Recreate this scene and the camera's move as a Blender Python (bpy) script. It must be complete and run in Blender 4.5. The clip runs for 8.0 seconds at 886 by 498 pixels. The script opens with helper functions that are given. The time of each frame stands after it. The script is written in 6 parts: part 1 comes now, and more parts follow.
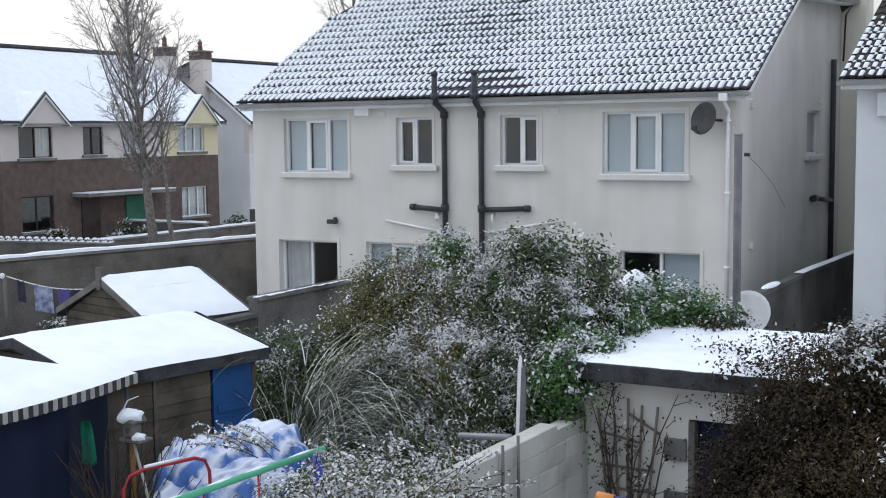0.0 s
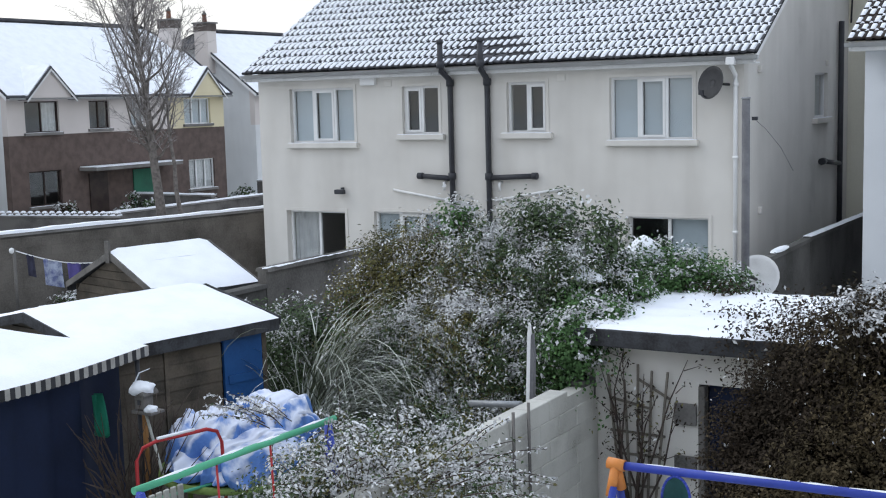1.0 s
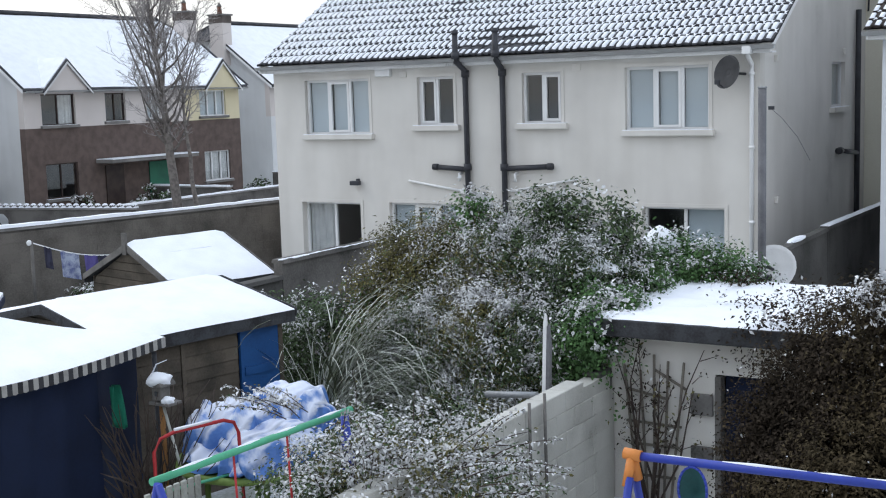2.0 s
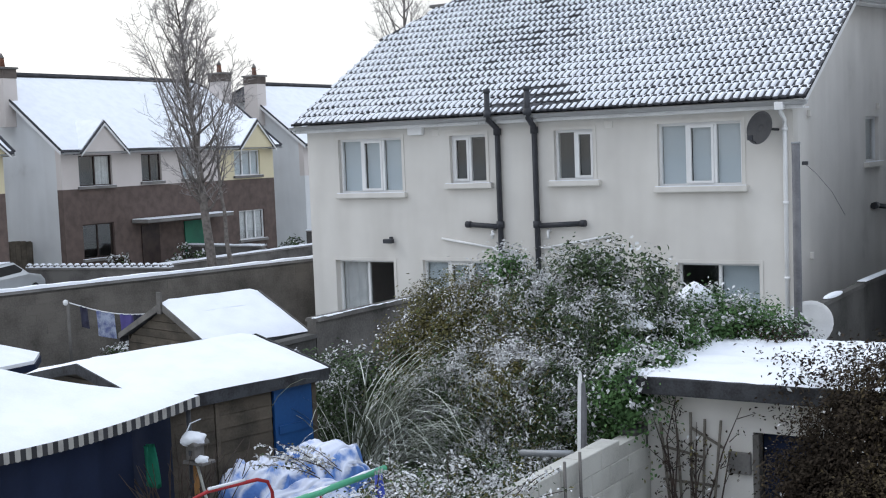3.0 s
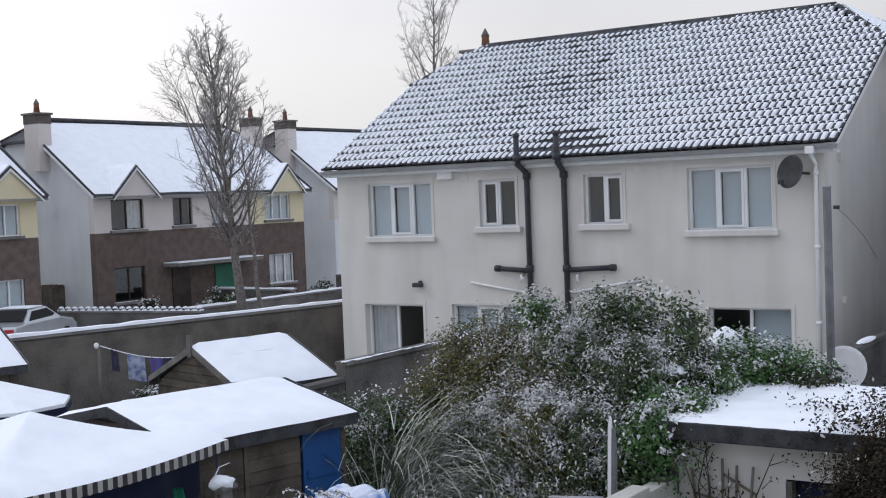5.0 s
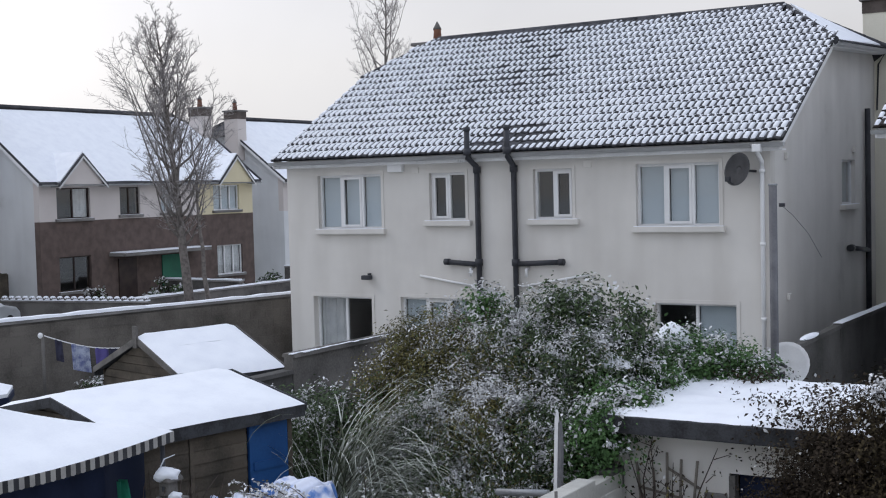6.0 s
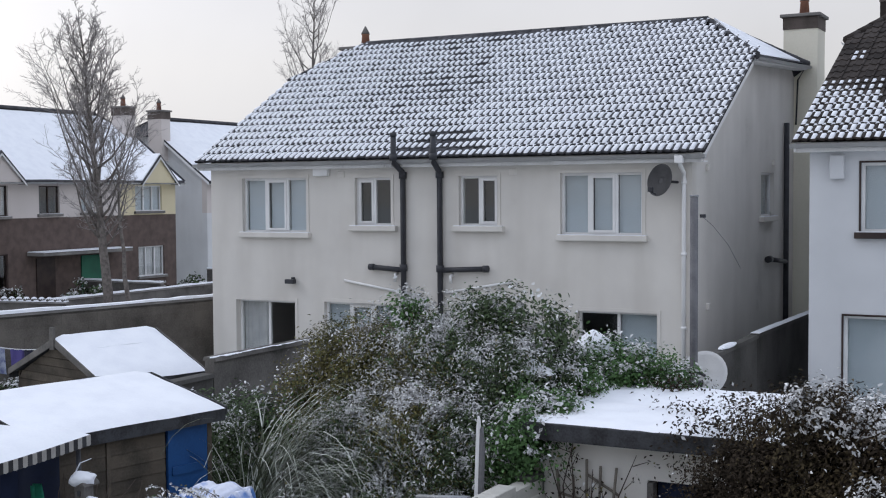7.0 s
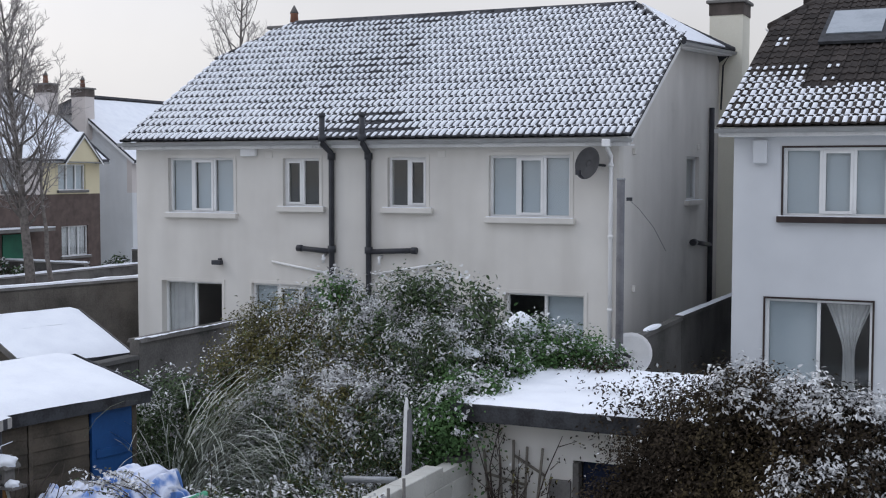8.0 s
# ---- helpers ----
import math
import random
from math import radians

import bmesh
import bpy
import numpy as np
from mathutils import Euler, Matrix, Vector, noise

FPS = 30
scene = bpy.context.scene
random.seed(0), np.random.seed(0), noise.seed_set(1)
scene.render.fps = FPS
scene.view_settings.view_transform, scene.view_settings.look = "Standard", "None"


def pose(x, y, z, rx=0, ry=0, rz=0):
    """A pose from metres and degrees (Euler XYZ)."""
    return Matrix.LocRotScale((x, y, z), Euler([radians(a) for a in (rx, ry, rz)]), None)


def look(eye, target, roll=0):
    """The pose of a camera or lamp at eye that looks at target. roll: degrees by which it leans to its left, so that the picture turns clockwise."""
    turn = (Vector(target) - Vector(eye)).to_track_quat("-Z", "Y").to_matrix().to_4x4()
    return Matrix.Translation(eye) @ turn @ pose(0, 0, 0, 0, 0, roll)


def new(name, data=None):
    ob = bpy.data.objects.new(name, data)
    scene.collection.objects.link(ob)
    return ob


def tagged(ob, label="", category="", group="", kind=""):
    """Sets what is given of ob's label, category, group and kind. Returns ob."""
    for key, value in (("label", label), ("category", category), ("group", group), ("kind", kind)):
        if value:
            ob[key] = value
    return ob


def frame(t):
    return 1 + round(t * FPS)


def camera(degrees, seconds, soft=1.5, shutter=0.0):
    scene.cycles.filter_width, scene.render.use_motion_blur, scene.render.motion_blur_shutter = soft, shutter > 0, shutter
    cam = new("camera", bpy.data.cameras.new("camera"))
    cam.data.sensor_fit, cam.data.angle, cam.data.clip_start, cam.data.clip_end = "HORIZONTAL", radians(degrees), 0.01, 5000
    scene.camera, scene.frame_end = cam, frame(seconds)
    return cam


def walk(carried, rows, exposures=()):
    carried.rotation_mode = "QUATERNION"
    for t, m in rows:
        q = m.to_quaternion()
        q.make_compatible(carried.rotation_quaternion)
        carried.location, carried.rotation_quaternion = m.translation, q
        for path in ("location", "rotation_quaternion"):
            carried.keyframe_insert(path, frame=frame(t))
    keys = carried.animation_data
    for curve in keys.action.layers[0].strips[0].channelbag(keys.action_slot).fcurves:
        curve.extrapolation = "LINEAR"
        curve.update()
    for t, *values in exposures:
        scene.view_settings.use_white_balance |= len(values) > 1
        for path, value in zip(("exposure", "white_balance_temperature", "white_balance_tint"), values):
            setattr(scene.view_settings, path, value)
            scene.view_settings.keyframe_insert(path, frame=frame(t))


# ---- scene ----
cam = camera(39.75, 8.0, soft=1.1)
EYE = (0.0, 0.0, 4.6)
ROWS = [
    (0.0, 30.105, -5.469, 0.632), (0.5, 30.386, -6.935, 0.794), (1.0, 30.514, -6.926, 1.495),
    (1.2, 30.645, -7.131, 1.52), (2.3, 31.468, -7.30, 1.87), (2.5, 31.645, -7.029, 1.881), (3.0, 32.724, -4.585, 2.237), (3.5, 33.489, -3.668, 2.521),
    (4.0, 33.710, -3.297, 2.556), (4.5, 34.333, -2.327, 2.715), (4.7, 34.243, -2.425, 2.45), (5.8, 32.812, -2.628, 1.611),
    (6.0, 31.661, -2.879, 1.479), (6.5, 29.838, -2.609, 0.613), (7.0, 28.136, -2.675, 0.378),
    (7.5, 27.560, -2.625, -0.400), (8.0, 24.794, -3.541, -0.084),
]


def aim(yaw, pitch, roll):
    """Camera pose at the window: yaw to the left, pitch up, roll clockwise, in degrees."""
    return Matrix.Translation(EYE) @ Matrix.Rotation(radians(yaw), 4, "Z") @ Matrix.Rotation(radians(90 + pitch), 4, "X") @ Matrix.Rotation(radians(-roll), 4, "Z")


walk(cam, [(t, aim(a, b, c)) for t, a, b, c in ROWS], [(t, e, 6300, v) for t, e, v in ((0.0, 0.25, 10), (1.0, 0.31, 9), (2.5, 0.35, 9), (3.5, 0.21, 11), (4.5, 0.04, 13), (6.0, -0.03, 13), (7.0, -0.03, 13), (8.0, -0.02, 13))])

# ---- daylight: thick snow cloud, a broad weak sun behind it ----
world = bpy.data.worlds.new("overcast_sky")
scene.world = world
world.use_nodes = True
wn, wl = world.node_tree.nodes, world.node_tree.links
sky = wn.new("ShaderNodeTexSky")
sky.sky_type, sky.sun_disc = "NISHITA", False
sky.sun_elevation, sky.sun_rotation, sky.dust_density = radians(22), radians(-75), 4.0
pale = wn.new("ShaderNodeHueSaturation")
pale.inputs["Saturation"].default_value = 0.25
cloud = wn.new("ShaderNodeMix")
cloud.data_type = "RGBA"
cloud.inputs[0].default_value = 0.8
rise, band = wn.new("ShaderNodeSeparateXYZ"), wn.new("ShaderNodeValToRGB")
place = wn.new("ShaderNodeTexCoord")
wl.new(place.outputs["Generated"], rise.inputs[0])
wl.new(rise.outputs[2], band.inputs[0])
for k, (at, col) in enumerate(((0.0, (0.60, 0.60, 0.59)), (0.1, (0.66, 0.655, 0.635)), (0.2, (0.68, 0.69, 0.71)), (0.5, (0.78, 0.86, 0.99)))):
    stop = band.color_ramp.elements[k] if k < 2 else band.color_ramp.elements.new(at)
    stop.position, stop.color = at, (*col, 1)
lift = wn.new("ShaderNodeVectorMath")
lift.operation = "SCALE"
lift.inputs[3].default_value = 10.4
drift, soft_cloud = wn.new("ShaderNodeTexNoise"), wn.new("ShaderNodeMapRange")
drift.inputs["Scale"].default_value, drift.inputs["Detail"].default_value = 5.0, 4
soft_cloud.inputs[3].default_value, soft_cloud.inputs[4].default_value = 0.84, 1.16
wl.new(place.outputs["Generated"], drift.inputs["Vector"])
wl.new(drift.outputs[0], soft_cloud.inputs[0])
patch = wn.new("ShaderNodeVectorMath")
patch.operation = "SCALE"
wl.new(band.outputs[0], patch.inputs[0])
wl.new(soft_cloud.outputs[0], patch.inputs[3])
wl.new(patch.outputs[0], lift.inputs[0])
wl.new(lift.outputs[0], cloud.inputs[7])
wl.new(sky.outputs[0], pale.inputs["Color"])
wl.new(pale.outputs[0], cloud.inputs[6])
wl.new(cloud.outputs[2], wn["Background"].inputs[0])
wn["Background"].inputs[1].default_value = 0.12
sun = new("sun", bpy.data.lights.new("sun", "SUN"))
sun.data.energy, sun.data.angle, sun.data.color = 0.5, radians(25), (1.0, 0.96, 0.9)
sun.matrix_world = look((-30, 8, 30), (0, 20, 0))
scene.view_settings.exposure = 0.0

# ---- materials ----


def mat(name, a, b=None, rough=0.8, scale=6.0, fine=60.0, bump=0.15, metal=0.0, spec=0.3, c=None, vary=0.0, wave=None):
    """A procedural surface: colour a to b by two noises, fine relief, optional stain colour c, optional change from piece to piece."""
    m = bpy.data.materials.new(name)
    m.use_nodes = True
    n, l = m.node_tree.nodes, m.node_tree.links
    p = n["Principled BSDF"]
    p.inputs["Roughness"].default_value, p.inputs["Metallic"].default_value = rough, metal
    p.inputs["Specular IOR Level"].default_value = spec
    b = b or tuple(x * 0.82 for x in a)
    tc = n.new("ShaderNodeTexCoord")
    big, small = n.new("ShaderNodeTexNoise"), n.new("ShaderNodeTexNoise")
    big.inputs["Scale"].default_value, small.inputs["Scale"].default_value = scale, fine
    big.inputs["Detail"].default_value, small.inputs["Detail"].default_value = 6, 3
    geo = n.new("ShaderNodeNewGeometry")
    for t in (big, small):
        l.new(geo.outputs["Position"], t.inputs["Vector"])
    add = n.new("ShaderNodeMath")
    add.operation = "MULTIPLY_ADD"
    add.inputs[1].default_value, add.inputs[2].default_value = 0.35, -0.17
    l.new(small.outputs[0], add.inputs[0])
    tot = n.new("ShaderNodeMath")
    l.new(add.outputs[0], tot.inputs[0])
    l.new(big.outputs[0], tot.inputs[1])
    ramp = n.new("ShaderNodeValToRGB")
    e = ramp.color_ramp.elements
    e[0].position, e[0].color, e[1].position, e[1].color = 0.32, (*b, 1), 0.62, (*a, 1)
    if c:
        x = ramp.color_ramp.elements.new(0.24)
        x.color = (*c, 1)
    l.new(tot.outputs[0], ramp.inputs[0])
    out = ramp.outputs[0]
    if wave:
        w = n.new("ShaderNodeTexNoise")
        w.inputs["Scale"].default_value = 1.0
        mp = n.new("ShaderNodeMapping")
        mp.inputs["Scale"].default_value = wave
        l.new(geo.outputs["Position"], mp.inputs[0])
        l.new(mp.outputs[0], w.inputs["Vector"])
        mx = n.new("ShaderNodeMix")
        mx.data_type, mx.blend_type = "RGBA", "MULTIPLY"
        mx.inputs[0].default_value = 0.2
        r2 = n.new("ShaderNodeValToRGB")
        r2.color_ramp.elements[0].position, r2.color_ramp.elements[0].color = 0.35, (0.55, 0.53, 0.5, 1)
        r2.color_ramp.elements[1].position, r2.color_ramp.elements[1].color = 0.6, (1, 1, 1, 1)
        l.new(w.outputs[0], r2.inputs[0])
        l.new(out, mx.inputs[6])
        l.new(r2.outputs[0], mx.inputs[7])
        out = mx.outputs[2]
    if vary:
        info, hs = n.new("ShaderNodeObjectInfo"), n.new("ShaderNodeHueSaturation")
        isl = n.new("ShaderNodeMath")
        isl.inputs[0].default_value = 0
        l.new(info.outputs["Random"], isl.inputs[0])
        l.new(geo.outputs["Random Per Island"], isl.inputs[1])
        fr = n.new("ShaderNodeMath")
        fr.operation = "FRACT"
        l.new(isl.outputs[0], fr.inputs[0])
        mr = n.new("ShaderNodeMapRange")
        mr.inputs[3].default_value, mr.inputs[4].default_value = 1 - vary, 1 + vary
        l.new(fr.outputs[0], mr.inputs[0])
        l.new(mr.outputs[0], hs.inputs["Value"])
        l.new(out, hs.inputs["Color"])
        out = hs.outputs[0]
    l.new(out, p.inputs["Base Color"])
    if bump:
        bp = n.new("ShaderNodeBump")
        bp.inputs["Strength"].default_value, bp.inputs["Distance"].default_value = bump, 0.02
        l.new(tot.outputs[0], bp.inputs["Height"])
        l.new(bp.outputs[0], p.inputs["Normal"])
    return m


def glass_mat(name, tint, weight):
    """Window glass: clear with a mirror-like sheen that grows at grazing angles."""
    m = bpy.data.materials.new(name)
    m.use_nodes = True
    n, l = m.node_tree.nodes, m.node_tree.links
    n.remove(n["Principled BSDF"])
    t, g, mx, lw, pw, ma = (n.new("ShaderNode" + k) for k in ("BsdfTransparent", "BsdfGlossy", "MixShader", "LayerWeight", "Math", "Math"))
    t.inputs[0].default_value, g.inputs["Roughness"].default_value = (*tint, 1), 0.03
    lw.inputs[0].default_value = 0.5
    pw.operation, ma.operation = "POWER", "MULTIPLY_ADD"
    pw.inputs[1].default_value, ma.inputs[1].default_value, ma.inputs[2].default_value = 4.0, 0.7, weight
    l.new(lw.outputs["Facing"], pw.inputs[0])
    l.new(pw.outputs[0], ma.inputs[0])
    l.new(ma.outputs[0], mx.inputs[0])
    l.new(t.outputs[0], mx.inputs[1])
    l.new(g.outputs[0], mx.inputs[2])
    l.new(mx.outputs[0], n["Material Output"].inputs[0])
    return m


SNOW = mat("snow", (0.86, 0.88, 0.92), (0.8, 0.82, 0.87), 0.6, 3, 40, 0.25, spec=0.2)
SNOWY_GRASS = mat("snowy_ground", (0.75, 0.77, 0.8), (0.3, 0.32, 0.26), 0.9, 1.2, 22, 0.5, c=(0.08, 0.09, 0.05))
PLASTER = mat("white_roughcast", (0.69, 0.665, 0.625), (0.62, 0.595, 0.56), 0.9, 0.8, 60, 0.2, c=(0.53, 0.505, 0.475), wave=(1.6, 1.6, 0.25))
# Same paint as PLASTER, lightened: the side wall's light is in the colour.
SIDE_PLASTER = mat("lightened_roughcast", (0.74, 0.715, 0.68), (0.66, 0.64, 0.605), 0.9, 0.7, 50, 0.2, c=(0.56, 0.54, 0.51), wave=(1.2, 1.2, 0.2))
BLUE_PLASTER = mat("cool_white_roughcast", (0.62, 0.635, 0.66), (0.56, 0.575, 0.6), 0.9, 0.8, 60, 0.2)
CREAM = mat("cream_roughcast", (0.62, 0.57, 0.545), (0.56, 0.515, 0.49), 0.9, 0.6, 30, 0.15)
GABLE_WHITE = mat("weathered_white_roughcast", (0.7, 0.71, 0.72), (0.63, 0.64, 0.65), 0.9, 0.6, 30, 0.15, c=(0.5, 0.5, 0.5), wave=(1.2, 1.2, 0.2))
PALE_CREAM = mat("pale_cream_roughcast", (0.8, 0.77, 0.66), (0.73, 0.7, 0.59), 0.9, 0.6, 30, 0.15, c=(0.6, 0.58, 0.52))
YELLOW = mat("yellow_roughcast", (0.68, 0.61, 0.42), (0.62, 0.55, 0.38), 0.9, 0.6, 30, 0.15)
PVC = mat("white_pvc", (0.8, 0.8, 0.8), (0.74, 0.74, 0.74), 0.4, 3, 40, 0.03, spec=0.5)
OLD_PVC = mat("aged_grey_pvc", (0.7, 0.7, 0.7), (0.58, 0.58, 0.58), 0.5, 2.5, 30, 0.05, c=(0.3, 0.3, 0.29))
DARK_PVC = mat("dark_brown_frame", (0.05, 0.035, 0.03), (0.03, 0.02, 0.02), 0.5, 3, 40, 0.05)
BLACK_PIPE = mat("black_pipe", (0.045, 0.047, 0.055), (0.03, 0.03, 0.035), 0.5, 5, 60, 0.1, c=(0.1, 0.1, 0.1))
TILE = mat("dark_concrete_tile", (0.078, 0.078, 0.086), (0.045, 0.046, 0.051), 0.85, 4, 50, 0.3, vary=0.25)
BAND_BROWN = mat("brown_painted_band", (0.12, 0.1, 0.09), (0.08, 0.067, 0.06), 0.9, 3, 40, 0.2)
BROWN_TILE = mat("brown_concrete_tile", (0.052, 0.044, 0.04), (0.032, 0.027, 0.025), 0.92, 4, 50, 0.3, spec=0.15, vary=0.3)
CONCRETE = mat("grey_concrete", (0.22, 0.21, 0.2), (0.13, 0.125, 0.12), 0.9, 1.5, 40, 0.4, c=(0.07, 0.07, 0.06), vary=0.1)
DARK_WALL = mat("weathered_block_wall", (0.16, 0.15, 0.14), (0.075, 0.07, 0.066), 0.95, 1.2, 30, 0.4, c=(0.05, 0.05, 0.045))
DAMP_AND_GAP = mat("damp_wall_and_gap_dark", (0.1, 0.096, 0.092), (0.05, 0.048, 0.045), 0.95, 1.2, 30, 0.4, c=(0.035, 0.035, 0.032))
DARK_BLOCK = mat("weathered_dark_block", (0.15, 0.135, 0.12), (0.075, 0.068, 0.06), 0.95, 1.2, 30, 0.5, c=(0.05, 0.05, 0.045), vary=0.06)
PALE_BLOCK = mat("pale_concrete_block", (0.52, 0.51, 0.47), (0.42, 0.41, 0.375), 0.9, 2.5, 50, 0.4, c=(0.3, 0.3, 0.26), vary=0.07)
BRICK = mat("red_brown_brick", (0.135, 0.1, 0.088), (0.09, 0.069, 0.062), 0.9, 3, 45, 0.3, vary=0.2)
WOOD = mat("weathered_timber", (0.12, 0.1, 0.078), (0.062, 0.053, 0.042), 0.85, 3, 40, 0.4, vary=0.22, wave=(2, 2, 14))
GREY_WOOD = mat("grey_timber", (0.16, 0.15, 0.14), (0.09, 0.085, 0.08), 0.85, 3, 40, 0.3, vary=0.15)
PALE_WOOD = mat("pale_weathered_wood", (0.42, 0.42, 0.38), (0.3, 0.3, 0.27), 0.8, 5, 40, 0.2, vary=0.15)
ROOF_EDGE = mat("bitumen_edge", (0.06, 0.062, 0.068), (0.028, 0.028, 0.03), 0.9, 5, 40, 0.5)
BLUE_PAINT = mat("blue_paint", (0.02, 0.085, 0.25), (0.016, 0.065, 0.2), 0.5, 3, 40, 0.1, vary=0.06)
NAVY = mat("navy_fabric", (0.007, 0.014, 0.042), (0.005, 0.01, 0.03), 0.8, 2, 30, 0.2)
GREEN_PLASTIC = mat("green_plastic", (0.1, 0.42, 0.25), (0.08, 0.35, 0.2), 0.4, 3, 40, 0.05)
BAG_GREEN = mat("green_cloth", (0.03, 0.26, 0.17), (0.02, 0.19, 0.12), 0.8, 6, 40, 0.15)
RED_PAINT = mat("red_paint", (0.42, 0.035, 0.04), (0.33, 0.03, 0.03), 0.45, 3, 40, 0.05)
BLUE_TUBE = mat("blue_powder_coat", (0.035, 0.06, 0.36), (0.03, 0.05, 0.28), 0.4, 3, 40, 0.05)
ORANGE = mat("orange_plastic", (0.65, 0.24, 0.06), (0.55, 0.2, 0.05), 0.45, 3, 40, 0.05)
TEAL = mat("teal_net", (0.03, 0.1, 0.1), (0.02, 0.07, 0.07), 0.7, 3, 40, 0.1)
DISH_GREY = mat("grey_dish", (0.11, 0.11, 0.115), (0.08, 0.08, 0.085), 0.5, 4, 40, 0.05)
DISH_WHITE = mat("white_dish", (0.8, 0.8, 0.8), (0.72, 0.72, 0.72), 0.5, 4, 40, 0.05)
STEEL = mat("galvanised_steel", (0.3, 0.31, 0.32), (0.2, 0.21, 0.22), 0.5, 5, 40, 0.05, metal=0.4)
BARK = mat("grey_bark", (0.19, 0.17, 0.155), (0.1, 0.088, 0.08), 0.9, 8, 60, 0.4)
DARK_CANE = mat("dark_brown_cane", (0.075, 0.055, 0.045), (0.04, 0.03, 0.026), 0.8, 8, 60, 0.3)
TWIG = mat("frosted_twig", (0.36, 0.335, 0.325), (0.2, 0.185, 0.18), 0.9, 6, 40, 0.2)
LEAF_DARK = mat("dark_leaf", (0.085, 0.12, 0.062), (0.05, 0.072, 0.038), 0.8, 2, 20, 0.0, spec=0.1, vary=0.5)
LEAF_GREEN = mat("ivy_green_leaf", (0.075, 0.145, 0.05), (0.045, 0.09, 0.034), 0.65, 2, 20, 0.0, spec=0.15, vary=0.4)
LEAF_OLIVE = mat("olive_leaf", (0.15, 0.135, 0.055), (0.085, 0.085, 0.04), 0.75, 1.2, 20, 0.0, spec=0.1, vary=0.45)
LEAF_BROWN = mat("brown_hedge_leaf", (0.042, 0.033, 0.025), (0.026, 0.021, 0.016), 0.95, 1.5, 20, 0.0, spec=0.04, vary=0.5)
LEAF_OLIVE_DIM = mat("dull_brown_leaf", (0.075, 0.058, 0.034), (0.042, 0.035, 0.022), 0.9, 1.5, 20, 0.0, spec=0.05, vary=0.5)
FROST = mat("snow_dusted_leaf", (0.64, 0.645, 0.65), (0.4, 0.4, 0.4), 0.8, 3, 25, 0.0, vary=0.35)
POST_GREY = mat("weathered_post_and_shade_grey", (0.17, 0.17, 0.18), (0.11, 0.11, 0.12), 0.8, 4, 40, 0.1)
BLADE = mat("pampas_blade", (0.56, 0.58, 0.53), (0.26, 0.28, 0.23), 0.7, 3, 20, 0.0, vary=0.5)
STRIPE_DARK = mat("dark_grey_stripe", (0.045, 0.045, 0.05), (0.03, 0.03, 0.034), 0.9, 4, 30, 0.05, vary=0.3)
VALANCE = mat("dingy_white_fabric", (0.36, 0.35, 0.33), (0.26, 0.25, 0.24), 0.9, 4, 30, 0.05)
BLIND = mat("pale_blue_grey_blind", (0.52, 0.575, 0.62), (0.46, 0.515, 0.56), 0.8, 0.8, 20, 0.02)
CURTAIN = mat("grey_net_curtain", (0.62, 0.62, 0.62), (0.5, 0.5, 0.51), 0.9, 4, 30, 0.05)
# Dark grey puts the dimness of unlit rooms into the surface colour.
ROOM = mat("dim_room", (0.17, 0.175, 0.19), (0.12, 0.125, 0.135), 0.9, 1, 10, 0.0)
# Opaque roof glass; the sky mirrored in it is put into the grey.
SKY_PANE = mat("sky_grey_roof_glass", (0.27, 0.3, 0.33), (0.2, 0.23, 0.26), 0.25, 2, 20, 0.02, spec=0.5)
GLASS = glass_mat("window_glass", (0.96, 0.97, 0.97), 0.06)
TARMAC = mat("snowy_tarmac", (0.5, 0.5, 0.52), (0.16, 0.16, 0.17), 0.9, 0.5, 12, 0.2, c=(0.06, 0.06, 0.06))
SILVER = mat("silver_car_paint", (0.5, 0.52, 0.54), (0.45, 0.47, 0.49), 0.3, 2, 30, 0.0, metal=0.5)
RUBBER = mat("tyre_rubber", (0.02, 0.02, 0.02), (0.015, 0.015, 0.015), 0.9, 5, 40, 0.1)
TERRACOTTA = mat("terracotta_pot", (0.3, 0.15, 0.1), (0.2, 0.1, 0.075), 0.9, 5, 40, 0.2)
CLOTH_BLUE = mat("patterned_blue_cloth", (0.4, 0.44, 0.55), (0.12, 0.14, 0.28), 0.9, 9, 30, 0.1)
CLOTH_DARK = mat("dark_cloth", (0.05, 0.05, 0.08), (0.03, 0.03, 0.05), 0.9, 9, 30, 0.1)
GREEN_DOOR = mat("green_door", (0.03, 0.16, 0.1), (0.025, 0.12, 0.08), 0.6, 2, 20, 0.05)



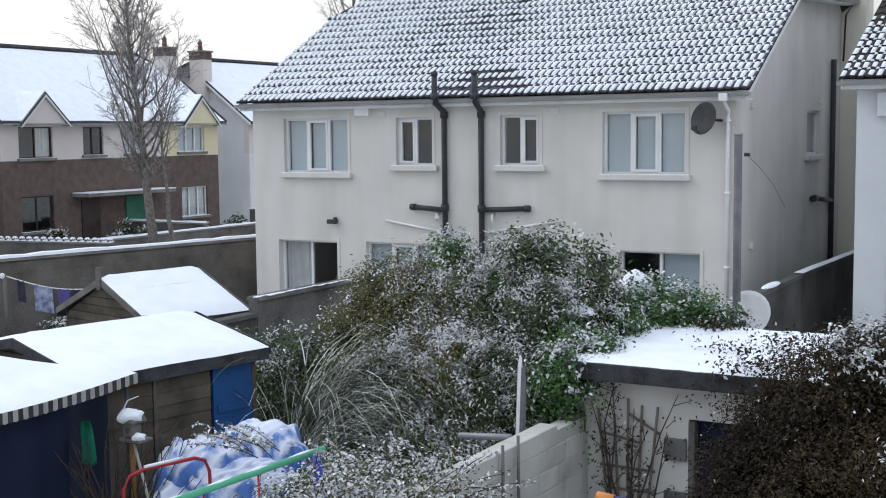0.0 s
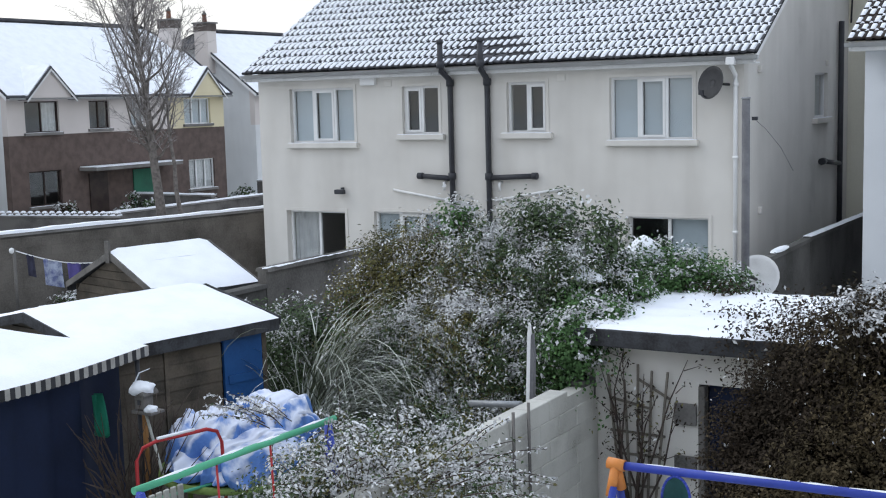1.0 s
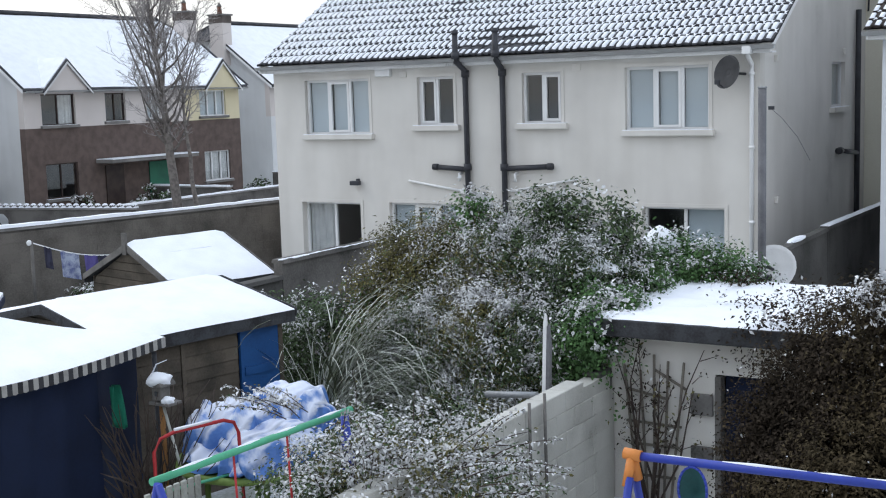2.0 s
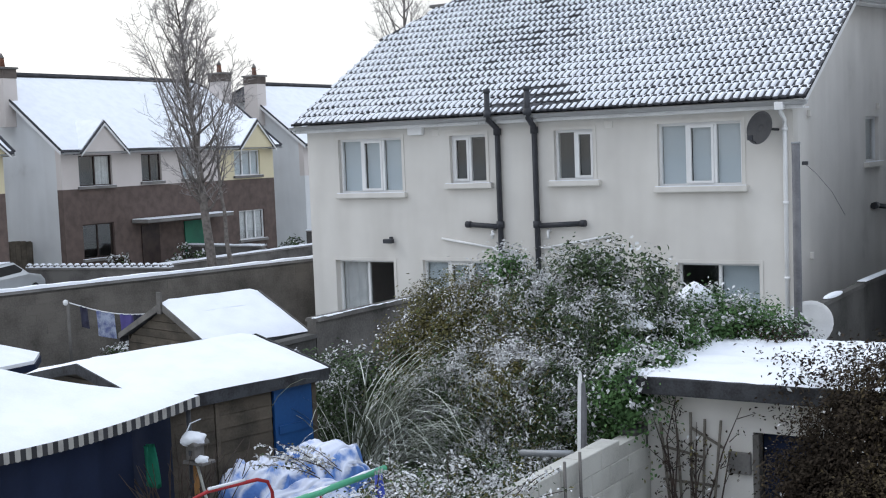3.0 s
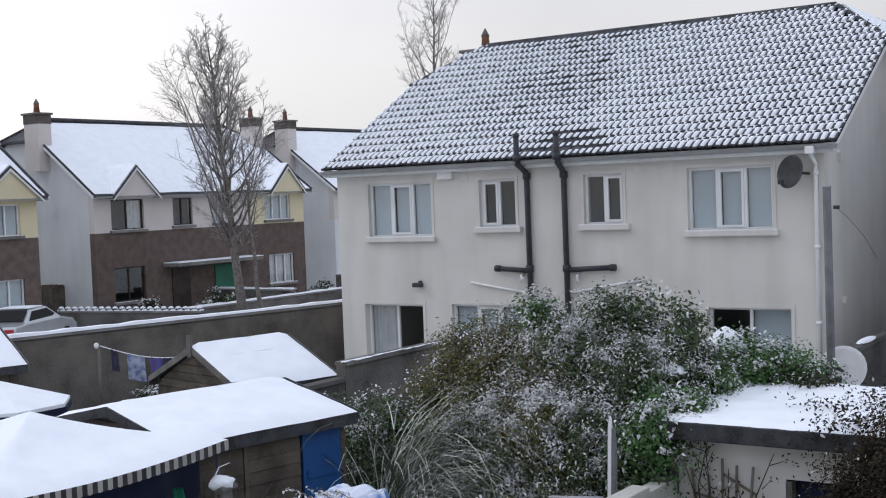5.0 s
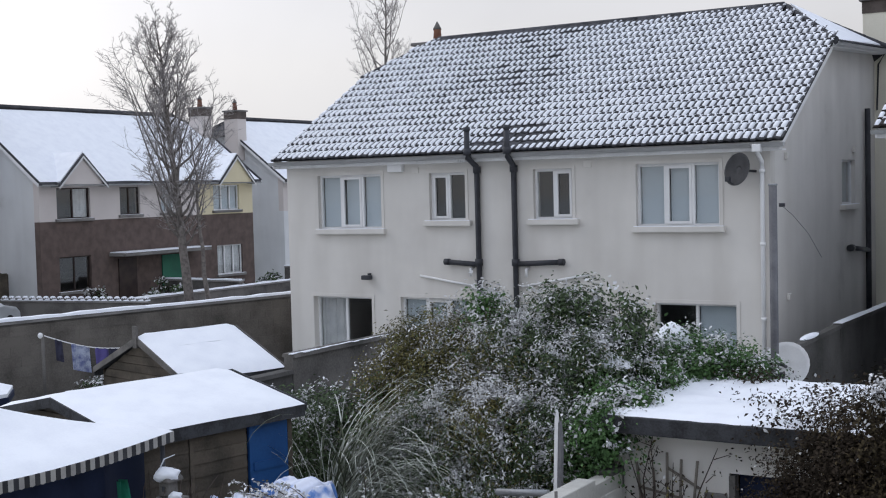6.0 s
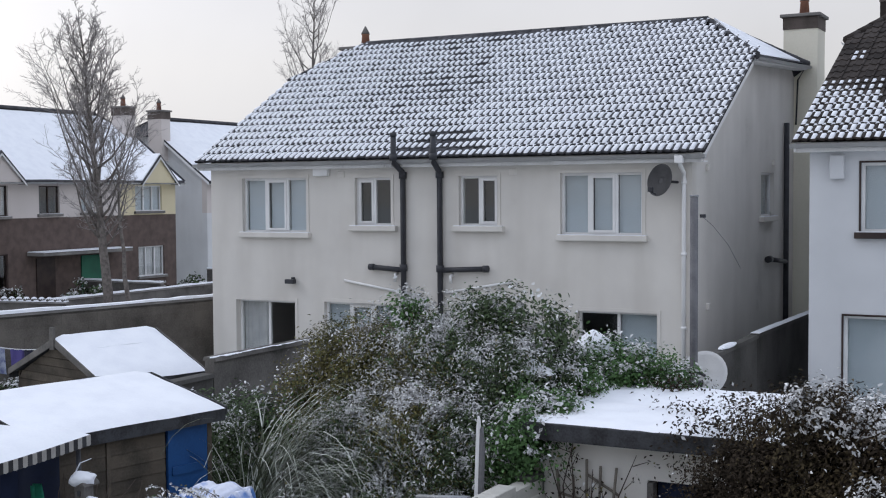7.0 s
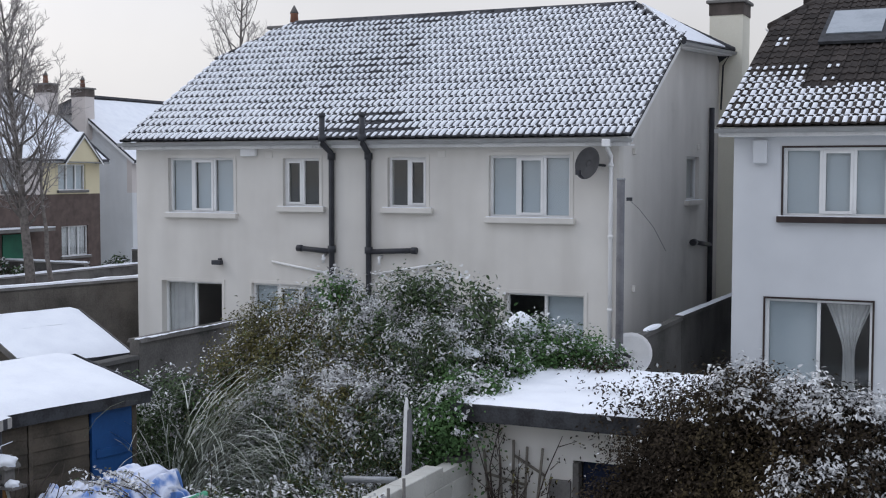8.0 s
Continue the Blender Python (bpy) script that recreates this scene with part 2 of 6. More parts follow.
def tarp_mat():
    """Blue tarpaulin with snow that has settled on what faces the sky, ragged by noise."""
    m = mat("snowy_tarpaulin", (0.13, 0.26, 0.6), (0.08, 0.18, 0.48), 0.5, 4, 30, 0.15)
    n, l = m.node_tree.nodes, m.node_tree.links
    p = n["Principled BSDF"]
    old = p.inputs["Base Color"].links[0].from_socket
    geo, sep, ns, add, ramp, mx = (n.new("ShaderNode" + k) for k in ("NewGeometry", "SeparateXYZ", "TexNoise", "Math", "ValToRGB", "Mix"))
    ns.inputs["Scale"].default_value, ns.inputs["Detail"].default_value = 6.5, 4
    l.new(geo.outputs["Normal"], sep.inputs[0])
    l.new(geo.outputs["Position"], ns.inputs["Vector"])
    add.operation = "MULTIPLY_ADD"
    add.inputs[1].default_value = 0.5
    l.new(sep.outputs[2], add.inputs[0])
    ramp.color_ramp.elements[0].position, ramp.color_ramp.elements[1].position = 0.73, 1.0
    wave, ridge, bump = n.new("ShaderNodeTexWave"), n.new("ShaderNodeMath"), n.new("ShaderNodeBump")
    wave.inputs["Scale"].default_value, wave.inputs["Distortion"].default_value, wave.inputs["Detail"].default_value, wave.inputs["Detail Scale"].default_value = 1.3, 7.0, 2.0, 0.7
    l.new(geo.outputs["Position"], wave.inputs["Vector"])
    ridge.operation = "MULTIPLY_ADD"
    ridge.inputs[1].default_value = 0.16
    l.new(wave.outputs["Fac"], ridge.inputs[0])
    l.new(ns.outputs[0], ridge.inputs[2])
    bump.inputs["Strength"].default_value, bump.inputs["Distance"].default_value = 0.9, 0.07
    l.new(wave.outputs["Fac"], bump.inputs["Height"])
    l.new(bump.outputs[0], p.inputs["Normal"])
    l.new(ridge.outputs[0], add.inputs[2])
    l.new(add.outputs[0], ramp.inputs[0])
    mx.data_type = "RGBA"
    mx.inputs[7].default_value = (0.68, 0.72, 0.84, 1)
    l.new(ramp.outputs[0], mx.inputs[0])
    l.new(old, mx.inputs[6])
    l.new(mx.outputs[2], p.inputs["Base Color"])
    return m


SNOWY_TARP = tarp_mat()

# ---- building helpers ----


def thing(name, loc, label, category, group="", kind=""):
    ob = new(name)
    ob.empty_display_size = 0.2
    ob.location = loc
    return tagged(ob, label, category, group, kind)


def part(name, bm, material, parent=None, label="", smooth=False):
    """Links a bmesh, built in world metres, as one mesh object under a thing or a part."""
    me = bpy.data.meshes.new(name)
    bm.to_mesh(me)
    bm.free()
    for m in material if isinstance(material, (list, tuple)) else (material,):
        me.materials.append(m)
    if smooth:
        me.polygons.foreach_set("use_smooth", [True] * len(me.polygons))
    ob = new(name, me)
    if parent:
        ob.parent = parent
        if parent.data is None:
            ob.matrix_parent_inverse = Matrix.Translation(-parent.location)
    if label:
        ob["label"] = label
    return ob


def solid(name, bm, material, label, category, kind="", group="", smooth=False):
    return tagged(part(name, bm, material, None, "", smooth), label, category, group, kind)


def hexa(bm, pts, mi=0):
    v = [bm.verts.new(p) for p in pts]
    for q in ((0, 3, 2, 1), (4, 5, 6, 7), (0, 1, 5, 4), (1, 2, 6, 5), (2, 3, 7, 6), (3, 0, 4, 7)):
        bm.faces.new([v[i] for i in q]).material_index = mi
    return v


def box(bm, x0, x1, y0, y1, z0, z1, mi=0):
    return hexa(bm, [(x0, y0, z0), (x1, y0, z0), (x1, y1, z0), (x0, y1, z0), (x0, y0, z1), (x1, y0, z1), (x1, y1, z1), (x0, y1, z1)], mi)


def boxes(*rows):
    bm = bmesh.new()
    for r in rows:
        box(bm, *r)
    return bm


def bevelled(bm, w=0.01, seg=2):
    bmesh.ops.bevel(bm, geom=bm.edges[:], offset=w, segments=seg, affect="EDGES", profile=0.6)
    return bm


def tube(bm, pts, r, seg=8, mi=0):
    """A round bar along a line of points; r may be one radius or one for each point."""
    pts = [Vector(p) for p in pts]
    rs = r if isinstance(r, (list, tuple)) else [r] * len(pts)
    rings = []
    for i, p in enumerate(pts):
        d = (pts[min(i + 1, len(pts) - 1)] - pts[max(i - 1, 0)]).normalized()
        a = d.cross(Vector((0, 0, 1)) if abs(d.z) < 0.9 else Vector((1, 0, 0))).normalized()
        b = d.cross(a)
        rings.append([bm.verts.new(p + (a * math.cos(k * math.tau / seg) + b * math.sin(k * math.tau / seg)) * rs[i]) for k in range(seg)])
    for u, w in zip(rings, rings[1:]):
        for k in range(seg):
            f = bm.faces.new((u[k], u[(k + 1) % seg], w[(k + 1) % seg], w[k]))
            f.material_index, f.smooth = mi, True
    if seg > 3:
        bm.faces.new(rings[0][::-1]).material_index = mi
        bm.faces.new(rings[-1]).material_index = mi
    return bm


def prism(bm, pts, off, mi=0):
    """A slab: the polygon pts and its copy moved by off, with side faces."""
    off = Vector(off)
    a = [bm.verts.new(p) for p in pts]
    b = [bm.verts.new(Vector(p) + off) for p in pts]
    bm.faces.new(a[::-1]).material_index = mi
    bm.faces.new(b).material_index = mi
    for i in range(len(a)):
        j = (i + 1) % len(a)
        bm.faces.new((a[i], a[j], b[j], b[i])).material_index = mi
    return bm


def mapped(axis, at, u, w, z):
    """A point of a wall: axis 'y' walls run along x at y = at, axis 'x' walls along y at x = at; w is depth into the wall."""
    return (u, at + w, z) if axis == "y" else (at + w, u, z)


def wall_mesh(axis, at, depth, u0, u1, z0, z1, openings=()):
    """A wall with rectangular openings (u0, u1, z0, z1) that go right through it."""
    bm = bmesh.new()
    us = sorted({u0, u1, *(o[0] for o in openings), *(o[1] for o in openings)})
    zs = sorted({z0, z1, *(o[2] for o in openings), *(o[3] for o in openings)})
    inside = lambda a, b: any(o[0] <= a <= o[1] and o[2] <= b <= o[3] for o in openings) or not (u0 < a < u1 and z0 < b < z1)
    vs = {}

    def v(u, w, z):
        k = (round(u, 4), w, round(z, 4))
        if k not in vs:
            vs[k] = bm.verts.new(mapped(axis, at, u, w, z))
        return vs[k]
    for i in range(len(us) - 1):
        for j in range(len(zs) - 1):
            a, b, c, d = us[i], us[i + 1], zs[j], zs[j + 1]
            if inside((a + b) / 2, (c + d) / 2):
                continue
            for w in (0, depth):
                bm.faces.new((v(a, w, c), v(b, w, c), v(b, w, d), v(a, w, d)))
            for (p, q), (mu, mz) in ((((a, c), (b, c)), ((a + b) / 2, c - 1e-3)), (((a, d), (b, d)), ((a + b) / 2, d + 1e-3)), (((a, c), (a, d)), (a - 1e-3, (c + d) / 2)), (((b, c), (b, d)), (b + 1e-3, (c + d) / 2))):
                if inside(mu, mz):
                    bm.faces.new((v(p[0], 0, p[1]), v(q[0], 0, q[1]), v(q[0], depth, q[1]), v(p[0], depth, p[1])))
    bmesh.ops.recalc_face_normals(bm, faces=bm.faces[:])
    return bm


def wbox(bm, axis, at, u0, u1, w0, w1, z0, z1):
    if axis == "y":
        box(bm, u0, u1, at + min(w0, w1), at + max(w0, w1), z0, z1)
    else:
        box(bm, at + min(w0, w1), at + max(w0, w1), u0, u1, z0, z1)


def window(house, axis, at, inward, u0, u1, z0, z1, splits, fills, frame_mat=None, sill=None, sill_mat=None, name="window", opening=(), reveal=0.09):
    """A window or patio door set back in its opening: outer frame, mullions, one pane for each light, what hangs behind it, a sill."""
    frame_mat = frame_mat or PVC
    s = 1 if inward > 0 else -1
    f = 0.05
    r, t = reveal * s, (reveal + 0.07) * s
    win = part(name, wall_mesh(axis, at + r, t - r, u0, u1, z0, z1, [(u0 + f, u1 - f, z0 + f, z1 - f)]), frame_mat, house)
    cuts = [u0 + f, *(u0 + (u1 - u0) * k for k in splits), u1 - f]
    for c in cuts[1:-1]:
        bm = bmesh.new()
        wbox(bm, axis, at, c - 0.03, c + 0.03, r - 0.004 * s, t - 0.004 * s, z0 + f, z1 - f)
        part("mullion", bevelled(bm, 0.006, 1), frame_mat, win)
    for i in range(len(cuts) - 1):
        a, b = cuts[i] + (0.03 if i else 0), cuts[i + 1] - (0.03 if i < len(cuts) - 2 else 0)
        bm = bmesh.new()
        if i in opening:
            part("sash", wall_mesh(axis, at + r - 0.015 * s, 0.05 * s, a, b, z0 + f, z1 - f, [(a + 0.05, b - 0.05, z0 + f + 0.05, z1 - f - 0.05)]), frame_mat, win)
            a, b = a + 0.05, b - 0.05
        wbox(bm, axis, at, a - 0.005, b + 0.005, r + 0.03 * s, r + 0.045 * s, z0 + f - 0.005, z1 - f + 0.005)
        pane = part("pane", bm, GLASS, win)
        pane.visible_shadow = False
        fill = fills[i % len(fills)]
        if fill:
            bm = bmesh.new()
            n = max(6, int((b - a) / 0.06)) if fill is CURTAIN else 2
            d = lambda k: r + (0.1 + (0.025 * math.sin(k * 2.4) if fill is CURTAIN else 0)) * s
            pts = [(a + (b - a) * k / n, d(k)) for k in range(n + 1)]
            drop = z0 + f - 0.02
            cols = [[bm.verts.new(mapped(axis, at, u, w, z)) for z in (drop, z1 - f)] for u, w in pts]
            for p, q in zip(cols, cols[1:]):
                bm.faces.new((p[0], q[0], q[1], p[1]))
            part("curtain" if fill is CURTAIN else "blind", bm, fill, win)
    if sill:
        bm = bmesh.new()
        wbox(bm, axis, at, sill[0], sill[1], -0.12 * s, (reveal + 0.02) * s, z0 - 0.11, z0)
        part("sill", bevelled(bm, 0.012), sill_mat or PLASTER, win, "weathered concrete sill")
        bm = bmesh.new()
        wbox(bm, axis, at, sill[0] + 0.03, sill[1] - 0.03, -0.1 * s, -0.005 * s, z0 + 0.001, z0 + 0.014)
        part("snow_line", bm, SNOW, win)
    return win



# ---- ground ----
bm = bmesh.new()
xs = [-600, -90, -45, -33, -26, -20, -15, -10, -5, 0, 5, 12, 60, 600]
ys = [-300, -20, 0, 5, 9, 13, 18, 23, 30, 38, 46, 60, 120, 900]
grid = [[bm.verts.new((x, y, 0)) for y in ys] for x in xs]
for a, b in zip(grid, grid[1:]):
    for k in range(len(ys) - 1):
        bm.faces.new((a[k], b[k], b[k + 1], a[k + 1]))
solid("ground", bm, SNOWY_GRASS, "snow-covered garden lawns and yards", "ground", "structure")
solid("road", boxes((-33, -26.5, -10, 90, 0.004, 0.02)), TARMAC, "estate road under thin trodden snow", "road", "structure")
solid("pavement", boxes((-26.4, -24.6, -10, 90, 0, 0.12)), CONCRETE, "concrete footpath with a raised kerb", "pavement", "structure")

# ---- tiled roofs ----
MODULE, COURSE = 0.1525, 0.36
COVERS = (0.0, 0.2, 0.35, 0.48, 0.6, 0.7, 0.8, 0.9, 0.97)


def tile_mesh(name, cover, tile_mat, seed):
    """One double-roll concrete tile, 0.305 wide and 0.36 exposed, with the snow that lies in its two pans. cover: 0 none to 1 full."""
    rnd = random.Random(seed)
    bm = bmesh.new()
    prof = [(0.0, 0.012), (0.092, 0.012), (0.106, 0.034), (0.13, 0.044), (0.1525, 0.03)]
    prof = prof + [(u + MODULE, h) for u, h in prof[1:]]
    lo = [bm.verts.new((u, 0.0, h + 0.022)) for u, h in prof]
    hi = [bm.verts.new((u, COURSE + 0.03, h)) for u, h in prof]
    ft = [bm.verts.new((u, 0.0, h - 0.012)) for u, h in prof]
    for k in range(len(prof) - 1):
        bm.faces.new((lo[k], lo[k + 1], hi[k + 1], hi[k]))
        bm.faces.new((ft[k], ft[k + 1], lo[k + 1], lo[k]))
    for j in range(2):
        if cover <= 0.05:
            continue
        u0 = j * MODULE
        v0, v1 = 0.02 + rnd.random() * 0.03, COURSE * (0.52 + 0.38 * cover)
        top, w = 0.018 + 0.03 * cover, 0.052 + 0.034 * cover + 0.012 * rnd.random()
        zb = lambda v: 0.034 - 0.022 * v / COURSE
        a = [bm.verts.new((u0 + p[0], p[1], zb(p[1]) + p[2])) for p in ((0.0, v0, 0.0), (w, v0 + 0.015, 0.0), (w + 0.005, v1, 0.0), (0.0, v1, 0.0), (0.018, v0 + 0.035, top), (w - 0.02, v0 + 0.05, top), (w - 0.01, v1 - 0.02, top * 0.8), (0.012, v1 - 0.02, top * 0.8))]
        for q in ((4, 5, 6, 7), (0, 1, 5, 4), (1, 2, 6, 5), (3, 0, 4, 7)):
            f = bm.faces.new([a[i] for i in q])
            f.material_index, f.smooth = 1, True
        if cover > 0.6:
            s0 = COURSE * (0.86 - 0.3 * (cover - 0.55) / 0.45 + 0.1 * rnd.random())
            b = [bm.verts.new((u0 + u, v, h)) for u, v, h in ((0.085, s0, 0.045), (MODULE + 0.01, s0 + 0.04, 0.04), (MODULE + 0.01, COURSE + 0.02, 0.055), (0.085, COURSE + 0.02, 0.055), (0.115, s0 + 0.03, 0.066), (0.14, s0 + 0.05, 0.066))]
            for q in ((0, 1, 5, 4), (4, 5, 2, 3)):
                f = bm.faces.new([b[i] for i in q])
                f.material_index, f.smooth = 1, True
    me = bpy.data.meshes.new(name)
    bm.to_mesh(me)
    bm.free()
    me.materials.append(tile_mat)
    me.materials.append(SNOW)
    return me


def tile_slope(roof, x0, x1, ye, ze, slope, left_edge, right_edge, tile_mat, cover_at, rows, keep_rows):
    """Courses of tiles on a slope that rises away from y = ye. left_edge and right_edge give the slope's ends at a height along it.
    The lowest keep_rows courses are tiles of their own; the rest is one joined mesh."""
    kinds = [[tile_mesh("tile", c, tile_mat, 7 * i + k) for k in range(3)] for i, c in enumerate(COVERS)]
    ang = math.atan(slope)
    turn = Matrix.Rotation(ang, 4, "X")
    rnd = random.Random(3)
    joined, rest_v, rest_f, rest_m = {}, [], [], []
    for r in range(rows):
        d = r * COURSE
        y, z = ye + d * math.cos(ang), ze + d * math.sin(ang)
        a, b = left_edge(d), right_edge(d)
        n0, n1 = math.floor((a - x0) / (2 * MODULE)), math.ceil((b - x0) / (2 * MODULE))
        for k in range(n0, n1):
            x = x0 + k * 2 * MODULE
            if x < a - 0.12 or x + 2 * MODULE > b + 0.12:
                continue
            c = cover_at(x, d) + rnd.uniform(-0.12, 0.12)
            me = kinds[min(range(len(COVERS)), key=lambda k: abs(COVERS[k] - c))][rnd.randrange(3)]
            m = Matrix.Translation((x, y, z + rnd.uniform(-0.003, 0.003))) @ turn @ Matrix.Rotation(rnd.uniform(-0.008, 0.008), 4, "Z")
            if r < keep_rows:
                ob = new("tile", me)
                ob.parent, ob.matrix_basis = roof, m
            else:
                if me not in joined:
                    co = np.empty(len(me.vertices) * 3)
                    me.vertices.foreach_get("co", co)
                    joined[me] = (co.reshape(-1, 3), [tuple(p.vertices) for p in me.polygons], [p.material_index for p in me.polygons])
                co, faces, mats = joined[me]
                base = len(rest_v)
                mm = np.array(m)
                rest_v.extend((co @ mm[:3, :3].T + mm[:3, 3]).tolist())
                rest_f.extend([tuple(i + base for i in f) for f in faces])
                rest_m.extend(mats)
    me = bpy.data.meshes.new("upper_tiles")
    me.from_pydata(rest_v, [], rest_f)
    me.polygons.foreach_set("material_index", rest_m)
    me.materials.append(tile_mat)
    me.materials.append(SNOW)
    ob = new("upper_tiles", me)
    ob.parent = roof
    ob["kind"] = "stuff"


def half_hip_house(name, x0, x1, label, tile_mat, wall_mat, side_mat, front_openings, side_openings, cover_at, keep_rows=7, over_left=0.3, ridge_in=(1.0, 1.25), ze=5.3, hip=(25.95, 7.38), back_hip=(31.0, 7.38), ridge=(28.0, 8.5)):
    """A rendered pair of houses, 22.5 m off, with a half-hipped tiled roof whose ridge runs along x. Returns the house."""
    h = thing(name, ((x0 + x1) / 2, 28, 0), label, "house")
    yf, yb = 22.5, 34.4
    (hy0, hz), (hy1, hzb), (ry, rz) = hip, back_hip, ridge
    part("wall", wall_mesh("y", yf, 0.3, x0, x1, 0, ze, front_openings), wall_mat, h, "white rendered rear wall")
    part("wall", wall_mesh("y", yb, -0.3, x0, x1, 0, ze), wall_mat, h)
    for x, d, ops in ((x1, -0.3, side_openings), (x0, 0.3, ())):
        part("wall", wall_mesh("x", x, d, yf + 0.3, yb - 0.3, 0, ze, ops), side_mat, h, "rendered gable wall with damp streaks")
        bm = bmesh.new()
        prism(bm, [(x, yf + 0.05, ze), (x, yb - 0.05, ze), (x, hy1, hzb - 0.06), (x, hy0, hz - 0.06)], (d, 0, 0))
        bmesh.ops.recalc_face_normals(bm, faces=bm.faces[:])
        part("gable", bm, side_mat, h)
    # added room surfaces behind the panes, kept dim by their dark colour
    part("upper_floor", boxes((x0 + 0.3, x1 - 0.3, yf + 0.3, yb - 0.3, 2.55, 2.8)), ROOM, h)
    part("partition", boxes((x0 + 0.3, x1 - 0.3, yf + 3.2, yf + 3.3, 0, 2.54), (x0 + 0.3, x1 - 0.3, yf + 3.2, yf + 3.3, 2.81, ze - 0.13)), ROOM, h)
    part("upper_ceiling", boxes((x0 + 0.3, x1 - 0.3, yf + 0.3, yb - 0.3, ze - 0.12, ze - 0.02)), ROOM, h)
    # roof deck
    a, b = x0 - over_left, x1 + 0.34
    ra, rb = x0 + ridge_in[0], x1 - ridge_in[1]
    ye, zee = 22.16, ze - 0.01
    E0, E1, C0, C1 = (a, ye, zee), (b, ye, zee), (a, hy0, hz), (b, hy0, hz)
    R0, R1, D0, D1 = (ra, ry, rz), (rb, ry, rz), (a, hy1, hzb), (b, hy1, hzb)
    F0, F1 = (a, yb + 0.34, zee), (b, yb + 0.34, zee)
    bm = bmesh.new()
    vs = {k: bm.verts.new(p) for k, p in dict(E0=E0, E1=E1, C0=C0, C1=C1, R0=R0, R1=R1, D0=D0, D1=D1, F0=F0, F1=F1).items()}
    for f in (("E0", "E1", "C1", "R1", "R0", "C0"), ("C1", "D1", "R1"), ("C0", "R0", "D0"), ("F1", "F0", "R0", "R1"), ("F0", "D0", "R0"), ("F1", "R1", "D1")):
        bm.faces.new([vs[k] for k in f])
    bmesh.ops.solidify(bm, geom=bm.faces[:], thickness=0.08)
    roof = part("roof", bm, tile_mat, h, "dark interlocking tiles with snow in the pans")
    # snow on the half hip
    bm = bmesh.new()
    prism(bm, [(b - 0.1, hy0 + 0.55, hz + 0.03), (b - 0.1, hy1 - 0.1, hzb + 0.03), (rb + 0.12, ry + 0.12, rz + 0.02)], (0, 0, 0.06))
    part("hip_snow", bm, SNOW, roof)
    # ridge and hip caps
    bm = bmesh.new()
    n = int((rb - ra) / 0.42)
    for i in range(n):
        u = ra + (rb - ra) * i / n
        tube(bm, [(u, ry, rz - 0.02), (u + (rb - ra) / n + 0.02, ry, rz - 0.01)], [0.13, 0.12], 8)
    for p, q in ((C0, R0), (C1, R1), (D1, R1), (D0, R0)):
        p, q = Vector(p), Vector(q)
        m = int((q - p).length / 0.42)
        for i in range(m):
            tube(bm, [p.lerp(q, i / m), p.lerp(q, (i + 1.05) / m)], [0.1, 0.092], 8)
    part("ridge_tiles", bm, tile_mat, roof, "mortared ridge and hip tiles")
    # verge, fascia, gutter
    for x, s in ((b, 1), (a, -1)):
        bm = bmesh.new()
        prism(bm, [(x - 0.07 * s, ye + 0.03, zee - 0.16), (x - 0.07 * s, ye + 0.03, zee - 0.02), (x - 0.07 * s, hy0, hz - 0.05), (x - 0.07 * s, hy0, hz - 0.19)], (0.03 * s, 0, 0))
        bmesh.ops.recalc_face_normals(bm, faces=bm.faces[:])
        part("bargeboard", bm, PVC, h)
        bm = bmesh.new()
        prism(bm, [(x - 0.3 * s, hy0 - 0.05, hz - 0.14), (x - 0.01 * s, hy0 - 0.05, hz - 0.14), (x - 0.01 * s, hy1 + 0.05, hzb - 0.14), (x - 0.3 * s, hy1 + 0.05, hzb - 0.14)], (0, 0, 0.05))
        bmesh.ops.recalc_face_normals(bm, faces=bm.faces[:])
        part("soffit", bm, PVC, h)
        part("hip_gutter", gutter_mesh([(x + 0.04 * s, hy0 - 0.1, hz - 0.04), (x + 0.04 * s, hy1 + 0.1, hzb - 0.04)]), PVC, h)
    part("fascia", boxes((a + 0.04, b - 0.04, ye + 0.06, ye + 0.085, zee - 0.17, zee - 0.01)), OLD_PVC, h)
    part("eaves_soffit", boxes((a + 0.04, b - 0.04, ye + 0.086, yf + 0.0, zee - 0.17, zee - 0.14)), PVC, h)
    part("gutter", gutter_mesh([(a - 0.02, ye - 0.005, zee - 0.03), (b + 0.02, ye - 0.005, zee - 0.03)]), PVC, h, "white half-round gutter")
    sl = (hz - zee) / (hy0 - ye)
    L = math.hypot(hy0 - ye, hz - zee)
    LR = math.hypot(ry - ye, rz - zee)
    le = lambda d: a + 0.02 if d < L else a + (ra - a) * (d - L) / (LR - L) + 0.1
    re = lambda d: b - 0.02 if d < L else b + (rb - b) * (d - L) / (LR - L) - 0.1
    tile_slope(roof, a + 0.03, b, ye - 0.02, zee + 0.015, sl, le, re, tile_mat, cover_at, int(LR / COURSE), keep_rows)
    return h


def gutter_mesh(line):
    bm = bmesh.new()
    p, q = Vector(line[0]), Vector(line[1])
    d = (q - p).normalized()
    side = d.cross(Vector((0, 0, 1)))
    rings = []
    for w in (p, q):
        rings.append([bm.verts.new(w + side * (0.06 * math.cos(t)) + Vector((0, 0, -0.075 * math.sin(t)))) for t in [math.pi * k / 8 for k in range(9)]])
    for k in range(8):
        bm.faces.new((rings[0][k], rings[0][k + 1], rings[1][k + 1], rings[1][k]))
    bmesh.ops.solidify(bm, geom=bm.faces[:], thickness=0.006)
    for f in bm.faces:
        f.smooth = True
    return bm


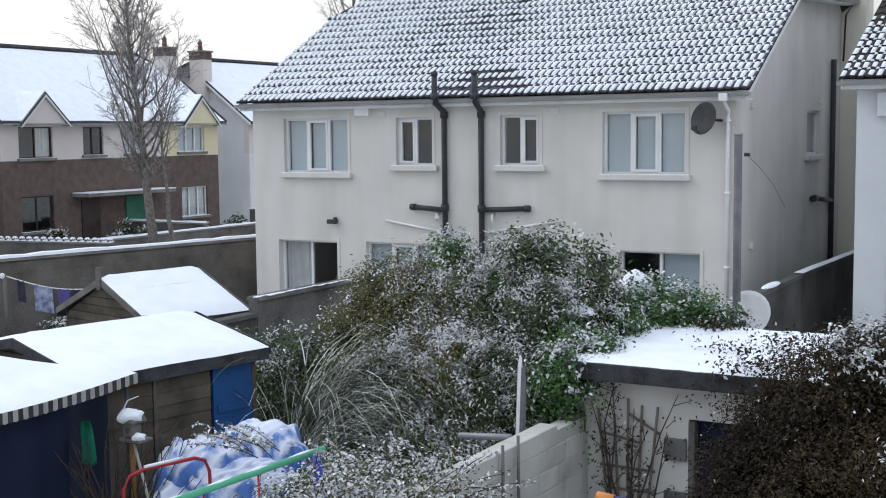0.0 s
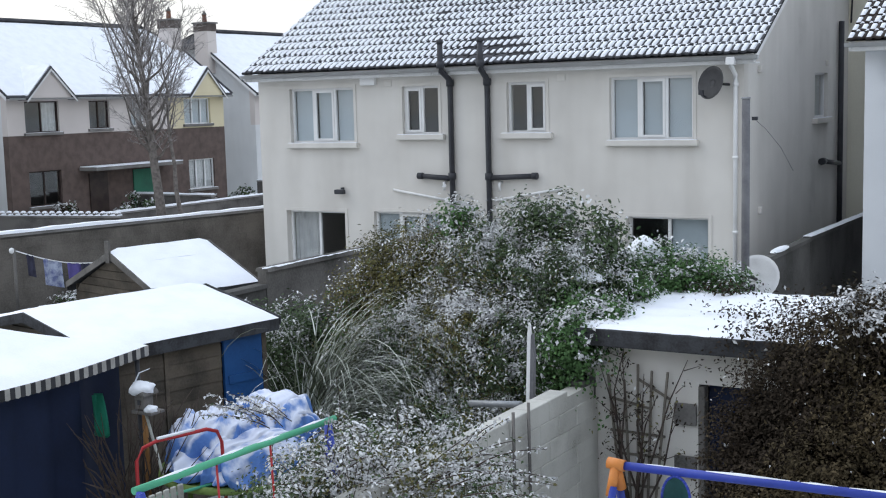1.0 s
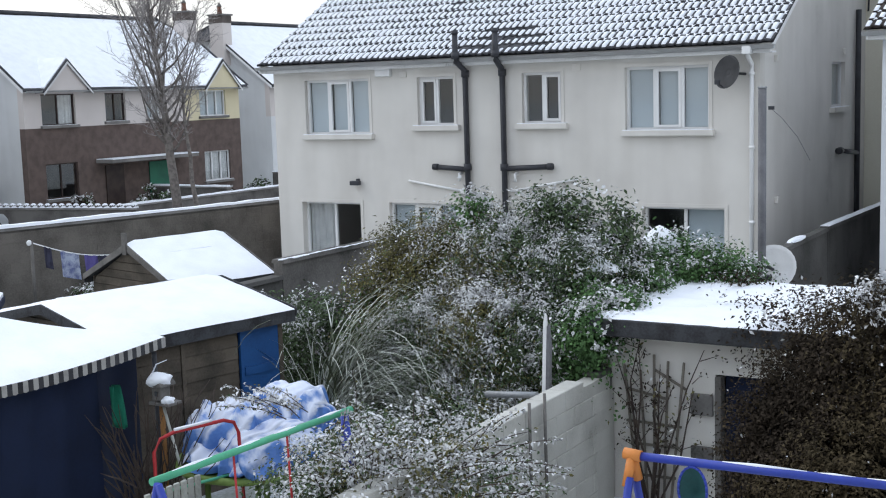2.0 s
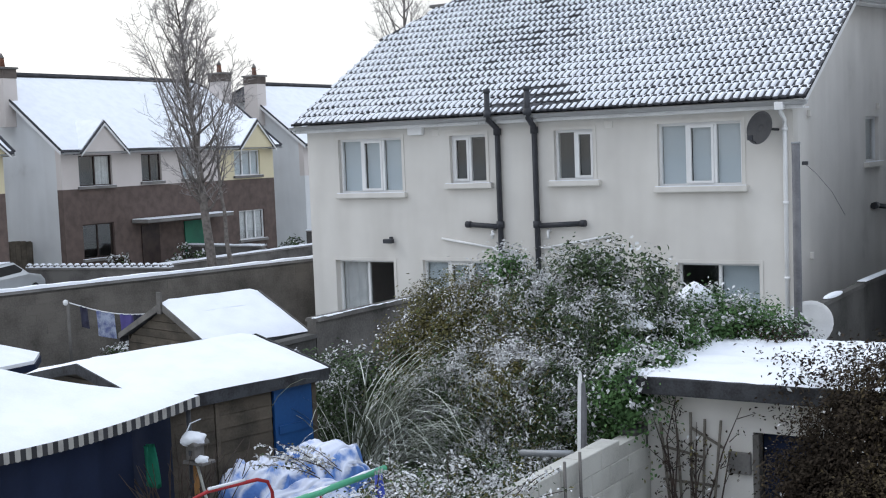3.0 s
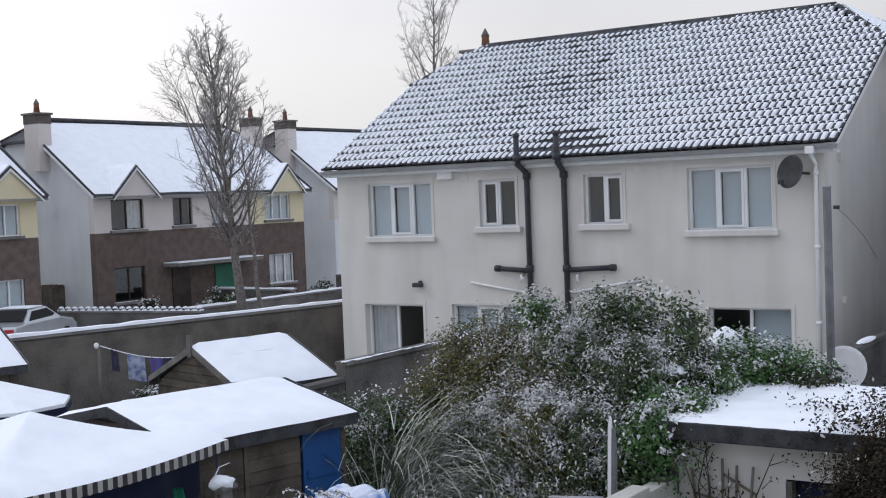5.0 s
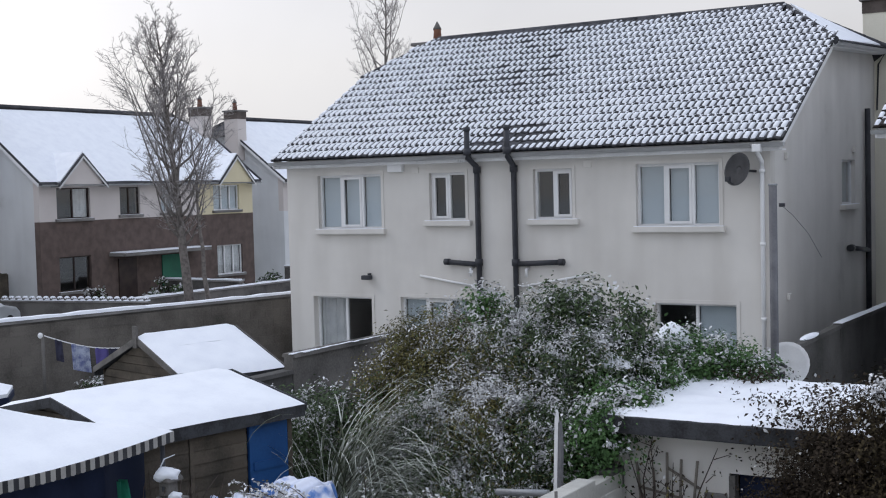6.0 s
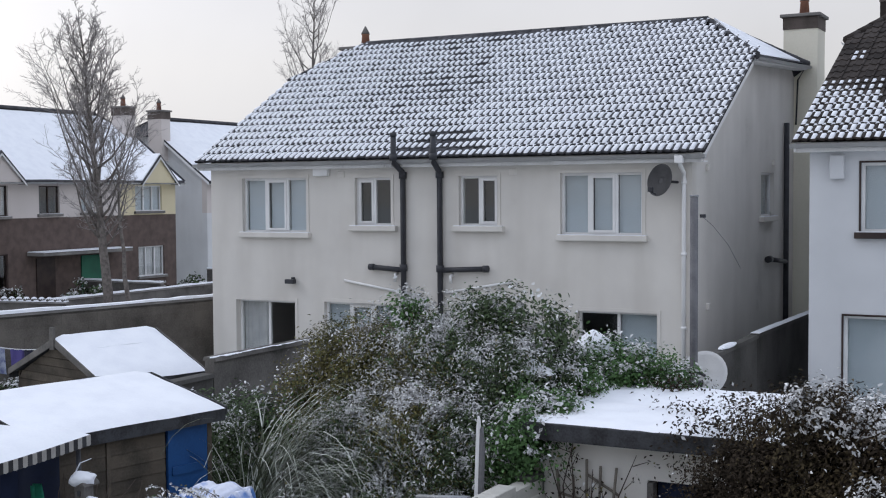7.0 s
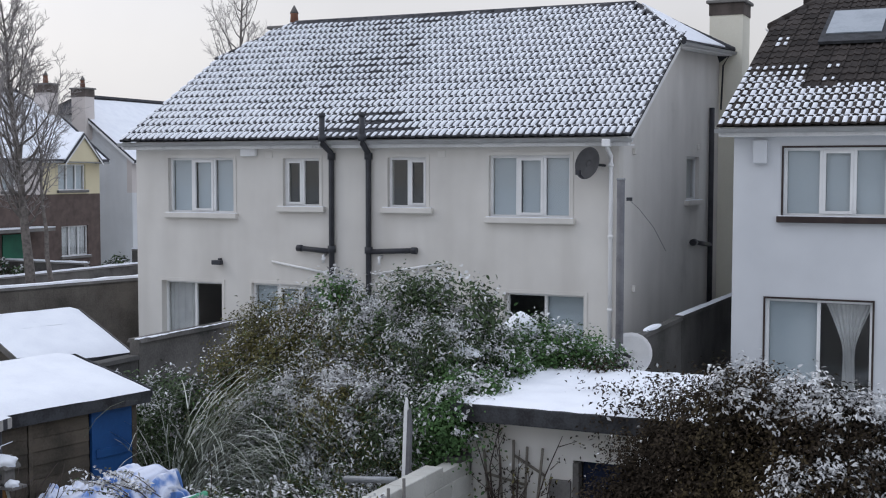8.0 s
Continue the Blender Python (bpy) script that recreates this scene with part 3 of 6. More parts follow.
# ---- the pair of houses opposite ----
W1, W4 = (-17.2, -15.45, 3.71, 4.93), (-9.39, -7.7, 3.73, 4.95)
W2, W3 = (-14.18, -13.28, 3.88, 4.91), (-11.65, -10.77, 3.89, 4.92)
D1, D2, K1 = (-17.42, -15.78, 0.15, 2.17), (-9.06, -7.4, 0.15, 2.24), (-15.0, -13.25, 1.1, 2.2)


def cover_main(x, d):
    """How much snow lies on the main roof: thin over the warm middle near the ridge and round the vent pipes."""
    c = 0.93
    c -= 0.24 * max(0.0, min(1.0, (-11.75 - 0.1 * d - x) / 0.9)) * max(0.0, min(1.0, (x + 17.2) / 3.6)) * min(1, 0.35 + d / 4.5)
    c -= 0.75 * math.exp(-((x + 12.2) / 0.9) ** 2 - (d / 0.75) ** 2)
    c -= 0.5 * max(0.0, (d - 5.7) / 0.6) * (1 if x < -10.5 else 0.4)
    c += 0.08 * noise.noise(Vector((x * 0.5, d * 0.5, 0)))
    return min(c, 0.97)


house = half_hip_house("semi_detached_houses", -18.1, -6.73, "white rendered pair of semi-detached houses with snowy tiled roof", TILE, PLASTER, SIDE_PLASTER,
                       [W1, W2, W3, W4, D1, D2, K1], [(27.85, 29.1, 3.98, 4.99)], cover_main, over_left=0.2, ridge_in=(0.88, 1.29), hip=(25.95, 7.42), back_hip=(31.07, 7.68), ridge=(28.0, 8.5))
for w, ops in ((W1, (1,)), (W4, (1,))):
    window(house, "y", 22.5, 1, *w, (0.34, 0.675), (BLIND,), sill=(w[0] - 0.06, w[1] + 0.12), opening=ops)
for w, fl in ((W2, (None,)), (W3, (None,))):
    window(house, "y", 22.5, 1, *w, (0.5,), fl, sill=(w[0] - 0.12, w[1] + 0.16), opening=(0,) if w is W2 else (1,))
window(house, "y", 22.5, 1, *K1, (0.36, 0.7), (BLIND,), sill=(K1[0] - 0.1, K1[1] + 0.1), opening=(1,))
window(house, "y", 22.5, 1, *D1, (0.5,), (CURTAIN, None), name="patio_door", reveal=0.16)
window(house, "y", 22.5, 1, *D2, (0.5,), (None, BLIND), name="patio_door", reveal=0.16)
window(house, "x", -6.73, -1, 27.85, 29.1, 3.98, 4.99, (), (BLIND,), sill=(27.66, 29.15))
# raised plaster bands round the openings
for w in (W1, W2, W3, W4, D1, D2, K1):
    bm = bmesh.new()
    box(bm, w[0] - 0.07, w[1] + 0.07, 22.484, 22.498, w[3], w[3] + 0.07)
    box(bm, w[0] - 0.07, w[0], 22.484, 22.498, w[2], w[3])
    box(bm, w[1], w[1] + 0.07, 22.484, 22.498, w[2], w[3])
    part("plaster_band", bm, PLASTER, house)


def soil_pipe(x, xt, top, arm_x, arm_z):
    """A black soil stack up the wall, bent round the gutter and on above the eaves, with a sloping waste arm."""
    bm = bmesh.new()
    y = 22.42
    tube(bm, [(x, y, 0.2), (x, y, 4.95), (x, y - 0.02, 5.02), (xt, 22.02, 5.2), (xt, 22.0, 5.3), (xt, 22.0, top)], 0.06, 10)
    s = part("soil_pipe", bm, BLACK_PIPE, house, "black cast soil stack")
    for z in (4.95, 3.0, 5.32):
        bm = bmesh.new()
        xx, yy = (x, y) if z < 5.2 else (xt, 22.0)
        tube(bm, [(xx, yy, z - 0.07), (xx, yy, z + 0.07)], 0.085, 10)
        part("collar", bm, BLACK_PIPE, s)
    bm = bmesh.new()
    tube(bm, [(x, y, arm_z - 0.05), (arm_x, y - 0.01, arm_z)], 0.055, 8)
    tube(bm, [(arm_x - 0.06, y - 0.01, arm_z), (arm_x + 0.06, y - 0.01, arm_z)], 0.07, 8)
    part("waste_arm", bm, BLACK_PIPE, s)
    bm = bmesh.new()
    tube(bm, [(xt, 22.0, top - 0.02), (xt, 22.0, top + 0.06)], [0.075, 0.07], 8)
    part("vent_cap", bm, BLACK_PIPE, s)


soil_pipe(-12.94, -12.92, 5.77, -13.72, 3.0)
soil_pipe(-12.06, -11.98, 5.77, -11.0, 3.02)
for pts in ([(-14.45, 22.46, 2.69), (-13.03, 22.46, 2.476)], [(-11.95, 22.46, 2.5), (-10.42, 22.46, 2.77)]):
    bm = bmesh.new()
    tube(bm, pts, 0.025, 8)
    part("overflow_pipe", bm, PVC, house, "thin white waste pipe")
for x in (-13.13, -11.8):
    bm = bmesh.new()
    tube(bm, [(x, 22.5, 2.88), (x, 22.4, 2.85), (x, 22.39, 2.7)], 0.035, 8)
    part("flue", bm, PVC, house)
# downpipe with swan neck, brackets
bm = bmesh.new()
tube(bm, [(-6.86, 22.13, 5.2), (-6.86, 22.16, 5.08), (-6.86, 22.42, 4.92), (-6.86, 22.43, 4.8), (-6.86, 22.43, 0.1)], 0.042, 10)
dp = part("downpipe", bm, PVC, house, "white plastic downpipe")
for z in (4.75, 3.4, 2.0, 0.8):
    bm = bmesh.new()
    tube(bm, [(-6.86, 22.43, z - 0.03), (-6.86, 22.43, z + 0.03)], 0.055, 10)
    part("bracket", bm, PVC, dp)
part("hopper", bevelled(boxes((-6.94, -6.78, 22.06, 22.19, 5.1, 5.24)), 0.015), PVC, dp)
part("alarm_box", bevelled(boxes((-15.2, -14.82, 22.38, 22.5, 4.96, 5.16)), 0.02), PVC, house, "white alarm box")
for x in (-14.53, -10.42):
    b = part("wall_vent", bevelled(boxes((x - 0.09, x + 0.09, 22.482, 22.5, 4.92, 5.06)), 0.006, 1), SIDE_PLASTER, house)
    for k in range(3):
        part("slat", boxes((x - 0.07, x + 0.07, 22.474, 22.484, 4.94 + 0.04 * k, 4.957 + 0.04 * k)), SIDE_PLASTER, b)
bm = bevelled(boxes((-15.93, -15.69, 22.3, 22.42, 2.58, 2.68)), 0.02)
fl = part("floodlight", bm, BLACK_PIPE, house, "small black floodlight")
part("arm", boxes((-15.83, -15.78, 22.42, 22.5, 2.62, 2.72)), BLACK_PIPE, fl)
# side wall pipes
bm = bmesh.new()
tube(bm, [(-6.64, 30.0, 0.1), (-6.64, 30.0, 6.2)], 0.065, 10)
sp = part("side_soil_pipe", bm, BLACK_PIPE, house)
bm = bmesh.new()
tube(bm, [(-6.64, 30.0, 2.86), (-6.65, 28.4, 3.0)], 0.055, 8)
tube(bm, [(-6.65, 28.45, 3.0), (-6.65, 28.2, 3.0)], 0.08, 8)
part("waste_arm", bm, BLACK_PIPE, sp)
# A thin black tube draws the shadow line below the hip.
bm = bmesh.new()
tube(bm, [(-6.42, 31.0, 7.6), (-6.6, 31.0, 7.3), (-6.64, 31.0, 6.2)], 0.022, 8)
part("hip_downpipe", bm, BLACK_PIPE, house)
for y, z in ((23.4, 4.97), (23.45, 2.26), (28.85, 5.16)):
    part("vent_cap", bevelled(boxes((-6.73, -6.66, y, y + 0.14, z, z + 0.13)), 0.01, 1), SIDE_PLASTER, house)


def chimney(parent, x0, x1, y0, y1, z0, z1, body_mat, band=0.34, pots=(0.5,)):
    """A rendered stack with a darker band, a thin cap that oversails, and clay pots with cowls."""
    bm = boxes((x0, x1, y0, y1, z0, z1 - band))
    st = part("chimney", bm, body_mat, parent)
    part("chimney_band", boxes((x0 - 0.015, x1 + 0.015, y0 - 0.015, y1 + 0.015, z1 - band, z1)), BAND_BROWN, st)
    part("chimney_cap", bevelled(boxes((x0 - 0.08, x1 + 0.08, y0 - 0.08, y1 + 0.08, z1, z1 + 0.08)), 0.012, 1), CONCRETE, st)
    for k in pots:
        px, py = x0 + (x1 - x0) * k, (y0 + y1) / 2
        bm = bmesh.new()
        tube(bm, [(px, py, z1 + 0.08), (px, py, z1 + 0.42), (px, py, z1 + 0.44)], [0.13, 0.1, 0.125], 10)
        pot = part("chimney_pot", bm, TERRACOTTA, st)
        bm = bmesh.new()
        tube(bm, [(px, py, z1 + 0.44), (px, py, z1 + 0.48), (px, py, z1 + 0.66)], [0.12, 0.11, 0.015], 8)
        part("cowl", bm, GREY_WOOD, pot)
    return st


chimney(house, -6.99, -6.16, 31.15, 32.05, 0, 8.87, PALE_CREAM, band=0.3)
chimney(house, -18.2, -17.2, 28.3, 29.1, 7.4, 8.46, CREAM, band=0.12)

# ---- the neighbouring house ----


# single tiles that still hold snow, as (x, way up from the eaves)
STRAY = ((-4.44, 4.85), (-4.26, 4.95), (-4.1, 5.3), (-4.26, 4.45), (-3.79, 3.55), (-3.64, 3.55), (-3.72, 3.15), (-3.3, 3.15), (-3.17, 3.1), (-3.65, 2.7), (-3.02, 2.3))


def cover_next(x, d):
    c = 0.78 - 0.9 * max(0, min(1, (d - 1.5) / 0.4)) if x > -3.65 else 0.76 - 0.7 * max(0, min(1, (d - 1.9) / 1.3))
    stray = max(0.8 * math.exp(-((x + 0.15 - sx) ** 2 + (d + 0.1 - sd) ** 2) / 0.028) - 0.3 for sx, sd in STRAY)
    return max(c - 1.0 * max(0, (d - 3.0)) + 0.12 * noise.noise(Vector((x, d, 4))), stray)


N1, N2 = (-3.68, -1.92, 3.84, 5.06), (-3.96, -2.12, 0.15, 2.35)
nextdoor = half_hip_house("neighbouring_house", -4.57, 6.7, "cool white rendered house with brown tiled half-hip roof", BROWN_TILE, BLUE_PLASTER, BLUE_PLASTER,
                          [N1, N2], [], cover_next, keep_rows=6, over_left=0.26, ze=5.44, hip=(27.5, 7.8), back_hip=(32.0, 7.8), ridge=(30.2, 8.98))
window(nextdoor, "y", 22.5, 1, *N1, (0.362, 0.688), (BLIND,), sill=(-3.78, -1.8), sill_mat=DARK_PVC, opening=(1,))
patio = window(nextdoor, "y", 22.5, 1, *N2, (0.5,), (BLIND, None), name="patio_door", reveal=0.1)
# a net curtain gathered in the middle
bm = bmesh.new()
cols = []
for k in range(29):
    f = k / 28 * 2 - 1
    col = []
    for j in range(15):
        z = 0.18 + 2.1 * j / 14
        half = 0.1 + 0.3 * max(0, (z - 1.45) / 0.83) ** 1.3 + 0.03 * max(0, 1.3 - z)
        col.append(bm.verts.new((-2.53 + f * half, 22.5 + 0.24 + 0.02 * math.sin(k * 1.9), z)))
    cols.append(col)
for p, q in zip(cols, cols[1:]):
    for j in range(14):
        bm.faces.new((p[j], q[j], q[j + 1], p[j + 1]))
part("curtain", bm, CURTAIN, patio)
for w in (N1, N2):
    bm = bmesh.new()
    box(bm, w[0] - 0.035, w[1] + 0.035, 22.48, 22.498, w[3], w[3] + 0.035)
    box(bm, w[0] - 0.035, w[0], 22.48, 22.498, w[2], w[3])
    box(bm, w[1], w[1] + 0.035, 22.48, 22.498, w[2], w[3])
    part("dark_trim", bm, DARK_PVC, nextdoor, "thin dark trim round the opening")
part("vent_box", bevelled(boxes((-4.21, -3.96, 22.38, 22.5, 4.78, 5.2)), 0.02), BLUE_PLASTER, nextdoor)
sl = (7.8 - 5.43) / (27.5 - 22.16)
zr = lambda y: 5.43 + sl * (y - 22.16)
nrm = Vector((0, -math.sin(math.atan(sl)), math.cos(math.atan(sl))))
bm = bmesh.new()
P = [Vector((x, y, zr(y))) + nrm * 0.09 for x, y in ((-3.62, 26.0), (-2.33, 26.0), (-2.33, 27.95), (-3.62, 27.95))]
prism(bm, P, nrm * 0.06)
bmesh.ops.recalc_face_normals(bm, faces=bm.faces[:])
skl = part("skylight", bm, ROOF_EDGE, nextdoor, "roof window in a grey frame")
bm = bmesh.new()
P = [Vector((x, y, zr(y))) + nrm * 0.152 for x, y in ((-3.52, 26.42), (-2.43, 26.42), (-2.43, 27.82), (-3.52, 27.82))]
prism(bm, P, nrm * 0.025)
bmesh.ops.recalc_face_normals(bm, faces=bm.faces[:])
part("glass", bm, SKY_PANE, skl, "roof glass with the sky's reflection in its grey colour")
chimney(nextdoor, -4.62, -3.8, 30.6, 31.5, 6, 9.35, BROWN_TILE)

# ---- garden walls ----


def garden_wall(name, p, q, height, thick, material, label, snow=True, height2=None, top=None, depth=0.055):
    """A straight wall from p to q with a coping and a line of snow along its top."""
    p, q = Vector((*p, 0)), Vector((*q, 0))
    d = (q - p).normalized()
    n = Vector((-d.y, d.x, 0)) * thick / 2
    h2 = height2 if height2 is not None else height
    w = thing(name, p, label, "wall", kind="structure")

    def run(m, z0, z1, name2, mt, grow, lump=0.0):
        bm = bmesh.new()
        k = max(1, int((q - p).length / 0.4)) if lump else 1
        rows = []
        rnd = random.Random(5)
        for i in range(k + 1):
            t = i / k
            c = p.lerp(q, t)
            hz = height + (h2 - height) * t
            a = z0 if z0 == 0 else hz + z0
            g = n * grow
            top = hz + z1 + (rnd.uniform(-lump, lump) if lump else 0)
            rows.append([bm.verts.new(c + o + Vector((0, 0, z))) for o, z in ((g, a), (-g, a), (-g * 0.8, top), (g * 0.8, top))])
        for a, b in zip(rows, rows[1:]):
            for j in range(4):
                f = bm.faces.new((a[j], a[(j + 1) % 4], b[(j + 1) % 4], b[j]))
        bm.faces.new(rows[0][::-1])
        bm.faces.new(rows[-1])
        bmesh.ops.recalc_face_normals(bm, faces=bm.faces[:])
        part(name2, bm, mt, w)
    run(0, 0, -0.06, "wall_body", material, 1.0)
    run(0, -0.06, 0.0, "coping", top or CONCRETE, 1.25)
    if snow:
        run(0, 0.001, depth, "snow_cap", SNOW, 1.15, min(0.018, depth * 0.4))
    return w


west = garden_wall("wall_west", (-24.2, 4.0), (-18.95, 25.5), 2.05, 0.22, DARK_WALL, "long grey weathered block wall capped with snow")
me = bpy.data.meshes.new("block")
bm = bevelled(boxes((-0.012, 0.006, 0.0008, 0.4492, 0.0006, 0.2154)), 0.0012, 1)
bm.to_mesh(me)
bm.free()
me.materials.append(DARK_BLOCK)
wd_ = Vector((5.25, 21.5, 0)).normalized()
for r in range(9):
    for k in range(27):
        u = 9.6 + 0.45 * k + (0.22 if r % 2 else 0)
        if u > 21.6:
            continue
        o = new("block", me)
        o.parent, o.matrix_parent_inverse = west, Matrix.Translation(-west.location)
        o.matrix_basis = Matrix.Translation(Vector((-24.2, 4.0, 0.216 * r)) + wd_ * u + Vector((wd_.y, -wd_.x, 0)) * (0.11 + random.uniform(-0.002, 0.002))) @ Matrix.Rotation(-math.atan2(wd_.x, wd_.y), 4, "Z")
garden_wall("wall_party_low", (-12.4, 12.0), (-12.4, 15.28), 1.75, 0.22, DAMP_AND_GAP, "lower end of a dark garden wall", snow=False, top=DAMP_AND_GAP)
party = garden_wall("wall_party", (-12.4, 15.3), (-12.4, 22.47), 2.0, 0.22, DARK_WALL, "dark garden wall between two back gardens, with a little snow", snow=False, top=DARK_WALL)
bm = bmesh.new()
for k in range(22):
    y = 15.35 + 0.14 * k + random.uniform(-0.02, 0.02)
    w = 0.075 * (1 - 0.8 * k / 22) * random.uniform(0.3, 1)
    bmesh.ops.create_icosphere(bm, subdivisions=1, radius=1, matrix=Matrix.Translation((-12.33 + random.uniform(-0.02, 0.02), y, 2.0)) @ Matrix.Diagonal((w, 0.12, 0.006 + 0.012 * random.random(), 1)))
part("snow_patch", bm, SNOW, party)
garden_wall("wall_east", (-5.62, 15.5), (-5.62, 22.8), 1.83, 0.15, DAMP_AND_GAP, "dark side wall between two gardens", snow=False, height2=1.9, top=DAMP_AND_GAP)
garden_wall("wall_passage", (-5.62, 22.82), (-5.62, 32), 1.92, 0.15, DAMP_AND_GAP, "dark passage wall with patches of snow", height2=1.85, top=DAMP_AND_GAP, depth=0.014)

# ---- the terrace of brick and render houses across the road ----


def row_house(y0, y1, label, front, windows, gablets, chimneys, lower=None):
    """A house pair whose front runs along y at x = -38 and whose gable looks towards -y. front: strips (ya, yb, material) of the upper wall."""
    xf, xr, xb, ze, zr = -38.0, -42.0, -46.0, 5.4, 8.35
    sl = (zr - ze) / (xf - xr)
    zc, inset = 7.5, 1.2
    wc = (zr - zc) / sl
    h = thing("row_house", (xr, (y0 + y1) / 2, 0), label, "house", "houses across the road")
    ops = [(w[0], w[1], w[2], w[3]) for w in windows]
    part("lower_wall", wall_mesh("x", xf, -0.3, y0, y1, 0, 3.65, [o for o in ops if o[3] < 3]), lower or BRICK, h, "rendered ground floor" if lower else "red-brown brick ground floor")
    for a, b, m in front:
        part("upper_wall", wall_mesh("x", xf, -0.3, a, b, 3.65, ze, [o for o in ops if o[2] > 3 and a <= o[0] < b]), m, h)
    for y, d in ((y0, 0.3), (y1, -0.3)):
        bm = bmesh.new()
        prism(bm, [(xf - 0.302, y, 0), (xb, y, 0), (xb, y, ze), (xr - wc, y, zc - 0.1), (xr + wc, y, zc - 0.1), (xf - 0.302, y, ze)], (0, d, 0))
        bmesh.ops.recalc_face_normals(bm, faces=bm.faces[:])
        part("gable_wall", bm, GABLE_WHITE, h, "pale rendered gable wall")
    # half hips of bare dark tiles
    for y, s in ((y0 - 0.25, 1), (y1 + 0.25, -1)):
        bm = bmesh.new()
        prism(bm, [(xr - wc, y, zc), (xr + wc, y, zc), (xr, y + s * inset, zr)], (0, 0, -0.1))
        bmesh.ops.recalc_face_normals(bm, faces=bm.faces[:])
        part("half_hip", bm, TILE, h, "steep half hip of dark tiles, free of snow")
    part("back_wall", boxes((xb, xb + 0.3, y0 + 0.3, y1 - 0.3, 0, ze)), CREAM, h)
    # added floor and partition, dark-coloured so that the windows look unlit
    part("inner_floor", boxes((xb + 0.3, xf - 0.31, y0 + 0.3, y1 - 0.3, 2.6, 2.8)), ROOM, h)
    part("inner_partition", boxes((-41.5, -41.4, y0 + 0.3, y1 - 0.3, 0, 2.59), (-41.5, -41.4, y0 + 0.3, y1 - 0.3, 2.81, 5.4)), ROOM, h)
    for w in windows:
        window(h, "x", xf, -1, *w[:4], w[5], w[6], frame_mat=w[4], sill=(w[0] - 0.1, w[1] + 0.1), sill_mat=CONCRETE)
    for s, xe in ((1, xf + 0.35), (-1, xb - 0.35)):
        z = zr - sl * abs(xe - xr)
        bm = bmesh.new()
        xc = xr + s * wc
        prism(bm, [(xr, y0 - 0.25 + inset, zr), (xc, y0 - 0.25, zc), (xe, y0 - 0.25, z), (xe, y1 + 0.25, z), (xc, y1 + 0.25, zc), (xr, y1 + 0.25 - inset, zr)], (0, 0, -0.08))
        bmesh.ops.recalc_face_normals(bm, faces=bm.faces[:])
        roof = part("roof_slope", bm, TILE, h)
        bm = bmesh.new()
        rows, n, m = [], 10, 14
        rnd = random.Random(int(y0 * 10) + s)
        for i in range(n + 1):
            t = i / n
            x = xr + (xe - xr) * (0.03 + 0.96 * t)
            g = 0.17 - (inset + 0.1) * max(0.0, 1 - abs(x - xr) / wc)
            rows.append([bm.verts.new((x, y0 - g + (y1 - y0 + 2 * g) * j / m, zr - sl * abs(x - xr) + (0.07 if 0 < i < n and 0 < j < m else 0.012) + rnd.uniform(0, 0.025))) for j in range(m + 1)])
        for a, b in zip(rows, rows[1:]):
            for j in range(m):
                bm.faces.new((a[j], a[j + 1], b[j + 1], b[j])).smooth = True
        bmesh.ops.recalc_face_normals(bm, faces=bm.faces[:])
        part("roof_snow", bm, SNOW, roof, "smooth blanket of snow")
        part("gutter", gutter_mesh([(xe + 0.05 * s, y0 - 0.2, z - 0.05), (xe + 0.05 * s, y1 + 0.2, z - 0.05)]), PVC, h)
        for y, d in ((y0 - 0.27, -0.03), (y1 + 0.27, 0.03)):
            bm = bmesh.new()
            prism(bm, [(xc, y, zc + 0.0), (xe, y, z + 0.0), (xe, y, z - 0.14), (xc, y, zc - 0.13)], (0, d, 0))
            bmesh.ops.recalc_face_normals(bm, faces=bm.faces[:])
            part("bargeboard", bm, PVC, h)
            bm = bmesh.new()
            tube(bm, [(xr, y - math.copysign(inset, d), zr + 0.04), (xc, y, zc + 0.04), (xe, y, z + 0.04)], 0.045, 6)
            part("verge_edge", bm, TILE, roof)
    bm = bmesh.new()
    tube(bm, [(xr, y0 - 0.25 + inset, zr + 0.05), (xr, y1 + 0.25 - inset, zr + 0.05)], 0.09, 8)
    part("ridge", bm, TILE, h)
    for yc, half, zt, m in gablets:
        bm = bmesh.new()
        prism(bm, [(xf + 0.43, yc - half - 0.05, 5.02), (xf + 0.43, yc + half + 0.05, 5.02), (xf + 0.43, yc + half, 5.2), (xf + 0.43, yc, zt - 0.1), (xf + 0.43, yc - half, 5.2)], (-0.6, 0, 0))
        bmesh.ops.recalc_face_normals(bm, faces=bm.faces[:])
        g = part("gablet", bm, m, h)
        back = xr + (zr - zt) / sl
        for s in (-1, 1):
            bm = bmesh.new()
            e, zt2 = yc + s * (half + 0.25), 5.25 - 0.15
            prism(bm, [(xf + 0.52, yc, zt), (xf + 0.52, e, zt2), (xf - 0.3, e, zt2), (back - 0.2, yc, zt)], (0, 0, -0.1))
            bmesh.ops.recalc_face_normals(bm, faces=bm.faces[:])
            part("gablet_roof", bm, TILE, g)
            bm = bmesh.new()
            prism(bm, [(xf + 0.46, yc, zt + 0.004), (xf + 0.46, e - s * 0.08, zt2 + 0.07), (xf - 0.3, e - s * 0.08, zt2 + 0.07), (back - 0.2, yc, zt + 0.004)], (0, 0, 0.06))
            bmesh.ops.recalc_face_normals(bm, faces=bm.faces[:])
            part("gablet_snow", bm, SNOW, g)
            bm = bmesh.new()
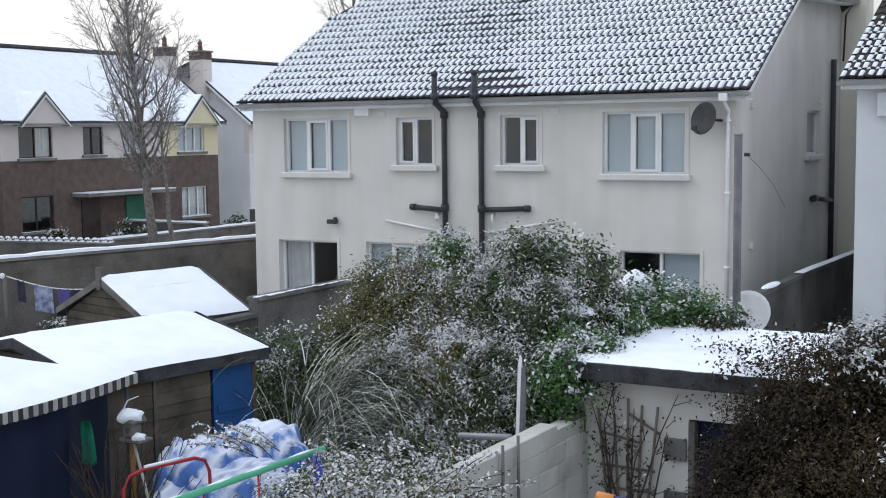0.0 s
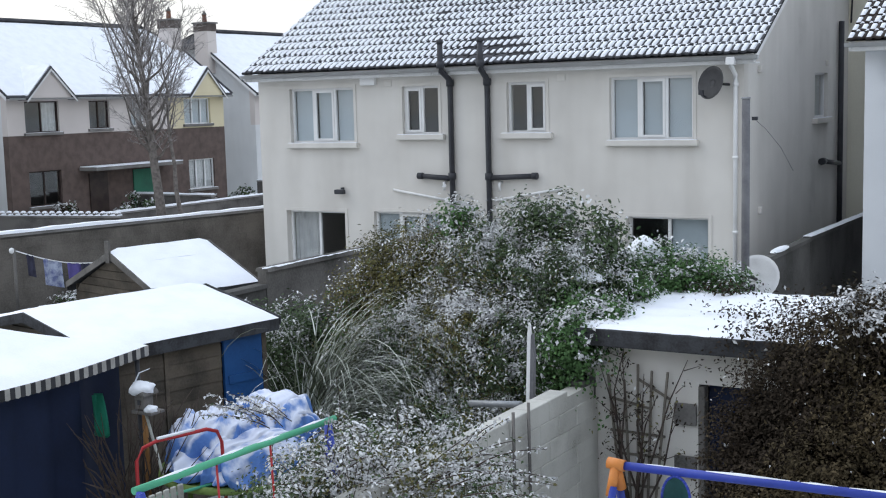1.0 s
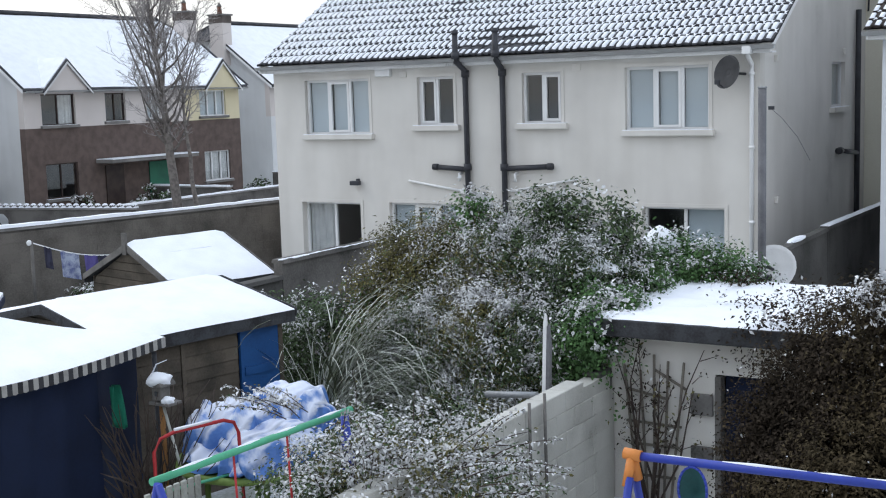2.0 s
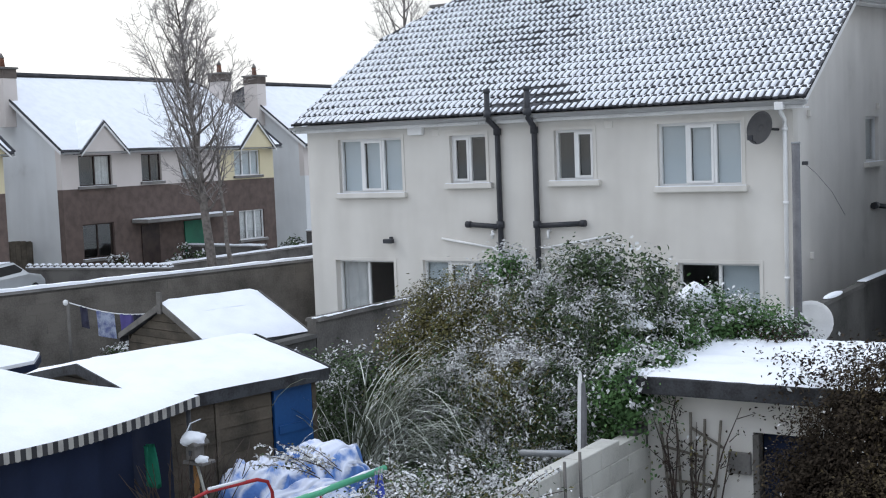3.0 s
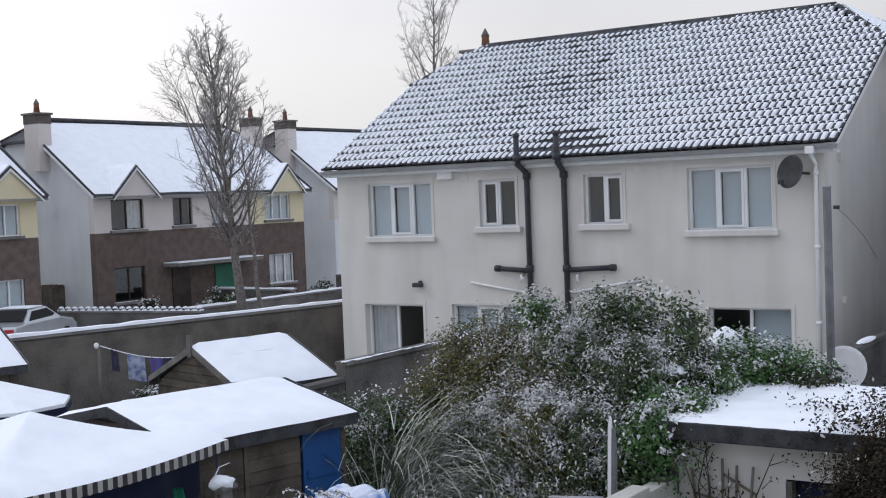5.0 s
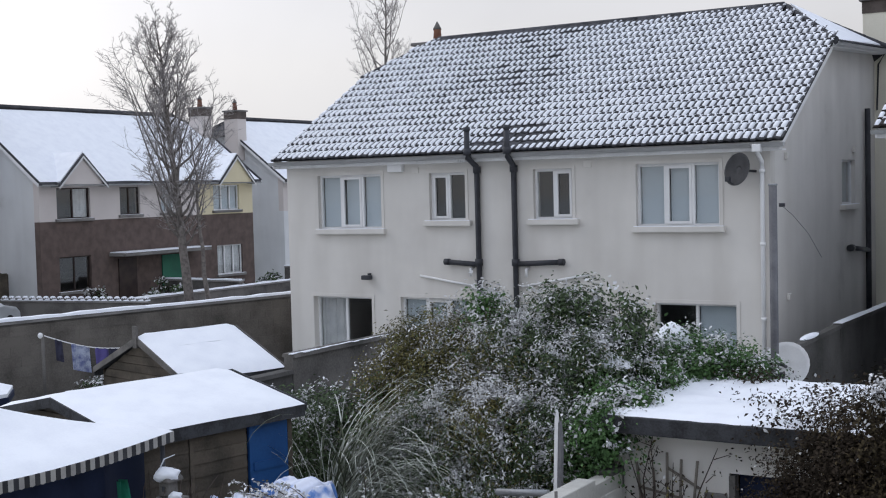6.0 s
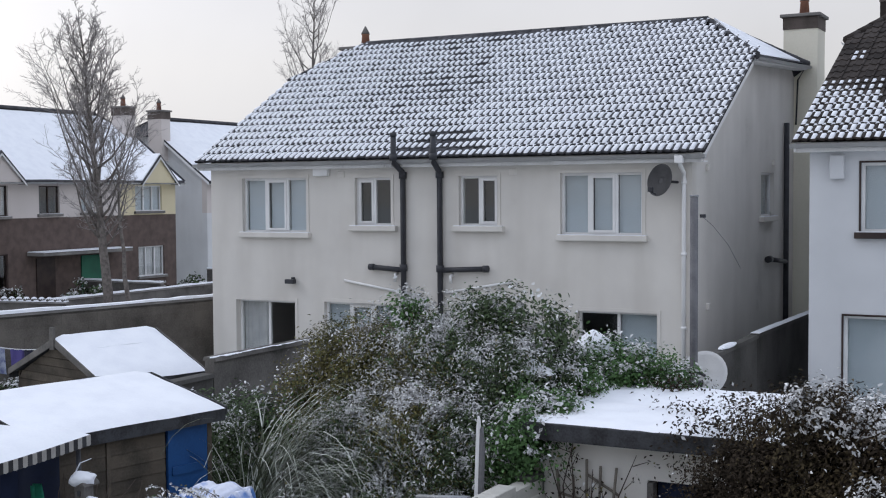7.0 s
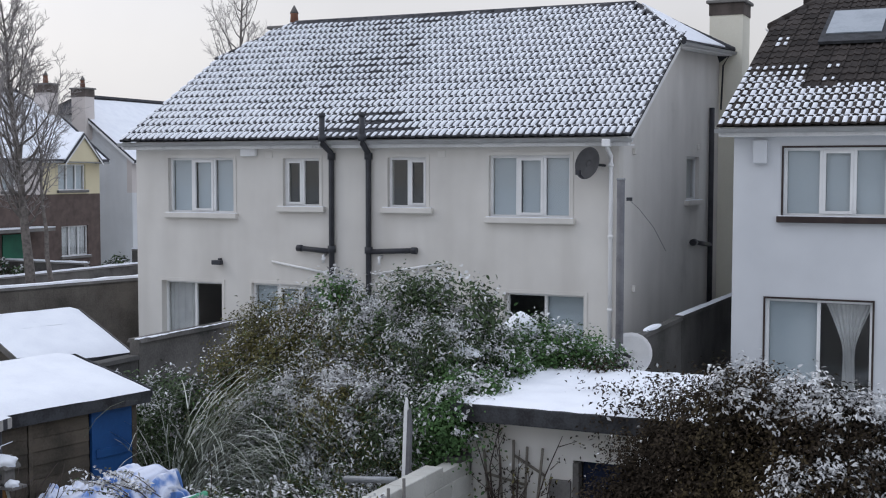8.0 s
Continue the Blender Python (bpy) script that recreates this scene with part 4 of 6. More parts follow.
            prism(bm, [(xf + 0.5, yc, zt - 0.1), (xf + 0.5, e, zt2 - 0.1), (xf + 0.5, e, zt2 - 0.19), (xf + 0.5, yc, zt - 0.2)], (0.03, 0, 0))
            bmesh.ops.recalc_face_normals(bm, faces=bm.faces[:])
            part("gablet_bargeboard", bm, OLD_PVC, g)
    for yc, dx, top in chimneys:
        chimney(h, xr - 0.4 + dx, xr + 0.45 + dx, yc - 0.32, yc + 0.32, 6.2, top, CREAM, band=0.36)
    return h


wd, ww = DARK_PVC, PVC
row = row_house(32.07, 44.6, "brick and cream rendered house pair with snow-covered roof", [(32.07, 40.8, CREAM), (40.8, 44.6, YELLOW)],
                [(32.93, 34.64, 3.74, 4.96, wd, (0.5,), (None, CURTAIN)), (32.95, 34.58, 0.86, 2.24, wd, (0.5,), (None,)), (36.24, 37.37, 3.8, 4.95, wd, (0.5,), (None,)),
                 (38.6, 39.4, 3.82, 5.0, ww, (0.5,), (BLIND,)), (41.9, 43.66, 3.82, 4.97, ww, (0.35, 0.68), (BLIND,)), (42.05, 43.78, 0.88, 2.22, ww, (0.33, 0.67), (CURTAIN,))],
                [(33.92, 1.0, 6.32, CREAM), (43.05, 1.0, 6.36, YELLOW)], ((31.87, 1.12, 8.46), (44.35, 1.1, 8.66)))
part("porch_canopy", bevelled(boxes((-37.98, -37.0, 35.5, 40.6, 2.12, 2.26)), 0.02, 1), CONCRETE, row)
part("porch_snow", bevelled(boxes((-37.95, -36.98, 35.5, 40.6, 2.262, 2.3)), 0.02, 1), SNOW, row)
part("front_door", boxes((-37.99, -37.94, 38.5, 39.8, 0.1, 2.0)), GREEN_DOOR, row, "green front door")
part("front_door", boxes((-37.99, -37.94, 36.0, 37.0, 0.1, 2.0)), DARK_PVC, row, "dark front door")
row_house(46.9, 60.5, "further pale rendered house pair with snow-covered roof", [(46.9, 60.5, CREAM)],
          [(48.0, 49.7, 3.75, 4.99, ww, (0.5,), (BLIND,))], [(48.9, 1.0, 6.36, CREAM)], ((46.75, 1.2, 8.6),), lower=GABLE_WHITE)
row_house(16.6, 29.42, "yellow and brick house pair with snow-covered roof", [(16.6, 29.42, YELLOW)],
          [(26.8, 28.66, 3.75, 4.91, ww, (0.35, 0.68), (BLIND,)), (26.75, 28.72, 0.82, 2.16, ww, (0.35, 0.68), (BLIND,))], [(27.98, 1.2, 6.3, YELLOW)], ((29.1, 1.1, 8.6),))
gate = thing("side_gate", (-40, 31, 0), "dark wooden side gate between two houses", "gate")
for k in range(9):
    y = 29.95 + 0.26 * k
    part("board", bevelled(boxes((-40, -39.96, y, y + 0.25, 0.05, 1.6 + 0.12 * math.sin(math.pi * (k + 0.5) / 9))), 0.008, 1), WOOD, gate)
part("rail", boxes((-40.05, -40.001, 29.9, 32.3, 1.2, 1.3)), WOOD, gate)

scalloped = garden_wall("front_wall_1", (-38.2, 30.35), (-32.0, 31.72), 0.8, 0.2, DARK_WALL, "low dark front garden wall with snow")
garden_wall("front_wall_2", (-33.2, 31.9), (-33.2, 46.0), 0.8, 0.2, DARK_WALL, "low dark garden wall along the path")
garden_wall("front_wall_3", (-37.6, 38.3), (-33.4, 38.3), 1.0, 0.2, DARK_WALL, "low dark wall between two front gardens")
garden_wall("front_wall_4", (-37.6, 46.4), (-33.4, 46.8), 1.0, 0.2, DARK_WALL, "low dark wall at the end garden")
# rounded stones along the top, each with its cap of snow
me = bpy.data.meshes.new("snow_cap_stone")
bm = bmesh.new()
bmesh.ops.create_icosphere(bm, subdivisions=2, radius=1, matrix=Matrix.Diagonal((0.1, 0.13, 0.1, 1)))
for f in bm.faces:
    f.smooth, f.material_index = True, int(f.calc_center_median().z > 0.02)
bm.to_mesh(me)
bm.free()
me.materials.append(DARK_WALL)
me.materials.append(SNOW)
for k in range(21):
    o = new("cap_stone", me)
    o.parent, o.matrix_parent_inverse = scalloped, Matrix.Translation(-scalloped.location)
    o.matrix_basis = Matrix.Translation((-38.1 + 0.3 * k, 30.37 + 0.0663 * k, 0.87))


def car(name, at, yaw, label):
    """A silver saloon car, about 4.4 m long, nose along its own x axis."""
    c = thing(name, at, label, "car")
    m = Matrix.Translation(at) @ Matrix.Rotation(radians(yaw), 4, "Z")

    def place(bm):
        bmesh.ops.transform(bm, matrix=m, verts=bm.verts[:])
        return bm
    prof = [(-2.2, 0.35), (-2.2, 0.8), (-2.05, 0.95), (-1.4, 1.0), (-0.8, 1.38), (0.3, 1.42), (1.0, 1.0), (1.9, 0.85), (2.2, 0.65), (2.2, 0.35)]
    bm = bmesh.new()
    prism(bm, [(x, -0.82, z) for x, z in prof], (0, 1.64, 0))
    bmesh.ops.recalc_face_normals(bm, faces=bm.faces[:])
    for v in bm.verts:
        if v.co.z > 1.1:
            v.co.y *= 0.78
    part("body", place(bevelled(bm, 0.05, 2)), SILVER, c, "silver paint with thin snow")
    for s in (-1, 1):
        bm = bmesh.new()
        prism(bm, [(-1.25, s * 0.8, 1.02), (0.85, s * 0.8, 1.02), (0.28, s * 0.668, 1.35), (-0.75, s * 0.668, 1.33)], (0, s * 0.012, 0))
        bmesh.ops.recalc_face_normals(bm, faces=bm.faces[:])
        part("side_window", place(bm), RUBBER, c)
        part("tail_light", place(bevelled(boxes((-2.23, -2.14, s * 0.62 - 0.16, s * 0.62 + 0.16, 0.7, 0.88)), 0.02, 1)), RED_PAINT, c)
        for x in (-1.35, 1.35):
            bm = bmesh.new()
            tube(bm, [(x, s * 0.66, 0.31), (x, s * 0.86, 0.31)], 0.31, 18)
            w = part("wheel", place(bm), RUBBER, c)
            bm = bmesh.new()
            tube(bm, [(x, s * 0.85, 0.31), (x, s * 0.875, 0.31)], 0.2, 12)
            part("rim", place(bm), STEEL, w)
    bm = bmesh.new()
    prism(bm, [(-1.36, -0.66, 1.06), (-1.36, 0.66, 1.06), (-0.86, 0.58, 1.37), (-0.86, -0.58, 1.37)], (-0.03, 0, 0.02))
    bmesh.ops.recalc_face_normals(bm, faces=bm.faces[:])
    part("rear_window", place(bm), RUBBER, c)
    part("bumper", place(bevelled(boxes((-2.3, -2.1, -0.8, 0.8, 0.36, 0.6)), 0.05)), SILVER, c)
    bm = boxes((-0.75, 0.25, -0.55, 0.55, 1.41, 1.45))
    part("roof_snow", place(bevelled(bm, 0.02)), SNOW, c)
    return c


car("parked_car", (-34.8, 26.2, 0.0), 115, "silver saloon car parked in front of brick houses")

# ---- sheds ----


def gable_shed(name, p, q, half, ze, zr, label, board_mat, edge, door=None, over=0.12):
    """A timber shed with its ridge from p to q (plan), boarded walls, and a thick quilt of snow on both slopes."""
    p, q = Vector((*p, 0)), Vector((*q, 0))
    d = (q - p).normalized()
    n = Vector((d.y, -d.x, 0))
    s = thing(name, (p + q) / 2, label, "shed")
    L = (q - p).length
    P = lambda u, w, z: p + d * u + n * w + Vector((0, 0, z))
    hw = half - 0.1
    rnd = random.Random(len(name))
    for sgn in (1, -1):
        if door and sgn == 1:
            # waney panels laid across, between posts
            for a, b in ((0.03, 0.8), (0.86, door[0] - 0.03), (door[1] + 0.02, L)):
                rows = int((ze - 0.02) / 0.15)
                for i in range(rows):
                    z0, z1 = (ze - 0.02) * i / rows, (ze - 0.02) * (i + 1) / rows - 0.004
                    t = 0.022 + rnd.uniform(0, 0.008)
                    bm = bmesh.new()
                    hexa(bm, [P(a, hw, z0), P(b, hw, z0), P(b, hw - t, z0), P(a, hw - t, z0), P(a, hw - 0.012, z1), P(b, hw - 0.012, z1), P(b, hw - t, z1), P(a, hw - t, z1)])
                    bmesh.ops.recalc_face_normals(bm, faces=bm.faces[:])
                    part("board", bm, board_mat, s)
            bm = bmesh.new()
            hexa(bm, [P(u, hw + w, z) for z in (0.0, ze - 0.02) for u, w in ((0.805, 0.012), (0.855, 0.012), (0.855, -0.05), (0.805, -0.05))])
            bmesh.ops.recalc_face_normals(bm, faces=bm.faces[:])
            part("batten_post", bm, board_mat, s)
            continue
        k = int(L / 0.16)
        for i in range(k):
            a, b = L * i / k + 0.004, L * (i + 1) / k - 0.004
            t = 0.03 + rnd.uniform(0, 0.006)
            bm = bmesh.new()
            hexa(bm, [P(a, sgn * hw, 0.0), P(b, sgn * hw, 0.0), P(b, sgn * (hw - t), 0.0), P(a, sgn * (hw - t), 0.0), P(a, sgn * hw, ze - 0.02), P(b, sgn * hw, ze - 0.02), P(b, sgn * (hw - t), ze - 0.02), P(a, sgn * (hw - t), ze - 0.02)])
            bmesh.ops.recalc_face_normals(bm, faces=bm.faces[:])
            part("board", bm, board_mat, s)
    if door:
        bm = bmesh.new()
        a, b = door[0], door[1]
        hexa(bm, [P(a, hw + 0.012, 0.05), P(b, hw + 0.012, 0.05), P(b, hw - 0.03, 0.05), P(a, hw - 0.03, 0.05), P(a, hw + 0.012, ze - 0.1), P(b, hw + 0.012, ze - 0.1), P(b, hw - 0.03, ze - 0.1), P(a, hw - 0.03, ze - 0.1)])
        bmesh.ops.recalc_face_normals(bm, faces=bm.faces[:])
        dr = part("door", bm, BLUE_PAINT, s, "bright blue painted door")
        for z in (0.4, 1.3):
            bm = bmesh.new()
            hexa(bm, [P(a + 0.05, hw + 0.03, z), P(b - 0.05, hw + 0.03, z), P(b - 0.05, hw + 0.013, z), P(a + 0.05, hw + 0.013, z), P(a + 0.05, hw + 0.03, z + 0.1), P(b - 0.05, hw + 0.03, z + 0.1), P(b - 0.05, hw + 0.013, z + 0.1), P(a + 0.05, hw + 0.013, z + 0.1)])
            bmesh.ops.recalc_face_normals(bm, faces=bm.faces[:])
            part("ledge", bm, BLUE_PAINT, dr)
    for u, t in ((0.0, 0.03), (L, -0.03)):
        rows = int(zr / 0.14)
        for i in range(rows):
            z0, z1 = (zr - 0.05) * i / rows, (zr - 0.05) * (i + 1) / rows - 0.006
            w = lambda z: hw - 0.032 if z < ze - 0.05 else max(0.02, (hw - 0.032) * (zr - 0.06 - z) / (zr - ze))
            bm = bmesh.new()
            hexa(bm, [P(u, -w(z0), z0), P(u, w(z0), z0), P(u + t, w(z0), z0), P(u + t, -w(z0), z0), P(u - t * 0.35, -w(z1), z1), P(u - t * 0.35, w(z1), z1), P(u + t, w(z1), z1), P(u + t, -w(z1), z1)])
            bmesh.ops.recalc_face_normals(bm, faces=bm.faces[:])
            part("board", bm, board_mat, s)
    for sgn in (1, -1):
        bm = bmesh.new()
        prism(bm, [P(-over, 0, zr), P(-over, sgn * half, ze), P(L + over, sgn * half, ze), P(L + over, 0, zr)], (0, 0, -0.05))
        bmesh.ops.recalc_face_normals(bm, faces=bm.faces[:])
        roof = part("roof_slope", bm, edge, s)
        bm = bmesh.new()
        a, b = 9, 12
        g = []
        for i in range(a + 1):
            t = i / a
            rowv = []
            for j in range(b + 1):
                v = j / b
                rim = min(1, min(i + 0.0 if sgn == 1 else i, a - i, j, b - j) * 1.0) if i else min(1, j, b - j)
                z = zr + (ze - zr) * t + 0.01 + 0.05 * rim + 0.012 * noise.noise(Vector((t * 4, v * 6, zr + sgn)))
                rowv.append(bm.verts.new(P(-over + (L + 2 * over) * v, sgn * half * t * 1.01, z)))
            g.append(rowv)
        for x, y in zip(g, g[1:]):
            for j in range(b):
                bm.faces.new((x[j], x[j + 1], y[j + 1], y[j])).smooth = True
        bmesh.ops.recalc_face_normals(bm, faces=bm.faces[:])
        part("snow", bm, SNOW, roof, "thick clean snow")
        bm = bmesh.new()
        prism(bm, [P(-over, sgn * (half + 0.012), ze + 0.0), P(L + over, sgn * (half + 0.012), ze + 0.0), P(L + over, sgn * (half + 0.012), ze - 0.14), P(-over, sgn * (half + 0.012), ze - 0.14)], n * sgn * -0.025)
        bmesh.ops.recalc_face_normals(bm, faces=bm.faces[:])
        part("eaves_board", bm, edge, s)
        for u in (-over - 0.02, L + over + 0.02):
            bm = bmesh.new()
            prism(bm, [P(u, 0, zr + 0.02), P(u, sgn * half, ze + 0.02), P(u, sgn * half, ze - 0.08), P(u, 0, zr - 0.1)], d * 0.022)
            bmesh.ops.recalc_face_normals(bm, faces=bm.faces[:])
            part("bargeboard", bm, edge if door else GREY_WOOD, s)
    return s


shed_a = gable_shed("garden_shed", (-15.2, 14.89), (-14.82, 16.63), 1.42, 1.57, 2.2, "weathered timber apex shed with thick snow on roof", WOOD, ROOF_EDGE)
bm = boxes((-15.27, -15.18, 14.72, 14.77, 2.03, 2.4))
part("finial", bm, GREY_WOOD, shed_a)
gable_shed("long_shed", (-11.185, 9.62), (-10.736, 11.895), 1.46, 2.0, 2.29, "brown timber shed with a blue door and snowy roof", WOOD, ROOF_EDGE, door=(1.65, 2.23))
gable_shed("far_shed", (-19.86, 11.8), (-19.26, 13.8), 1.3, 1.95, 2.5, "timber shed with snow on its roof by a wall", WOOD, ROOF_EDGE)

# a faint bump in the snow over a roofing batten
bm = bmesh.new()
tube(bm, [(-14.7, 14.95, 2.04), (-14.53, 15.7, 2.045), (-14.4, 16.35, 2.04)], [0.004, 0.014, 0.004], 6)
part("batten", bm, SNOW, shed_a)

# ---- gazebo with a scalloped valance ----
gz = thing("gazebo", (-10.4, 7.6, 0), "dark blue garden gazebo loaded with snow", "gazebo")
gx0, gx1, gy0, gy1, gz0, gzp = -12.0, -8.85, 6.0, 9.04, 2.2, 2.57
peak = Vector((-10.25, 7.72, gzp))
bm = bmesh.new()
corners = [Vector((gx0, gy0, gz0)), Vector((gx1, gy0, gz0)), Vector((gx1, gy1, gz0)), Vector((gx0, gy1, gz0))]
N = 10
for i in range(4):
    A, B = corners[i], corners[(i + 1) % 4]
    g = []
    for a in range(N + 1):
        t = a / N
        g.append([bm.verts.new(peak.lerp(A.lerp(B, b / N), t) + Vector((0, 0, -0.12 * t * (1 - t) * 2.2 - 0.07 * math.sin(math.pi * b / N) * t + 0.05 * min(1, (N - a))))) for b in range(N + 1)])
    for u, w in zip(g, g[1:]):
        for b in range(N):
            bm.faces.new((u[b], u[b + 1], w[b + 1], w[b])).smooth = True
bmesh.ops.remove_doubles(bm, verts=bm.verts[:], dist=0.001)
bmesh.ops.recalc_face_normals(bm, faces=bm.faces[:])
canopy = part("canopy", bm, SNOW, gz, "canopy under smooth snow")
for i in range(4):
    A, B = corners[i], corners[(i + 1) % 4]
    m = 52
    for k in range(m):
        t0, t1 = k / m, (k + 1) / m
        sag = lambda t: Vector((0, 0, -0.07 * math.sin(math.pi * t)))
        p0, p1 = A.lerp(B, t0) + sag(t0), A.lerp(B, t1) + sag(t1)
        bm = bmesh.new()
        out = (B - A).normalized().cross(Vector((0, 0, 1))) * 0.012
        pts = [p0, p1, p1 + Vector((0, 0, -0.1)), p0.lerp(p1, 0.5) + Vector((0, 0, -0.108)), p0 + Vector((0, 0, -0.1))]
        prism(bm, pts, out)
        bmesh.ops.recalc_face_normals(bm, faces=bm.faces[:])
        part("valance_strip", bm, VALANCE if k % 2 else STRIPE_DARK, gz)
for c in corners:
    bm = bmesh.new()
    x, y = c.x + (0.08 if c.x < peak.x else -0.08), c.y + (0.08 if c.y < peak.y else -0.08)
    tube(bm, [(x, y, 0), (x, y, gz0 - 0.02)], 0.025, 8)
    part("leg", bm, BLACK_PIPE, gz)
bm = bmesh.new()
cols = [[bm.verts.new((gx1 - 0.22 + 0.04 * math.sin(k * 1.7), gy0 + (gy1 - gy0 - 0.75) * k / 20, z)) for z in (0.02, 2.02)] for k in range(21)]
for a, b in zip(cols, cols[1:]):
    bm.faces.new((a[0], b[0], b[1], a[1])).smooth = True
part("side_curtain", bm, NAVY, gz, "navy fabric side")
bm = bmesh.new()
cols = [[bm.verts.new((gx1 - 0.3 - 2.6 * k / 20, gy1 - 0.12 + 0.03 * math.sin(k * 1.7), z)) for z in (0.02, 2.02)] for k in range(21)]
for a, b in zip(cols, cols[1:]):
    bm.faces.new((a[0], b[0], b[1], a[1])).smooth = True
part("back_curtain", bm, NAVY, gz, "navy fabric side")

# second, smaller snowy canopy beyond
cn = thing("parasol", (-15.19, 10.92, 0), "closed-sided garden parasol covered by snow", "parasol")
bm = bmesh.new()
ring = [Vector((-15.19 + 1.03 * math.cos(k * math.tau / 8 + 0.4), 10.92 + 1.03 * math.sin(k * math.tau / 8 + 0.4), 1.86)) for k in range(8)]
top = bm.verts.new((-15.19, 10.92, 2.2))
rv, rw = [bm.verts.new(p) for p in ring], [bm.verts.new(p - Vector((0, 0, 0.05))) for p in ring]
for k in range(8):
    bm.faces.new((top, rv[k], rv[(k + 1) % 8]))
    bm.faces.new((rv[k], rw[k], rw[(k + 1) % 8], rv[(k + 1) % 8]))
snow_top = bm
bm = bmesh.new()
under = [bm.verts.new(p + Vector((-15.19 - p.x, 10.92 - p.y, 0)) * -0.02 - Vector((0, 0, 0.055))) for p in ring]
lower = [bm.verts.new(v.co - Vector((0, 0, 0.09))) for v in under]
peak = bm.verts.new((-15.19, 10.92, 2.12))
for k in range(8):
    bm.faces.new((peak, under[k], under[(k + 1) % 8]))
    bm.faces.new((under[k], lower[k], lower[(k + 1) % 8], under[(k + 1) % 8]))
canopy = part("canopy", bm, NAVY, cn, "dark canopy cloth")
part("snow", snow_top, SNOW, canopy, "thick snow")
bm = bmesh.new()
tube(bm, [(-15.19, 10.92, 0), (-15.19, 10.92, 2.12)], 0.025, 8)
part("pole", bm, GREY_WOOD, cn)
bm = bmesh.new()
tube(bm, [(-15.19, 10.92, 0), (-15.19, 10.92, 0.12)], [0.3, 0.26], 14)
part("base", bm, CONCRETE, cn)

# ---- outbuilding ----
ob_ = thing("outbuilding", (-3.6, 13.6, 0), "white rendered flat-roofed outbuilding under snow and creepers", "outbuilding")
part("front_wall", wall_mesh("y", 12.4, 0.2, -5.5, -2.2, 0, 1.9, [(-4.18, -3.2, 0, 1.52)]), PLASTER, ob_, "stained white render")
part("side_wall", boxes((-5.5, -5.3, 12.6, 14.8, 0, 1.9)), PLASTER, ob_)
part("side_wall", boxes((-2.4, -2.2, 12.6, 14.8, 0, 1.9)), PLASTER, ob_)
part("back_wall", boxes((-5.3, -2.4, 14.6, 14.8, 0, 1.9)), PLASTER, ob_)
part("roof_slab", bevelled(boxes((-5.52, -2.05, 12.12, 15.05, 1.9, 2.09)), 0.015), ROOF_EDGE, ob_, "dark felt-edged flat roof")
bm = bmesh.new()
g = [[bm.verts.new((-5.47 + 3.38 * i / 40 + 0.05 * noise.noise(Vector((j * 0.6, i, 2))), 12.14 + 2.86 * j / 26 + 0.06 * noise.noise(Vector((i * 0.5, j, 8))), 2.093 + (0.03 + 0.05 * abs(noise.noise(Vector((i * 0.2, j * 0.25, 1)))) if 0 < i < 40 and 0 < j < 26 else 0))) for j in range(27)] for i in range(41)]
for a, b in zip(g, g[1:]):
    for j in range(26):
        bm.faces.new((a[j], b[j], b[j + 1], a[j + 1])).smooth = True
part("roof_snow", bm, SNOW, ob_)
part("wall_ledge", bevelled(boxes((-5.5, -2.2, 12.34, 12.398, 1.845, 1.897)), 0.008, 1), PLASTER, ob_, "pale ledge under the roof edge")
dr = part("door", boxes((-4.1, -3.25, 12.5, 12.55, 0.02, 1.5)), NAVY, ob_, "dark blue-grey door")
for x in (-4.18, -3.25):
    part("door_frame", bevelled(boxes((x, x + 0.07, 12.37, 12.5, 0, 1.5)), 0.006, 1), GREY_WOOD, ob_)
for z in (0.72, 1.3):
    part("quoin", bevelled(boxes((-4.45, -4.2, 12.36, 12.4, z - 0.24, z)), 0.015), CONCRETE, ob_)

# trellis
tr = thing("trellis", (-4.8, 12.33, 0), "weathered wooden trellis on a white wall", "trellis")
TRELLIS = mat("weathered_trellis", (0.2, 0.18, 0.15), (0.12, 0.105, 0.09), 0.85, 6, 60, 0.2)


def lath(name, p, q, y, w=0.026, t=0.022):
    """A flat batten between two points of the wall's plane."""
    d = (Vector((q[0], 0, q[1])) - Vector((p[0], 0, p[1]))).normalized()
    n = Vector((-d.z, 0, d.x)) * w / 2
    a, b = Vector((p[0], y, p[1])), Vector((q[0], y, q[1]))
    bm = bmesh.new()
    prism(bm, [a - n, b - n, b + n, a + n], (0, t, 0))
    bmesh.ops.recalc_face_normals(bm, faces=bm.faces[:])
    part(name, bevelled(bm, 0.003, 1), TRELLIS, tr)


# uprights that fan out towards the top
for p, q in (((-5.2, 1.55), (-5.04, 0.02)), ((-5.01, 1.5), (-4.94, 0.02)), ((-4.85, 1.69), (-4.86, 0.02)), ((-4.69, 1.63), (-4.75, 0.02)), ((-4.51, 1.63), (-4.67, 0.02))):
    lath("upright", p, q, 12.335)
for p, q in (((-4.86, 1.52), (-4.5, 1.33)), ((-5.2, 1.285), (-4.7, 1.2)), ((-5.19, 0.915), (-4.55, 0.905)), ((-5.14, 0.66), (-4.57, 0.67)), ((-5.09, 0.31), (-4.62, 0.32))):
    lath("crossbar", p, q, 12.36)

